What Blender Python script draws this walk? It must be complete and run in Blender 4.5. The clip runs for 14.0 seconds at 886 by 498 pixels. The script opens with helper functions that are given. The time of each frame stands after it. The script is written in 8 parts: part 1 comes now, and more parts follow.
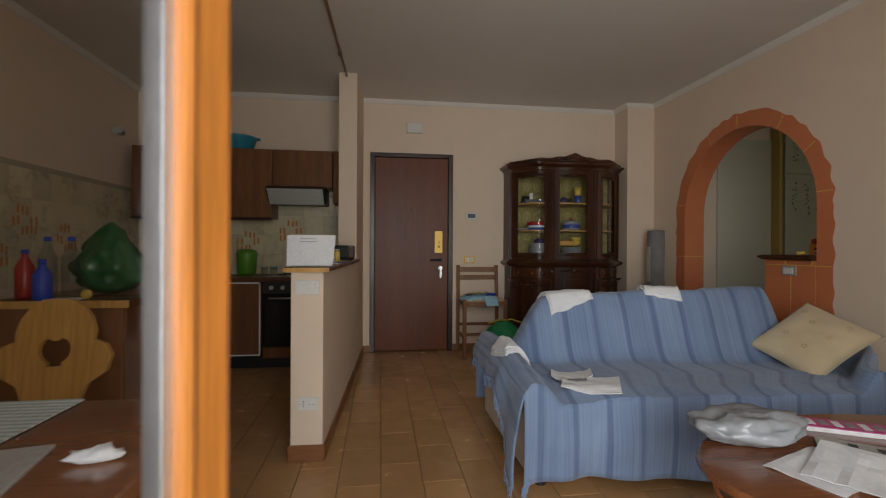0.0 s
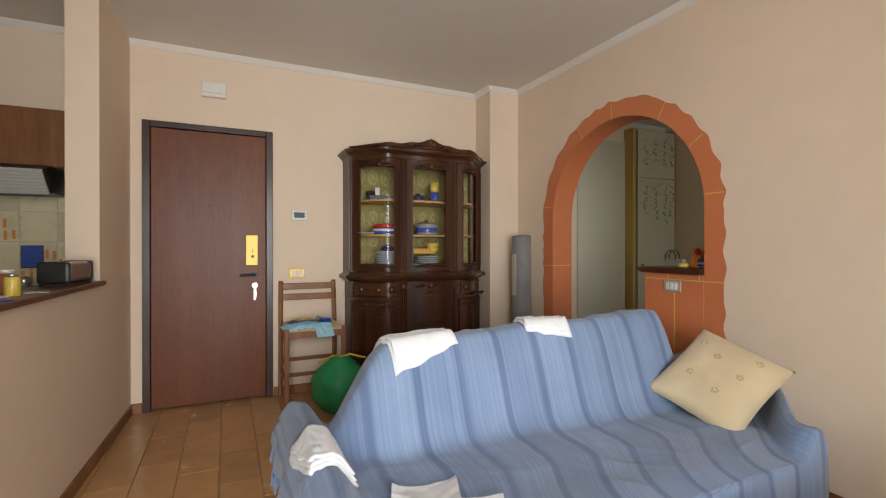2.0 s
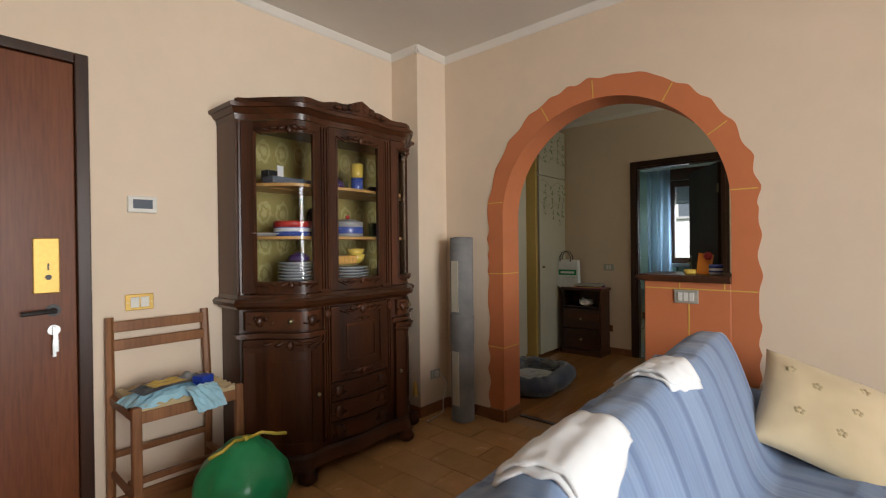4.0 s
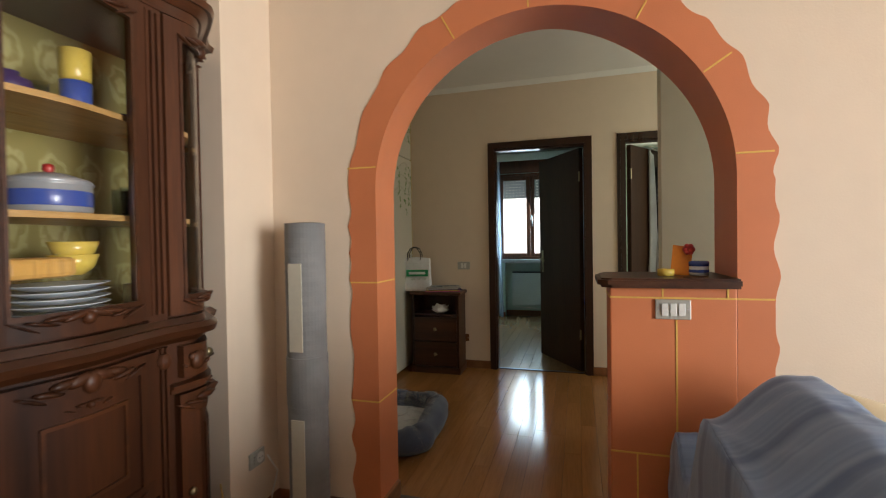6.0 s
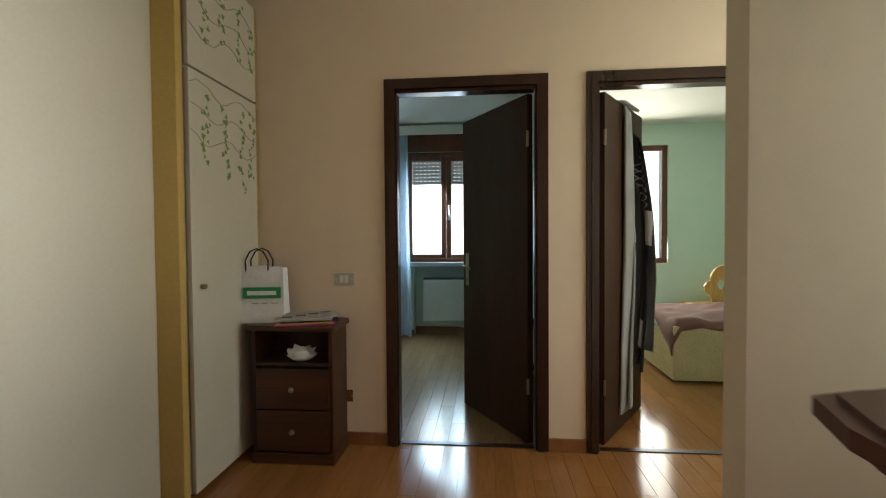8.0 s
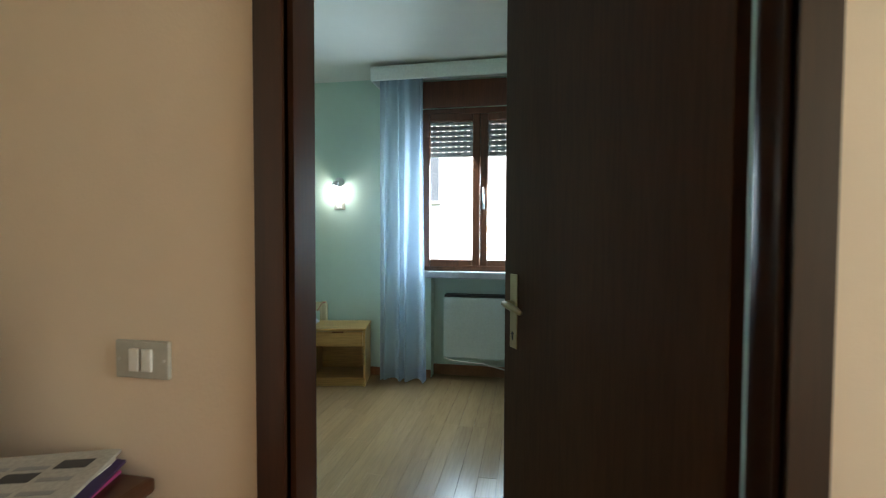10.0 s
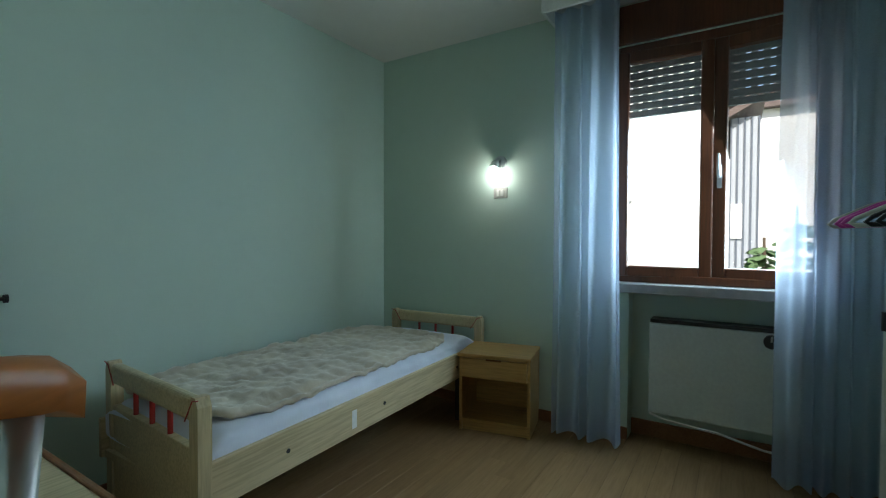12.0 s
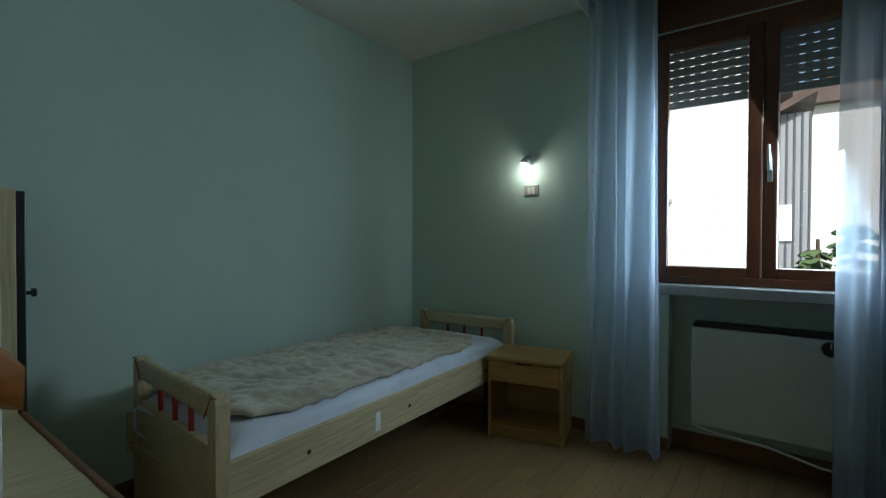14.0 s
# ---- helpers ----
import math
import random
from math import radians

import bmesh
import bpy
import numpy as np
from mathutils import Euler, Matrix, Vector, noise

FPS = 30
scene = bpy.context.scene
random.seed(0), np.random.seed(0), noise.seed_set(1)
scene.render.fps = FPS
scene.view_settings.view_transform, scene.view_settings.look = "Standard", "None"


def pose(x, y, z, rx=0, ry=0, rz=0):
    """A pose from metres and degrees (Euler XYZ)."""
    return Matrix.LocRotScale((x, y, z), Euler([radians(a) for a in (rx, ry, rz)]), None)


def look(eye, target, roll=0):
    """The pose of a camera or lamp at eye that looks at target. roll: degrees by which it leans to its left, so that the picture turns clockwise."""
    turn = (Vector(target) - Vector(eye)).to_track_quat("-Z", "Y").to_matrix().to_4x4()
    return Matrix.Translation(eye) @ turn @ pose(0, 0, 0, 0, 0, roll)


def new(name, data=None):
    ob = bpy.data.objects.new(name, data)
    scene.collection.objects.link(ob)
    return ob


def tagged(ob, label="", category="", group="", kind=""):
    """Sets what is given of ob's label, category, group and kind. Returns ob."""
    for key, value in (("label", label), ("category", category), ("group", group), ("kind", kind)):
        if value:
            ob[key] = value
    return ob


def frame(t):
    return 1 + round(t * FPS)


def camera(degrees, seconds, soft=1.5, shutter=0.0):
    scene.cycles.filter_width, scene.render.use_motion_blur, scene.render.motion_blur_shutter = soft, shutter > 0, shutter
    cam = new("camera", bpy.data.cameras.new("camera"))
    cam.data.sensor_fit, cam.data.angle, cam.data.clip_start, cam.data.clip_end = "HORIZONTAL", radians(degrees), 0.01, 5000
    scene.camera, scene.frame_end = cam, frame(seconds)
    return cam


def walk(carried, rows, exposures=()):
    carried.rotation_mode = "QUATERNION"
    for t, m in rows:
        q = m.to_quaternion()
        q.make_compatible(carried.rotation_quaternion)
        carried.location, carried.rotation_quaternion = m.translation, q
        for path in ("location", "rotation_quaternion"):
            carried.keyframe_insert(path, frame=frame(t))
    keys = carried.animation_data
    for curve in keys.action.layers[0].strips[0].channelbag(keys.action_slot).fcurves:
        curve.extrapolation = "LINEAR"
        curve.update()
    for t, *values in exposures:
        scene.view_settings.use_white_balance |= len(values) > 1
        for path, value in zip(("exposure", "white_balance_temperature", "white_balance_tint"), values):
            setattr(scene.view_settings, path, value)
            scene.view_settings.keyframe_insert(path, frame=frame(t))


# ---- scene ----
cam = camera(88.1, 14.0, soft=1.1, shutter=0.25)
PATH = [
    (0, (-0.556, -0.368, 1.112), (-0.286, 1.613, 1.109), 0.3),
    (0.5, (-0.465, -0.12, 1.141), (-0.044, 1.835, 1.136), 0.2),
    (1, (-0.375, 0.105, 1.162), (0.198, 2.022, 1.162), 0.1),
    (1.5, (-0.228, 0.358, 1.184), (0.482, 2.228, 1.177), 0.1),
    (2, (-0.11, 0.63, 1.202), (0.742, 2.44, 1.195), 0.0),
    (2.2, (-0.119, 0.744, 1.199), (0.783, 2.529, 1.197), -0.0),
    (4.3, (-0.299, 2.155, 1.248), (1.298, 3.359, 1.225), -0.7),
    (4.5, (-0.23, 2.275, 1.246), (1.424, 3.399, 1.216), -0.7),
    (5, (-0.036, 2.568, 1.231), (1.741, 3.486, 1.199), -0.7),
    (5.5, (0.21, 2.783, 1.224), (2.065, 3.529, 1.194), -0.8),
    (6, (0.575, 2.929, 1.221), (2.494, 3.493, 1.188), -0.9),
    (6.5, (0.943, 3.047, 1.22), (2.896, 3.474, 1.184), -0.8),
    (7, (1.365, 3.115, 1.225), (3.343, 3.409, 1.191), -0.8),
    (7.2, (1.541, 3.121, 1.225), (3.526, 3.363, 1.189), -0.8),
    (9.3, (3.43, 3.228, 1.231), (5.422, 3.398, 1.175), -0.3),
    (9.5, (3.63, 3.238, 1.23), (5.619, 3.441, 1.173), -0.3),
    (10, (4.100, 3.244, 1.234), (6.066, 3.608, 1.167), 0.2),
    (10.5, (4.473, 3.325, 1.232), (6.397, 3.866, 1.161), -0.2),
    (11, (4.804, 3.41, 1.218), (6.662, 4.148, 1.149), -0.3),
    (11.5, (4.965, 3.449, 1.194), (6.731, 4.387, 1.137), -0.4),
    (12, (5.087, 3.53, 1.168), (6.771, 4.608, 1.122), 0.2),
    (12.5, (5.145, 3.58, 1.157), (6.781, 4.731, 1.12), 0.2),
    (13, (5.203, 3.602, 1.143), (6.806, 4.797, 1.114), 0.2),
    (13.5, (5.222, 3.591, 1.13), (6.82, 4.794, 1.109), 0.2),
    (14, (5.165, 3.547, 1.139), (6.767, 4.743, 1.109), 0.2),
]
EXPOSURES = [(0.0, -1.2), (0.5, -0.65), (1.0, -0.35), (1.6, -0.1), (2.2, 0.05), (4.3, 0.15), (5.5, 0.5), (6.5, 0.72), (7.2, 0.78), (9.3, 1.5), (10.2, 1.6), (11.0, 2.1), (11.5, 1.25), (12.0, 0.52), (12.5, 0.18), (13.0, -0.03), (14.0, -0.2)]
walk(cam, [(t, look(eye, target, roll)) for t, eye, target, roll in PATH], EXPOSURES)

# ---- world, sun, the daylight in the openings and hall fill lamps ----
world = bpy.data.worlds.new("sky")
scene.world = world
world.use_nodes = True
wn = world.node_tree
sky = wn.nodes.new("ShaderNodeTexSky")
sky.sky_type = "NISHITA"
sky.sun_disc = False
sky.sun_elevation, sky.sun_rotation = radians(37), radians(245)
wn.links.new(sky.outputs[0], wn.nodes["Background"].inputs[0])
wn.nodes["Background"].inputs[1].default_value = 0.15


def lamp(name, kind, energy, colour, m, **kw):
    data = bpy.data.lights.new(name, kind)
    data.energy, data.color = energy, colour
    ob = new(name, data)
    ob.matrix_world = m
    if kind == "AREA":
        data.shape = "RECTANGLE"
        data.size, data.size_y = kw["size"]
        data.spread = radians(kw.get("spread", 170))
    if kind == "SUN":
        data.angle = radians(0.5)
    if kind in ("POINT", "SPOT"):
        data.shadow_soft_size = kw.get("radius", 0.02)
    if kind == "SPOT":
        data.spot_size, data.spot_blend = radians(kw["cone"]), 0.6
    return ob


SUN_FROM = Vector((-0.75, -0.35, 0.62))
lamp("sun", "SUN", 5.0, (1.0, 0.95, 0.87), look(SUN_FROM * 20, (0, 0, 0)))
# the sky seen through the balcony door, the bedroom windows
lamp("daylight_balcony", "AREA", 122, (0.96, 0.97, 0.97), look((-0.2, -1.6, 1.3), (0.9, 2.5, 1.05)), size=(2.0, 2.0), spread=140)
# turned north rather than straight in, to brighten the north wall near the window
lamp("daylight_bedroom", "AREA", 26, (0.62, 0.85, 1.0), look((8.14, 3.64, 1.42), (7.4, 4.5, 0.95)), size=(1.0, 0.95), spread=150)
lamp("daylight_second_bedroom", "AREA", 17, (1.0, 0.99, 0.86), look((7.86, 1.5, 1.6), (5.0, 1.5, 1.3)), size=(1.0, 1.3))
# fill lamp in an added, unseen opening at the corridor's end, brightens the hall
lamp("daylight_hall", "AREA", 8, (0.94, 1.0, 0.92), look((4.25, 0.93, 1.55), (4.2, 4.5, 1.2)), size=(0.68, 1.25))
# weak fill from an added opening in the nook, lifts the block's west face
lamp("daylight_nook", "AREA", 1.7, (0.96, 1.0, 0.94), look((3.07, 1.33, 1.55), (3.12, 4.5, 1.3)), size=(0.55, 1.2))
lamp("reading_light", "POINT", 0.95, (0.97, 1.0, 0.94), pose(7.81, 4.885, 1.60), radius=0.02)

# ---- materials ----
def nodes(name):
    m = bpy.data.materials.new(name)
    m.use_nodes = True
    t = m.node_tree
    return m, t, t.nodes["Principled BSDF"]


def N(t, kind, **kw):
    n = t.nodes.new(kind)
    for k, v in kw.items():
        n.inputs[k.replace("_", " ")].default_value = v
    return n


def coords(t, scale=(1, 1, 1), world_space=False):
    mp = t.nodes.new("ShaderNodeMapping")
    mp.inputs["Scale"].default_value = scale
    if world_space:
        g = t.nodes.new("ShaderNodeNewGeometry")
        t.links.new(g.outputs["Position"], mp.inputs[0])
    else:
        g = t.nodes.new("ShaderNodeTexCoord")
        t.links.new(g.outputs["Object"], mp.inputs[0])
    return mp.outputs[0]


def ramp(t, fac, stops):
    r = t.nodes.new("ShaderNodeValToRGB")
    while len(r.color_ramp.elements) < len(stops):
        r.color_ramp.elements.new(0.5)
    for e, (p, c) in zip(r.color_ramp.elements, stops):
        e.position, e.color = p, (*c, 1)
    t.links.new(fac, r.inputs[0])
    return r.outputs[0]


def bump(t, bsdf, height, strength, dist=0.004):
    b = N(t, "ShaderNodeBump", Strength=strength, Distance=dist)
    t.links.new(height, b.inputs["Height"])
    t.links.new(b.outputs[0], bsdf.inputs["Normal"])


def shade(c, k):
    return tuple(min(1, v * k) for v in c)


def vary(t, colour, lo=0.86, hi=1.12):
    """Multiply a colour output by a little per-object chance."""
    oi = t.nodes.new("ShaderNodeObjectInfo")
    mr = N(t, "ShaderNodeMapRange", To_Min=lo, To_Max=hi)
    t.links.new(oi.outputs["Random"], mr.inputs[0])
    mx = t.nodes.new("ShaderNodeVectorMath")
    mx.operation = "SCALE"
    t.links.new(colour, mx.inputs[0])
    t.links.new(mr.outputs[0], mx.inputs["Scale"])
    return mx.outputs[0]


def plain(name, c, rough=0.5, metal=0.0, grain=60, amount=0.1, bumpy=0.12, spec=0.5):
    """Paint, plastic, metal, paper: fine grain and soft large stains."""
    m, t, b = nodes(name)
    b.inputs["Roughness"].default_value, b.inputs["Metallic"].default_value = rough, metal
    b.inputs["Specular IOR Level"].default_value = spec
    v = coords(t)
    n1 = N(t, "ShaderNodeTexNoise", Scale=grain, Detail=4)
    n2 = N(t, "ShaderNodeTexNoise", Scale=2.5, Detail=3)
    t.links.new(v, n1.inputs[0]), t.links.new(v, n2.inputs[0])
    ad = t.nodes.new("ShaderNodeMath")
    ad.operation = "ADD"
    t.links.new(n1.outputs[0], ad.inputs[0]), t.links.new(n2.outputs[0], ad.inputs[1])
    hf = t.nodes.new("ShaderNodeMath")
    hf.operation, hf.inputs[1].default_value = "MULTIPLY", 0.5
    t.links.new(ad.outputs[0], hf.inputs[0])
    t.links.new(ramp(t, hf.outputs[0], [(0.3, shade(c, 1 - amount)), (0.7, shade(c, 1 + amount))]), b.inputs["Base Color"])
    if bumpy:
        bump(t, b, n1.outputs[0], bumpy)
    return m


def plaster(name, c, rough=0.75, mottled=0.07, grain=140, relief=0.25):
    """Wall paint: rolled grain, soft blotches."""
    m, t, b = nodes(name)
    b.inputs["Roughness"].default_value = rough
    v = coords(t, world_space=True)
    n1 = N(t, "ShaderNodeTexNoise", Scale=1.3, Detail=5, Roughness=0.6)
    n2 = N(t, "ShaderNodeTexNoise", Scale=grain, Detail=3)
    n3 = N(t, "ShaderNodeTexNoise", Scale=9, Detail=4)
    for n in (n1, n2, n3):
        t.links.new(v, n.inputs[0])
    ad = t.nodes.new("ShaderNodeMath")
    ad.operation = "MULTIPLY_ADD"
    t.links.new(n3.outputs[0], ad.inputs[0]), t.links.new(n1.outputs[0], ad.inputs[2])
    ad.inputs[1].default_value = 0.5
    t.links.new(ramp(t, ad.outputs[0], [(0.45, shade(c, 1 - mottled)), (1.05, shade(c, 1 + mottled))]), b.inputs["Base Color"])
    bump(t, b, n2.outputs[0], relief, 0.002)
    return m


def wood(name, dark, light, axis="z", rough=0.35, scale=1.0, coat=0.0, contrast=1.0, random_piece=False, rings=5.0, spec=0.5, fine_mix=0.55):
    """Straight-grained wood along one axis, with pores and slow colour drift."""
    m, t, b = nodes(name)
    s = {"x": (0.06, 1, 1), "y": (1, 0.06, 1), "z": (1, 1, 0.06)}[axis]
    src = coords(t, tuple(k * scale for k in s))
    if random_piece:
        oi = t.nodes.new("ShaderNodeObjectInfo")
        sc = t.nodes.new("ShaderNodeVectorMath")
        sc.operation = "MULTIPLY_ADD"
        cb = t.nodes.new("ShaderNodeCombineXYZ")
        for i in range(3):
            t.links.new(oi.outputs["Random"], cb.inputs[i])
        t.links.new(cb.outputs[0], sc.inputs[0])
        sc.inputs[1].default_value = (37, 91, 53)
        t.links.new(src, sc.inputs[2])
        src = sc.outputs[0]
    w = N(t, "ShaderNodeTexNoise", Scale=rings, Detail=6, Roughness=0.62, Distortion=0.6)
    fine = N(t, "ShaderNodeTexNoise", Scale=110, Detail=3)
    slow = N(t, "ShaderNodeTexNoise", Scale=1.4, Detail=2)
    for n in (w, fine, slow):
        t.links.new(src, n.inputs[0])
    mid = tuple((p + q) / 2 for p, q in zip(dark, light))
    col = ramp(t, w.outputs[0], [(0.5 - 0.2 / contrast, dark), (0.5, mid), (0.5 + 0.2 / contrast, light)])
    mx = t.nodes.new("ShaderNodeMix")
    mx.data_type, mx.blend_type = "RGBA", "MULTIPLY"
    mx.inputs[0].default_value = fine_mix
    t.links.new(col, mx.inputs[6])
    t.links.new(ramp(t, fine.outputs[0], [(0.35, (0.6, 0.58, 0.55)), (0.6, (1, 1, 1))]), mx.inputs[7])
    out = mx.outputs[2]
    if random_piece:
        out = vary(t, out, 0.93, 1.07)
    t.links.new(out, b.inputs["Base Color"])
    t.links.new(ramp(t, slow.outputs[0], [(0.3, (rough * 0.8,) * 3), (0.7, (min(1, rough * 1.25),) * 3)]), b.inputs["Roughness"])
    b.inputs["Coat Weight"].default_value, b.inputs["Coat Roughness"].default_value = coat, 0.12
    b.inputs["Specular IOR Level"].default_value = spec
    bump(t, b, fine.outputs[0], 0.12, 0.001)
    return m


def cloth(name, c, c2=None, stripe=None, rough=0.95, weave=420, sheen=0.25, blotch=0.12, stops=None):
    """Woven cloth; stripe: (axis index, repeats per metre) with colour stops across one repeat."""
    m, t, b = nodes(name)
    b.inputs["Roughness"].default_value = rough
    b.inputs["Sheen Weight"].default_value = sheen
    b.inputs["Specular IOR Level"].default_value = 0.15
    uv = t.nodes.new("ShaderNodeTexCoord")
    v = coords(t)
    n = N(t, "ShaderNodeTexNoise", Scale=weave, Detail=2)
    big = N(t, "ShaderNodeTexNoise", Scale=5, Detail=4)
    t.links.new(v, n.inputs[0]), t.links.new(v, big.inputs[0])
    if stripe:
        sep = t.nodes.new("ShaderNodeSeparateXYZ")
        t.links.new(uv.outputs["UV"], sep.inputs[0])
        mu = t.nodes.new("ShaderNodeMath")
        mu.operation, mu.inputs[1].default_value = "MULTIPLY", stripe[1]
        t.links.new(sep.outputs[stripe[0]], mu.inputs[0])
        fr = t.nodes.new("ShaderNodeMath")
        fr.operation = "FRACT"
        t.links.new(mu.outputs[0], fr.inputs[0])
        base = ramp(t, fr.outputs[0], stops)
        # fine woven stripes of uneven strength along the warp
        st = t.nodes.new("ShaderNodeMapping")
        st.inputs["Scale"].default_value = (70, 0.6, 1)
        t.links.new(uv.outputs["UV"], st.inputs[0])
        fine = N(t, "ShaderNodeTexNoise", Scale=1.0, Detail=4)
        t.links.new(st.outputs[0], fine.inputs[0])
        mf = t.nodes.new("ShaderNodeMix")
        mf.data_type, mf.blend_type = "RGBA", "MULTIPLY"
        mf.inputs[0].default_value = 1.0
        t.links.new(base, mf.inputs[6])
        t.links.new(ramp(t, fine.outputs[0], [(0.30, (0.90, 0.93, 0.98)), (0.5, (1.05, 1.08, 1.10)), (0.70, (1.24, 1.24, 1.20))]), mf.inputs[7])
        col = mf.outputs[2]
    else:
        col = ramp(t, big.outputs[0], [(0.3, c), (0.7, c2 or shade(c, 1.15))])
    mx = t.nodes.new("ShaderNodeMix")
    mx.data_type, mx.blend_type = "RGBA", "MULTIPLY"
    mx.inputs[0].default_value = 0.8
    t.links.new(col, mx.inputs[6])
    t.links.new(ramp(t, big.outputs[0], [(0.25, (1 - blotch,) * 3), (0.75, (1, 1, 1))]), mx.inputs[7])
    t.links.new(mx.outputs[2], b.inputs["Base Color"])
    bump(t, b, n.outputs[0], 0.5, 0.0015)
    return m


def glass(name, tint=(1, 1, 1), rough=0.0):
    m, t, b = nodes(name)
    out = t.nodes["Material Output"]
    tr = t.nodes.new("ShaderNodeBsdfTransparent")
    tr.inputs[0].default_value = (*tint, 1)
    gl = t.nodes.new("ShaderNodeBsdfGlossy")
    gl.inputs["Roughness"].default_value = 0.02 + rough
    lw = N(t, "ShaderNodeLayerWeight", Blend=0.5)
    pw = t.nodes.new("ShaderNodeMath")
    pw.operation, pw.inputs[1].default_value = "POWER", 4
    t.links.new(lw.outputs["Facing"], pw.inputs[0])
    fr = t.nodes.new("ShaderNodeMath")
    fr.operation, fr.inputs[1].default_value, fr.inputs[2].default_value = "MULTIPLY_ADD", 0.8, 0.018
    t.links.new(pw.outputs[0], fr.inputs[0])
    mx = t.nodes.new("ShaderNodeMixShader")
    t.links.new(fr.outputs[0], mx.inputs[0]), t.links.new(tr.outputs[0], mx.inputs[1]), t.links.new(gl.outputs[0], mx.inputs[2])
    t.links.new(mx.outputs[0], out.inputs[0])
    return m


def sheer(name, c, see=0.35):
    """Thin voile that lets light through."""
    m, t, b = nodes(name)
    out = t.nodes["Material Output"]
    di = N(t, "ShaderNodeBsdfDiffuse")
    tl = N(t, "ShaderNodeBsdfTranslucent")
    di.inputs[0].default_value = tl.inputs[0].default_value = (*c, 1)
    tr = t.nodes.new("ShaderNodeBsdfTransparent")
    m1, m2 = t.nodes.new("ShaderNodeMixShader"), t.nodes.new("ShaderNodeMixShader")
    m1.inputs[0].default_value = 0.68
    t.links.new(di.outputs[0], m1.inputs[1]), t.links.new(tl.outputs[0], m1.inputs[2])
    v = coords(t)
    n = N(t, "ShaderNodeTexNoise", Scale=300, Detail=1)
    t.links.new(v, n.inputs[0])
    t.links.new(ramp(t, n.outputs[0], [(0.3, (see * 0.8,) * 3), (0.7, (see * 1.2,) * 3)]), m2.inputs[0])
    t.links.new(m1.outputs[0], m2.inputs[1]), t.links.new(tr.outputs[0], m2.inputs[2])
    t.links.new(m2.outputs[0], out.inputs[0])
    return m


def glow(name, c, strength):
    m, t, b = nodes(name)
    b.inputs["Emission Color"].default_value, b.inputs["Emission Strength"].default_value = (*c, 1), strength
    b.inputs["Base Color"].default_value = (*c, 1)
    return m


def ceramic(name, c, rough=0.3, random_piece=True):
    """Glazed tile: cloudy glaze, soft shine."""
    m, t, b = nodes(name)
    v = coords(t, world_space=True)
    n1 = N(t, "ShaderNodeTexNoise", Scale=7, Detail=6, Roughness=0.65)
    n2 = N(t, "ShaderNodeTexNoise", Scale=60, Detail=3)
    t.links.new(v, n1.inputs[0]), t.links.new(v, n2.inputs[0])
    col = ramp(t, n1.outputs[0], [(0.3, shade(c, 0.9)), (0.5, c), (0.72, shade(c, 1.1))])
    if random_piece:
        col = vary(t, col)
    t.links.new(col, b.inputs["Base Color"])
    t.links.new(ramp(t, n1.outputs[0], [(0.3, (rough * 0.7,) * 3), (0.7, (rough * 1.3,) * 3)]), b.inputs["Roughness"])
    bump(t, b, n2.outputs[0], 0.06, 0.002)
    return m


def brocade(name, c, c2):
    """Damask lining: rows of medallions in a second tone, with a woven grain."""
    m, t, b = nodes(name)
    b.inputs["Roughness"].default_value = 0.7
    v = coords(t, (8.5, 0.01, 5.5))
    vo = N(t, "ShaderNodeTexVoronoi", Scale=1.0, Randomness=0.0)
    vo.feature = "F1"
    wob = N(t, "ShaderNodeTexNoise", Scale=5.0, Detail=4)
    grain = N(t, "ShaderNodeTexNoise", Scale=220, Detail=2)
    t.links.new(v, wob.inputs[0]), t.links.new(v, vo.inputs["Vector"]), t.links.new(coords(t), grain.inputs[0])
    ad = t.nodes.new("ShaderNodeMath")
    ad.operation, ad.inputs[1].default_value = "MULTIPLY_ADD", 0.45
    t.links.new(wob.outputs[0], ad.inputs[0]), t.links.new(vo.outputs["Distance"], ad.inputs[2])
    t.links.new(ramp(t, ad.outputs[0], [(0.36, c2), (0.40, c), (0.47, c), (0.50, c2), (0.58, c2), (0.62, c)]), b.inputs["Base Color"])
    bump(t, b, grain.outputs[0], 0.3, 0.001)
    return m


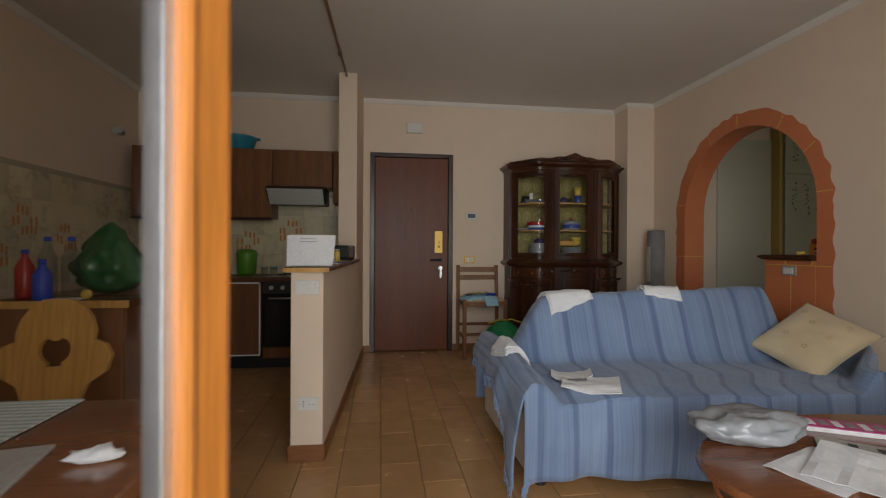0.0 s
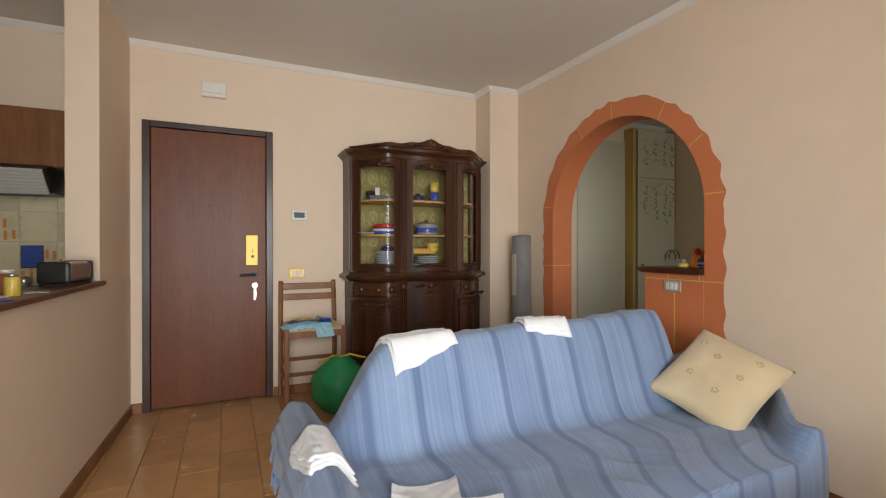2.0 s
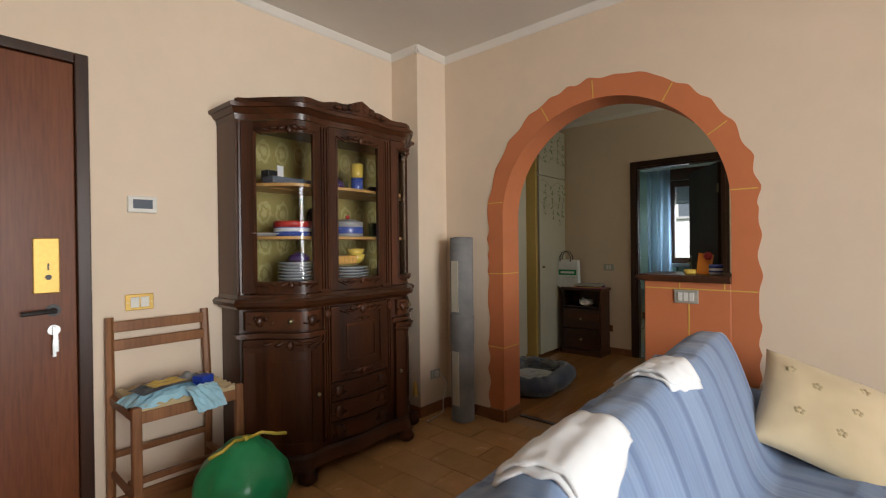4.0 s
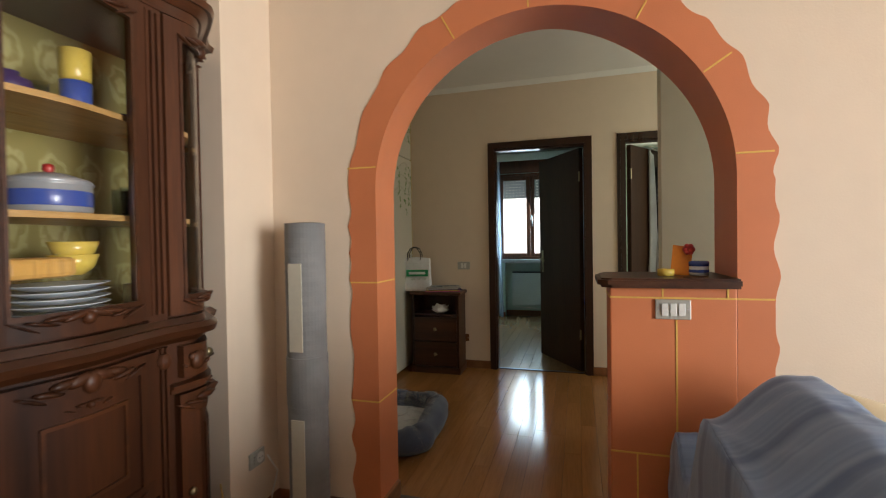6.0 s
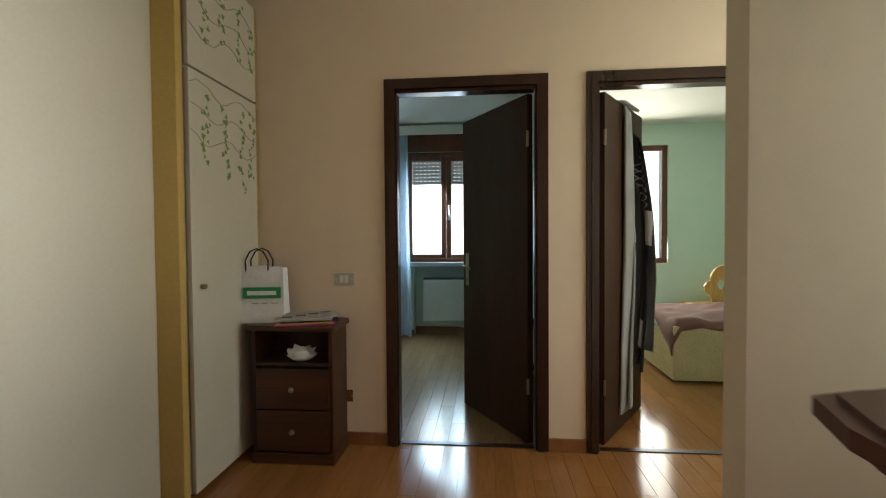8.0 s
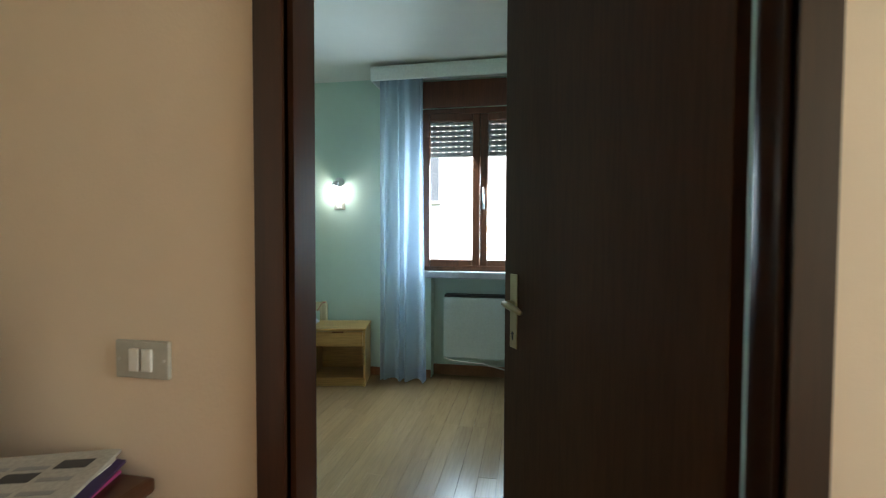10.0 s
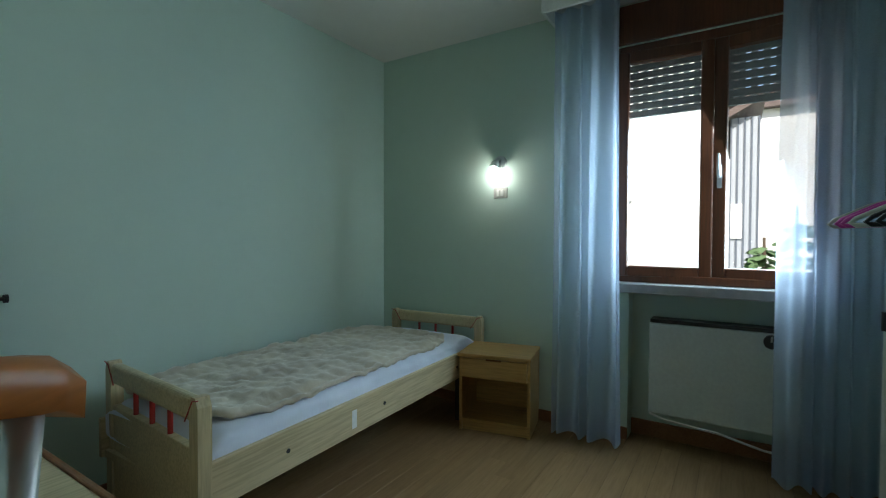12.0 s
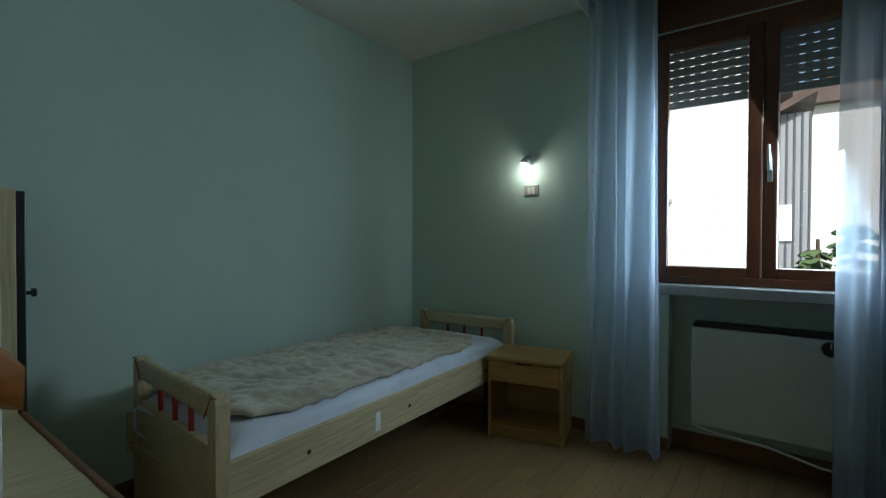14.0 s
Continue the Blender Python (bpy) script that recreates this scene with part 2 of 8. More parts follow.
M = dict(
    peach=plaster("peach wall paint", (0.77, 0.63, 0.485), mottled=0.035),
    ceiling=plaster("white ceiling paint", (0.74, 0.71, 0.66), rough=0.6, mottled=0.03, relief=0.12),
    cornice=plaster("white cornice paint", (0.82, 0.79, 0.73), mottled=0.03),
    green=plaster("pale green wall paint", (0.56, 0.69, 0.60), mottled=0.03),
    orange=plaster("terracotta paint", (0.60, 0.195, 0.080), rough=0.5, mottled=0.07, grain=200),
    yellow_line=plain("yellow painted line", (0.72, 0.46, 0.10), 0.6),
    dark_trim=wood("dark stained door wood", (0.020, 0.007, 0.0035), (0.050, 0.017, 0.0075), "z", 0.34, coat=0.12),
    front_door=wood("brown front door veneer", (0.13, 0.036, 0.012), (0.20, 0.062, 0.022), "z", 0.42, coat=0.0, contrast=0.7, spec=0.3),
    inner_door=wood("dark brown door veneer", (0.042, 0.018, 0.009), (0.066, 0.029, 0.014), "z", 0.55, coat=0.0, contrast=0.6, spec=0.22),
    cabinet=wood("polished walnut", (0.016, 0.0050, 0.0022), (0.105, 0.034, 0.012), "z", 0.40, coat=0.06, spec=0.35),
    cabinet_h=wood("polished walnut across", (0.016, 0.0050, 0.0022), (0.108, 0.035, 0.012), "x", 0.36, coat=0.10),
    kitchen=wood("knotty brown kitchen veneer", (0.12, 0.045, 0.014), (0.27, 0.112, 0.038), "z", 0.45, contrast=0.8, rings=7.0, spec=0.3),
    pine=wood("honey pine", (0.52, 0.27, 0.06), (0.74, 0.43, 0.12), "z", 0.4),
    chair=wood("brown beech chair wood", (0.19, 0.075, 0.028), (0.32, 0.14, 0.055), "z", 0.4),
    baseboard=wood("brown wooden skirting", (0.20, 0.075, 0.028), (0.34, 0.15, 0.06), "x", 0.4),
    worktop=wood("brown worktop laminate", (0.075, 0.028, 0.012), (0.17, 0.07, 0.03), "x", 0.3),
    table=wood("reddish coffee table wood", (0.16, 0.05, 0.02), (0.32, 0.115, 0.042), "x", 0.22, coat=0.4),
    window_wood=wood("reddish window wood", (0.09, 0.026, 0.010), (0.20, 0.062, 0.024), "z", 0.35, coat=0.2),
    balcony_wood=wood("orange varnished door frame", (0.40, 0.13, 0.018), (0.58, 0.21, 0.035), "z", 0.35, coat=0.3),
    birch=wood("pale birch laminate", (0.56, 0.45, 0.26), (0.70, 0.58, 0.36), "x", 0.45, contrast=0.7),
    birch_z=wood("pale birch laminate upright", (0.56, 0.45, 0.26), (0.70, 0.58, 0.36), "z", 0.45, contrast=0.7),
    beech=wood("beech nightstand laminate", (0.44, 0.24, 0.075), (0.60, 0.37, 0.13), "x", 0.4, contrast=0.7),
    chair_orange=wood("orange beech chair arm", (0.36, 0.115, 0.022), (0.48, 0.17, 0.036), "x", 0.45, coat=0.08),
    tile=ceramic("brown floor tile", (0.50, 0.285, 0.125), 0.22),
    grout=plain("brown grout", (0.33, 0.20, 0.10), 0.9),
    splash=ceramic("cream wall tile", (0.62, 0.55, 0.36), 0.3),
    splash_grout=plain("cream grout", (0.42, 0.37, 0.25), 0.9),
    decal=plain("orange brush mark", (0.62, 0.22, 0.04), 0.4),
    laminate=wood("honey laminate", (0.29, 0.118, 0.034), (0.38, 0.168, 0.054), "x", 0.13, random_piece=True, rings=7, contrast=0.7, fine_mix=0.3),
    oak=wood("pale oak laminate", (0.25, 0.15, 0.070), (0.33, 0.205, 0.102), "x", 0.2, random_piece=True, rings=7, contrast=0.6, fine_mix=0.3),
    joint=plain("brown floor joint", (0.17, 0.085, 0.035), 0.8),
    blue=cloth("blue striped throw", None, stripe=(0, 1.0), stops=[(0.000, (0.215, 0.285, 0.42)), (0.090, (0.215, 0.285, 0.42)), (0.104, (0.135, 0.185, 0.30)), (0.132, (0.135, 0.185, 0.30)), (0.146, (0.195, 0.262, 0.395)), (0.340, (0.195, 0.262, 0.395)), (0.354, (0.135, 0.185, 0.30)), (0.382, (0.135, 0.185, 0.30)), (0.396, (0.225, 0.298, 0.435)), (0.590, (0.225, 0.298, 0.435)), (0.604, (0.135, 0.185, 0.30)), (0.632, (0.135, 0.185, 0.30)), (0.646, (0.20, 0.27, 0.405)), (0.840, (0.20, 0.27, 0.405)), (0.854, (0.135, 0.185, 0.30)), (0.882, (0.135, 0.185, 0.30)), (0.896, (0.215, 0.285, 0.42))], blotch=0.2),
    beige_cloth=cloth("beige sofa cloth", (0.52, 0.43, 0.30)),
    cushion=cloth("cream cushion cloth", (0.62, 0.50, 0.31), (0.68, 0.56, 0.36)),
    white_cloth=cloth("white cotton", (0.78, 0.79, 0.80), (0.85, 0.86, 0.87)),
    sheet=cloth("white bed sheet", (0.70, 0.74, 0.86), (0.76, 0.80, 0.90)),
    fleece=cloth("beige fleece blanket", (0.50, 0.42, 0.31), (0.66, 0.58, 0.45), weave=120, sheen=0.6, blotch=0.25),
    mauve=cloth("mauve bed cover", (0.17, 0.075, 0.062), (0.22, 0.10, 0.085)),
    grey_blanket=cloth("grey wool blanket", (0.36, 0.36, 0.35), (0.44, 0.44, 0.42), weave=200, sheen=0.4),
    black_blanket=cloth("black wool blanket", (0.012, 0.012, 0.014), (0.03, 0.03, 0.035), weave=200),
    petbed=cloth("dark blue dotted cushion", (0.035, 0.045, 0.075), (0.10, 0.11, 0.14), weave=90),
    rush=cloth("woven straw", (0.44, 0.34, 0.19), (0.58, 0.47, 0.28), weave=140),
    damask=brocade("gold green damask", (0.30, 0.25, 0.075), (0.42, 0.37, 0.15)),
    voile=sheer("pale blue voile", (0.62, 0.72, 0.86), 0.36),
    tube_cloth=cloth("grey mat roll", (0.19, 0.19, 0.19), (0.26, 0.255, 0.25), weave=160),
    white=plain("white paint", (0.76, 0.76, 0.73), 0.4),
    ward=plain("cream wardrobe lacquer", (0.60, 0.56, 0.45), 0.35, amount=0.05),
    ward_edge=plain("ochre wardrobe edge", (0.52, 0.36, 0.10), 0.5),
    leaf=plain("green leaf decal", (0.16, 0.27, 0.07), 0.6, amount=0.3),
    leafline=plain("pale brown decal", (0.36, 0.32, 0.20), 0.6),
    paper=plain("white paper", (0.80, 0.80, 0.80), 0.8),
    newsprint=plain("grey newsprint", (0.46, 0.44, 0.40), 0.9, grain=120, amount=0.25),
    ink=plain("dark ink", (0.05, 0.05, 0.055), 0.7),
    grey_ink=plain("grey print", (0.30, 0.30, 0.30), 0.8),
    magenta=plain("magenta print", (0.50, 0.06, 0.22), 0.4),
    plastic_white=plain("white plastic", (0.74, 0.73, 0.68), 0.35, bumpy=0),
    plastic_grey=plain("grey plate metal", (0.46, 0.45, 0.40), 0.4, 0.3, bumpy=0),
    gold=plain("brass", (0.60, 0.40, 0.12), 0.48, 0.9),
    old_brass=plain("aged brass", (0.32, 0.26, 0.15), 0.35, 0.85),
    steel=plain("steel", (0.55, 0.55, 0.54), 0.28, 0.95),
    alu=plain("brushed aluminium", (0.60, 0.61, 0.62), 0.35, 0.9),
    black=plain("black plastic", (0.015, 0.015, 0.016), 0.4),
    oven=plain("black enamel", (0.012, 0.012, 0.013), 0.15),
    hood=plain("hood glass panel", (0.50, 0.50, 0.46), 0.3),
    blue_plastic=plain("turquoise plastic", (0.025, 0.24, 0.34), 0.4),
    green_plastic=plain("green plastic", (0.10, 0.27, 0.025), 0.4),
    green_bag=plain("green bin bag", (0.018, 0.29, 0.11), 0.3, bumpy=0.4, grain=25),
    dark_green_bag=plain("dark green bag", (0.012, 0.10, 0.03), 0.3, bumpy=0.4, grain=25),
    bag_tie=plain("yellow bag tie", (0.55, 0.45, 0.06), 0.4),
    clear_bag=plain("milky plastic bag", (0.30, 0.31, 0.32), 0.22, bumpy=0.25, grain=22, amount=0.2),
    red=plain("red enamel", (0.40, 0.03, 0.025), 0.3),
    china=plain("white china", (0.62, 0.66, 0.70), 0.15, bumpy=0),
    china_blue=plain("blue china", (0.05, 0.09, 0.34), 0.2, bumpy=0),
    china_yellow=plain("yellow china", (0.66, 0.48, 0.09), 0.25, bumpy=0),
    terracotta=plain("terracotta ware", (0.40, 0.13, 0.06), 0.4),
    pot=plain("enamelled pot", (0.36, 0.37, 0.38), 0.3, 0.2),
    purple=plain("purple things", (0.05, 0.025, 0.10), 0.5),
    marble=plain("grey marble sill", (0.46, 0.46, 0.47), 0.35, grain=18, amount=0.2, bumpy=0.03),
    radiator=plain("white radiator enamel", (0.62, 0.68, 0.64), 0.35, bumpy=0),
    shutter=plain("grey shutter slats", (0.30, 0.34, 0.36), 0.5),
    glass=glass("clear glass"),
    drinking=glass("drinking glass", (0.86, 0.90, 0.92)),
    bulb=glow("lamp bulb", (0.95, 1.0, 0.98), 30),
    facade=plaster("white facade render", (0.85, 0.85, 0.84), mottled=0.04),
    pale_cladding=plain("grey board cladding", (0.34, 0.37, 0.41), 0.6),
    # greyer than the hall's peach, and made paler to offset missing light
    lifted_cream=plaster("cream grey wall paint, lightened for weak light", (0.78, 0.74, 0.60), mottled=0.05),
    cladding=plain("dark grey cladding", (0.10, 0.12, 0.15), 0.6),
    conifer=plain("conifer needles", (0.10, 0.17, 0.07), 0.8, amount=0.3),
    ground_grass=plain("grass", (0.06, 0.10, 0.03), 0.9, amount=0.3),
    bark=plain("bark", (0.10, 0.07, 0.045), 0.9, amount=0.3),
    roof=plain("brown roof tiles", (0.12, 0.09, 0.08), 0.8, amount=0.3),
    rubber=plain("dark rubber", (0.02, 0.02, 0.02), 0.7),
    pink=plain("pink plastic", (0.62, 0.06, 0.38), 0.35),
    blue_screen=plain("blue packaging", (0.02, 0.06, 0.42), 0.4),
    orange_pack=plain("orange packaging", (0.72, 0.25, 0.03), 0.35),
    bread_bag=plain("pale blue plastic film", (0.34, 0.60, 0.72), 0.25, bumpy=0.3, grain=30, amount=0.2),
    quilt=cloth("white quilted cover", (0.66, 0.74, 0.82), (0.74, 0.80, 0.88), weave=90),
)


# ---- building helpers ----
def box(bm, x0, y0, z0, x1, y1, z1, bevel=0.0, seg=2):
    vs = [bm.verts.new((x, y, z)) for z in (z0, z1) for x, y in ((x0, y0), (x1, y0), (x1, y1), (x0, y1))]
    fs = [bm.faces.new([vs[i] for i in f]) for f in ((3, 2, 1, 0), (4, 5, 6, 7), (0, 1, 5, 4), (1, 2, 6, 5), (2, 3, 7, 6), (3, 0, 4, 7))]
    if bevel:
        es = list({e for f in fs for e in f.edges})
        bmesh.ops.bevel(bm, geom=es, offset=bevel, segments=seg, affect="EDGES", profile=0.5)
    return bm


def boxed(*a, bevel=0.0, seg=2):
    return box(bmesh.new(), *a, bevel=bevel, seg=seg)


def prism(bm, pts, axis, lo, hi):
    """A 2D outline extruded along an axis; the outline is in the other two, in order."""
    def v(p, q, w):
        return {"x": (w, p, q), "y": (p, w, q), "z": (p, q, w)}[axis]
    a = [bm.verts.new(v(p, q, lo)) for p, q in pts]
    b = [bm.verts.new(v(p, q, hi)) for p, q in pts]
    n = len(pts)
    bm.faces.new(a), bm.faces.new(b[::-1])
    for i in range(n):
        bm.faces.new((a[i], b[i], b[(i + 1) % n], a[(i + 1) % n]))
    return bm


def rod(bm, p, q, r, n=10, r2=None):
    """A round bar from p to q."""
    p, q = Vector(p), Vector(q)
    d = q - p
    m = Matrix.Translation((p + q) / 2) @ d.to_track_quat("Z", "Y").to_matrix().to_4x4()
    bmesh.ops.create_cone(bm, cap_ends=True, segments=n, radius1=r, radius2=r if r2 is None else r2, depth=d.length, matrix=m)
    return bm


def pipe(bm, pts, r, n=8):
    """A bent round bar through the points."""
    pts = [Vector(p) for p in pts]
    rings = []
    ref = Vector((0.13, 0.21, 0.97))
    for i, p in enumerate(pts):
        d = (pts[min(i + 1, len(pts) - 1)] - pts[max(i - 1, 0)]).normalized()
        if abs(d.dot(ref)) > 0.95:
            ref = Vector((0.97, 0.13, 0.21))
        u = d.cross(ref).normalized()
        w = d.cross(u)
        rr = r[i] if isinstance(r, (list, tuple)) else r
        rings.append([bm.verts.new(p + (u * math.cos(k * math.tau / n) + w * math.sin(k * math.tau / n)) * rr) for k in range(n)])
    for a, b in zip(rings, rings[1:]):
        for k in range(n):
            bm.faces.new((a[k], a[(k + 1) % n], b[(k + 1) % n], b[k]))
    bm.faces.new(rings[0][::-1]), bm.faces.new(rings[-1])
    return bm


def lathe(bm, prof, n=24, at=(0, 0, 0)):
    """Radius and height pairs turned about z."""
    rings = []
    for r, z in prof:
        rings.append([bm.verts.new((at[0] + r * math.cos(k * math.tau / n), at[1] + r * math.sin(k * math.tau / n), at[2] + z)) for k in range(n)])
    for a, b in zip(rings, rings[1:]):
        for k in range(n):
            bm.faces.new((a[k], a[(k + 1) % n], b[(k + 1) % n], b[k]))
    if prof[0][0] > 1e-4:
        bm.faces.new(rings[0][::-1])
    if prof[-1][0] > 1e-4:
        bm.faces.new(rings[-1])
    bmesh.ops.remove_doubles(bm, verts=bm.verts, dist=1e-5)
    return bm


def sheet(bm, nu, nv, f, uvf=None):
    """A grid surface f(u, v), u and v from 0 to 1."""
    uv = bm.loops.layers.uv.verify()
    vs = [[bm.verts.new(f(i / nu, j / nv)) for j in range(nv + 1)] for i in range(nu + 1)]
    for i in range(nu):
        for j in range(nv):
            fc = bm.faces.new((vs[i][j], vs[i + 1][j], vs[i + 1][j + 1], vs[i][j + 1]))
            for lp, (a, b) in zip(fc.loops, ((i, j), (i + 1, j), (i + 1, j + 1), (i, j + 1))):
                lp[uv].uv = uvf(a / nu, b / nv) if uvf else (a / nu, b / nv)
    return bm


def finish(name, bm, mat, smooth=False, thick=0.0):
    bmesh.ops.recalc_face_normals(bm, faces=bm.faces)
    me = bpy.data.meshes.new(name)
    bm.to_mesh(me)
    bm.free()
    me.materials.append(M[mat] if isinstance(mat, str) else mat)
    if smooth:
        for p in me.polygons:
            p.use_smooth = True
    ob = new(name, me)
    if thick:
        s = ob.modifiers.new("thickness", "SOLIDIFY")
        s.thickness, s.offset = thick, 0
    return ob


def part(name, bm, mat, parent, label="", smooth=False, thick=0.0, at=None):
    ob = finish(name, bm, mat, smooth, thick)
    ob.parent = parent
    if at is not None:
        ob.matrix_basis = at
    return tagged(ob, label)


def thing(name, label, category, at=(0, 0, 0), turn=0, group=""):
    ob = new(name)
    ob.empty_display_size = 0.1
    ob.matrix_basis = pose(*at, 0, 0, turn)
    return tagged(ob, label, category, group)


def solo(name, bm, mat, label, category, at=(0, 0, 0), turn=0, group="", smooth=False, thick=0.0):
    ob = finish(name, bm, mat, smooth, thick)
    ob.matrix_basis = pose(*at, 0, 0, turn)
    return tagged(ob, label, category, group)


def setting(name, bm, mat, label="", category="", smooth=False):
    ob = finish(name, bm, mat, smooth)
    return tagged(ob, label, category, "", "structure")


def nz(x, y, z, k=1.0):
    return noise.noise(Vector((x * k, y * k, z * k)))


def curve01(x):
    x = max(0.0, min(1.0, x))
    return x * x * (3 - 2 * x)

# ---- large structure ----
CEIL = 2.69
NORTH, WEST, SOUTH, ARCH = 4.56, -2.95, -0.5, 2.405
HALL_E, BED_W, BED_E, BED_N, BED_S = 4.875, 4.955, 7.9, 5.89, 2.72


def slab(name, x0, y0, z0, x1, y1, z1, mat, label):
    return setting(name, boxed(x0, y0, z0, x1, y1, z1), mat, label, name.split("_")[0])


# living room and kitchen
bm = bmesh.new()
box(bm, WEST - 0.12, NORTH, 0, -0.67, NORTH + 0.2, CEIL)
box(bm, 0.222, NORTH, 0, 2.605, NORTH + 0.2, CEIL)
box(bm, -0.67, NORTH, 2.13, 0.222, NORTH + 0.2, CEIL)
box(bm, -0.67, NORTH + 0.12, 0, 0.222, NORTH + 0.2, 2.13)
box(bm, 2.095, 4.29, 0, ARCH, NORTH, CEIL)
setting("wall_north", bm, "peach", "peach painted plaster wall of the living room", "wall")
slab("wall_west", WEST - 0.12, SOUTH, 0, WEST, NORTH, CEIL, "peach", "peach painted plaster wall of the kitchen side")
bm = bmesh.new()
box(bm, WEST - 0.12, SOUTH - 0.25, 0, -1.02, SOUTH, CEIL)
box(bm, 0.9, SOUTH - 0.25, 0, 2.605, SOUTH, CEIL)
box(bm, -1.02, SOUTH - 0.25, 2.3, 0.9, SOUTH, CEIL)
setting("wall_south", bm, "peach", "peach painted wall with the balcony opening", "wall")

# the arched wall between living room and hall
ARC_Y, ARC_R, ARC_Z = 3.08, 0.69, 1.44
bm = bmesh.new()
x0, x1 = ARCH, 2.605


def far_x(y):
    """The hall side of the arch, which deepens towards the low wall."""
    return 2.605 + 0.072 * curve01((ARC_Y - y) / 0.45)


box(bm, x0, ARC_Y + ARC_R, 0, x1, NORTH, CEIL)
box(bm, x0, SOUTH, 0, far_x(2), ARC_Y - ARC_R, CEIL)
arc = [(ARC_Y + ARC_R, ARC_Z)] + [(ARC_Y + ARC_R * math.cos(a * math.pi / 40), ARC_Z + ARC_R * math.sin(a * math.pi / 40)) for a in range(1, 40)] + [(ARC_Y - ARC_R, ARC_Z)]
for (ya, za), (yb, zb) in zip(arc, arc[1:]):
    q = [bm.verts.new(p) for p in ((x0, ya, za), (x0, yb, zb), (x0, yb, CEIL), (x0, ya, CEIL), (far_x(ya), ya, za), (far_x(yb), yb, zb), (far_x(yb), yb, CEIL), (far_x(ya), ya, CEIL))]
    for f in ((0, 1, 2, 3), (7, 6, 5, 4), (4, 5, 1, 0)):
        bm.faces.new([q[i] for i in f])
bmesh.ops.remove_doubles(bm, verts=bm.verts, dist=1e-5)
setting("wall_arch", bm, "peach", "peach painted wall with a wide arched opening", "wall")

# painted band round the arch, with a wavy outer edge, and its soffit
OUT_Y, OUT_A, OUT_B = 3.083, 0.808, 0.81


def wave(s):
    k = s * 16.0 + 1.1 * math.sin(s * 5.3) + 0.7 * math.sin(s * 9.1 + 2)
    return 0.011 - 0.017 * abs(math.sin(k)) ** 1.3 + 0.003 * math.sin(s * 41.0)


outer, inner = [], []
for i in range(60):
    z = ARC_Z * i / 60
    outer.append((OUT_Y + OUT_A + wave(z), z)), inner.append((ARC_Y + ARC_R, z))
for i in range(121):
    a = math.pi * i / 120
    k = 1 + wave(ARC_Z + a * 0.8) / 0.8
    outer.append((OUT_Y + OUT_A * k * math.cos(a), ARC_Z + OUT_B * k * math.sin(a)))
    inner.append((ARC_Y + ARC_R * math.cos(a), ARC_Z + ARC_R * math.sin(a)))
for i in range(60):
    z = ARC_Z * (59 - i) / 60
    outer.append((OUT_Y - OUT_A - wave(4 + z), z)), inner.append((ARC_Y - ARC_R, z))
bm = bmesh.new()
xf = ARCH - 0.004
rows = [[bm.verts.new((x, y, z)) for x, (y, z) in ((xf + 0.003, o), (xf, o), (xf, n), (far_x(n[0]) + 0.002, n))] for o, n in ((o, (n[0] - (0.003 if n[0] > ARC_Y else -0.003), n[1] - (0.003 if n[1] > ARC_Z else 0))) for o, n in zip(outer, inner))]
for a, b in zip(rows, rows[1:]):
    for k in range(3):
        bm.faces.new((a[k], a[k + 1], b[k + 1], b[k]))
setting("arch_trim", bm, "orange", "terracotta orange painted band with a wavy edge", "arch")
bm = boxed(ARCH - 0.006, ARC_Y - ARC_R + 0.003, 0, 2.605, 2.815, 1.04, bevel=0.006)
setting("wall_low", bm, "orange", "low terracotta orange wall inside the arch", "wall")

# thin yellow joint lines painted on the band
bm = bmesh.new()
xl = ARCH - 0.0065
for z in (0.52, 1.043, 1.545):
    box(bm, xl, ARC_Y + ARC_R - 0.003, z, xl + 0.003, OUT_Y + OUT_A + wave(z), z + 0.006)
    box(bm, xl, ARC_Y + ARC_R - 0.0055, z, 2.6, ARC_Y + ARC_R - 0.002, z + 0.006)
box(bm, xl, OUT_Y - OUT_A + 0.005, 1.51, xl + 0.003, ARC_Y - ARC_R + 0.003, 1.516)
box(bm, xl, ARC_Y - ARC_R + 0.002, 1.51, 2.67, ARC_Y - ARC_R + 0.0055, 1.516)
for a in (62, 88, 122, 148):
    c, s = math.cos(radians(a)), math.sin(radians(a))
    p = Vector((0, ARC_Y + ARC_R * c, ARC_Z + ARC_R * s))
    q = Vector((0, OUT_Y + OUT_A * 0.985 * c, ARC_Z + OUT_B * 0.985 * s))
    w = Vector((0, -s, c)) * 0.003
    vs = [bm.verts.new((xl + dx, *v)) for dx in (0, 0.002) for v in ((p - w)[1:], (p + w)[1:], (q + w)[1:], (q - w)[1:])]
    for f in ((0, 1, 2, 3), (7, 6, 5, 4), (0, 4, 5, 1), (1, 5, 6, 2), (2, 6, 7, 3), (3, 7, 4, 0)):
        bm.faces.new([vs[i] for i in f])
xl = ARCH - 0.0085
box(bm, xl, OUT_Y - OUT_A + 0.006, 1.0, xl + 0.003, 2.815, 1.006)
for y, za, zb in ((2.585, 0.42, 1.0), (2.42, 1.006, 1.04), (2.63, 1.006, 1.04), (2.5, 0.0, 0.42), (2.72, 0.0, 0.42)):
    box(bm, xl, y, za, xl + 0.003, y + 0.006, zb)
box(bm, xl, OUT_Y - OUT_A + 0.006, 0.42, xl + 0.003, 2.815, 0.426)
box(bm, xl, 2.8135, 1.0, 2.6, 2.8165, 1.006)
setting("joint_trim", bm, "yellow_line", "thin yellow lines painted on the terracotta band", "trim")

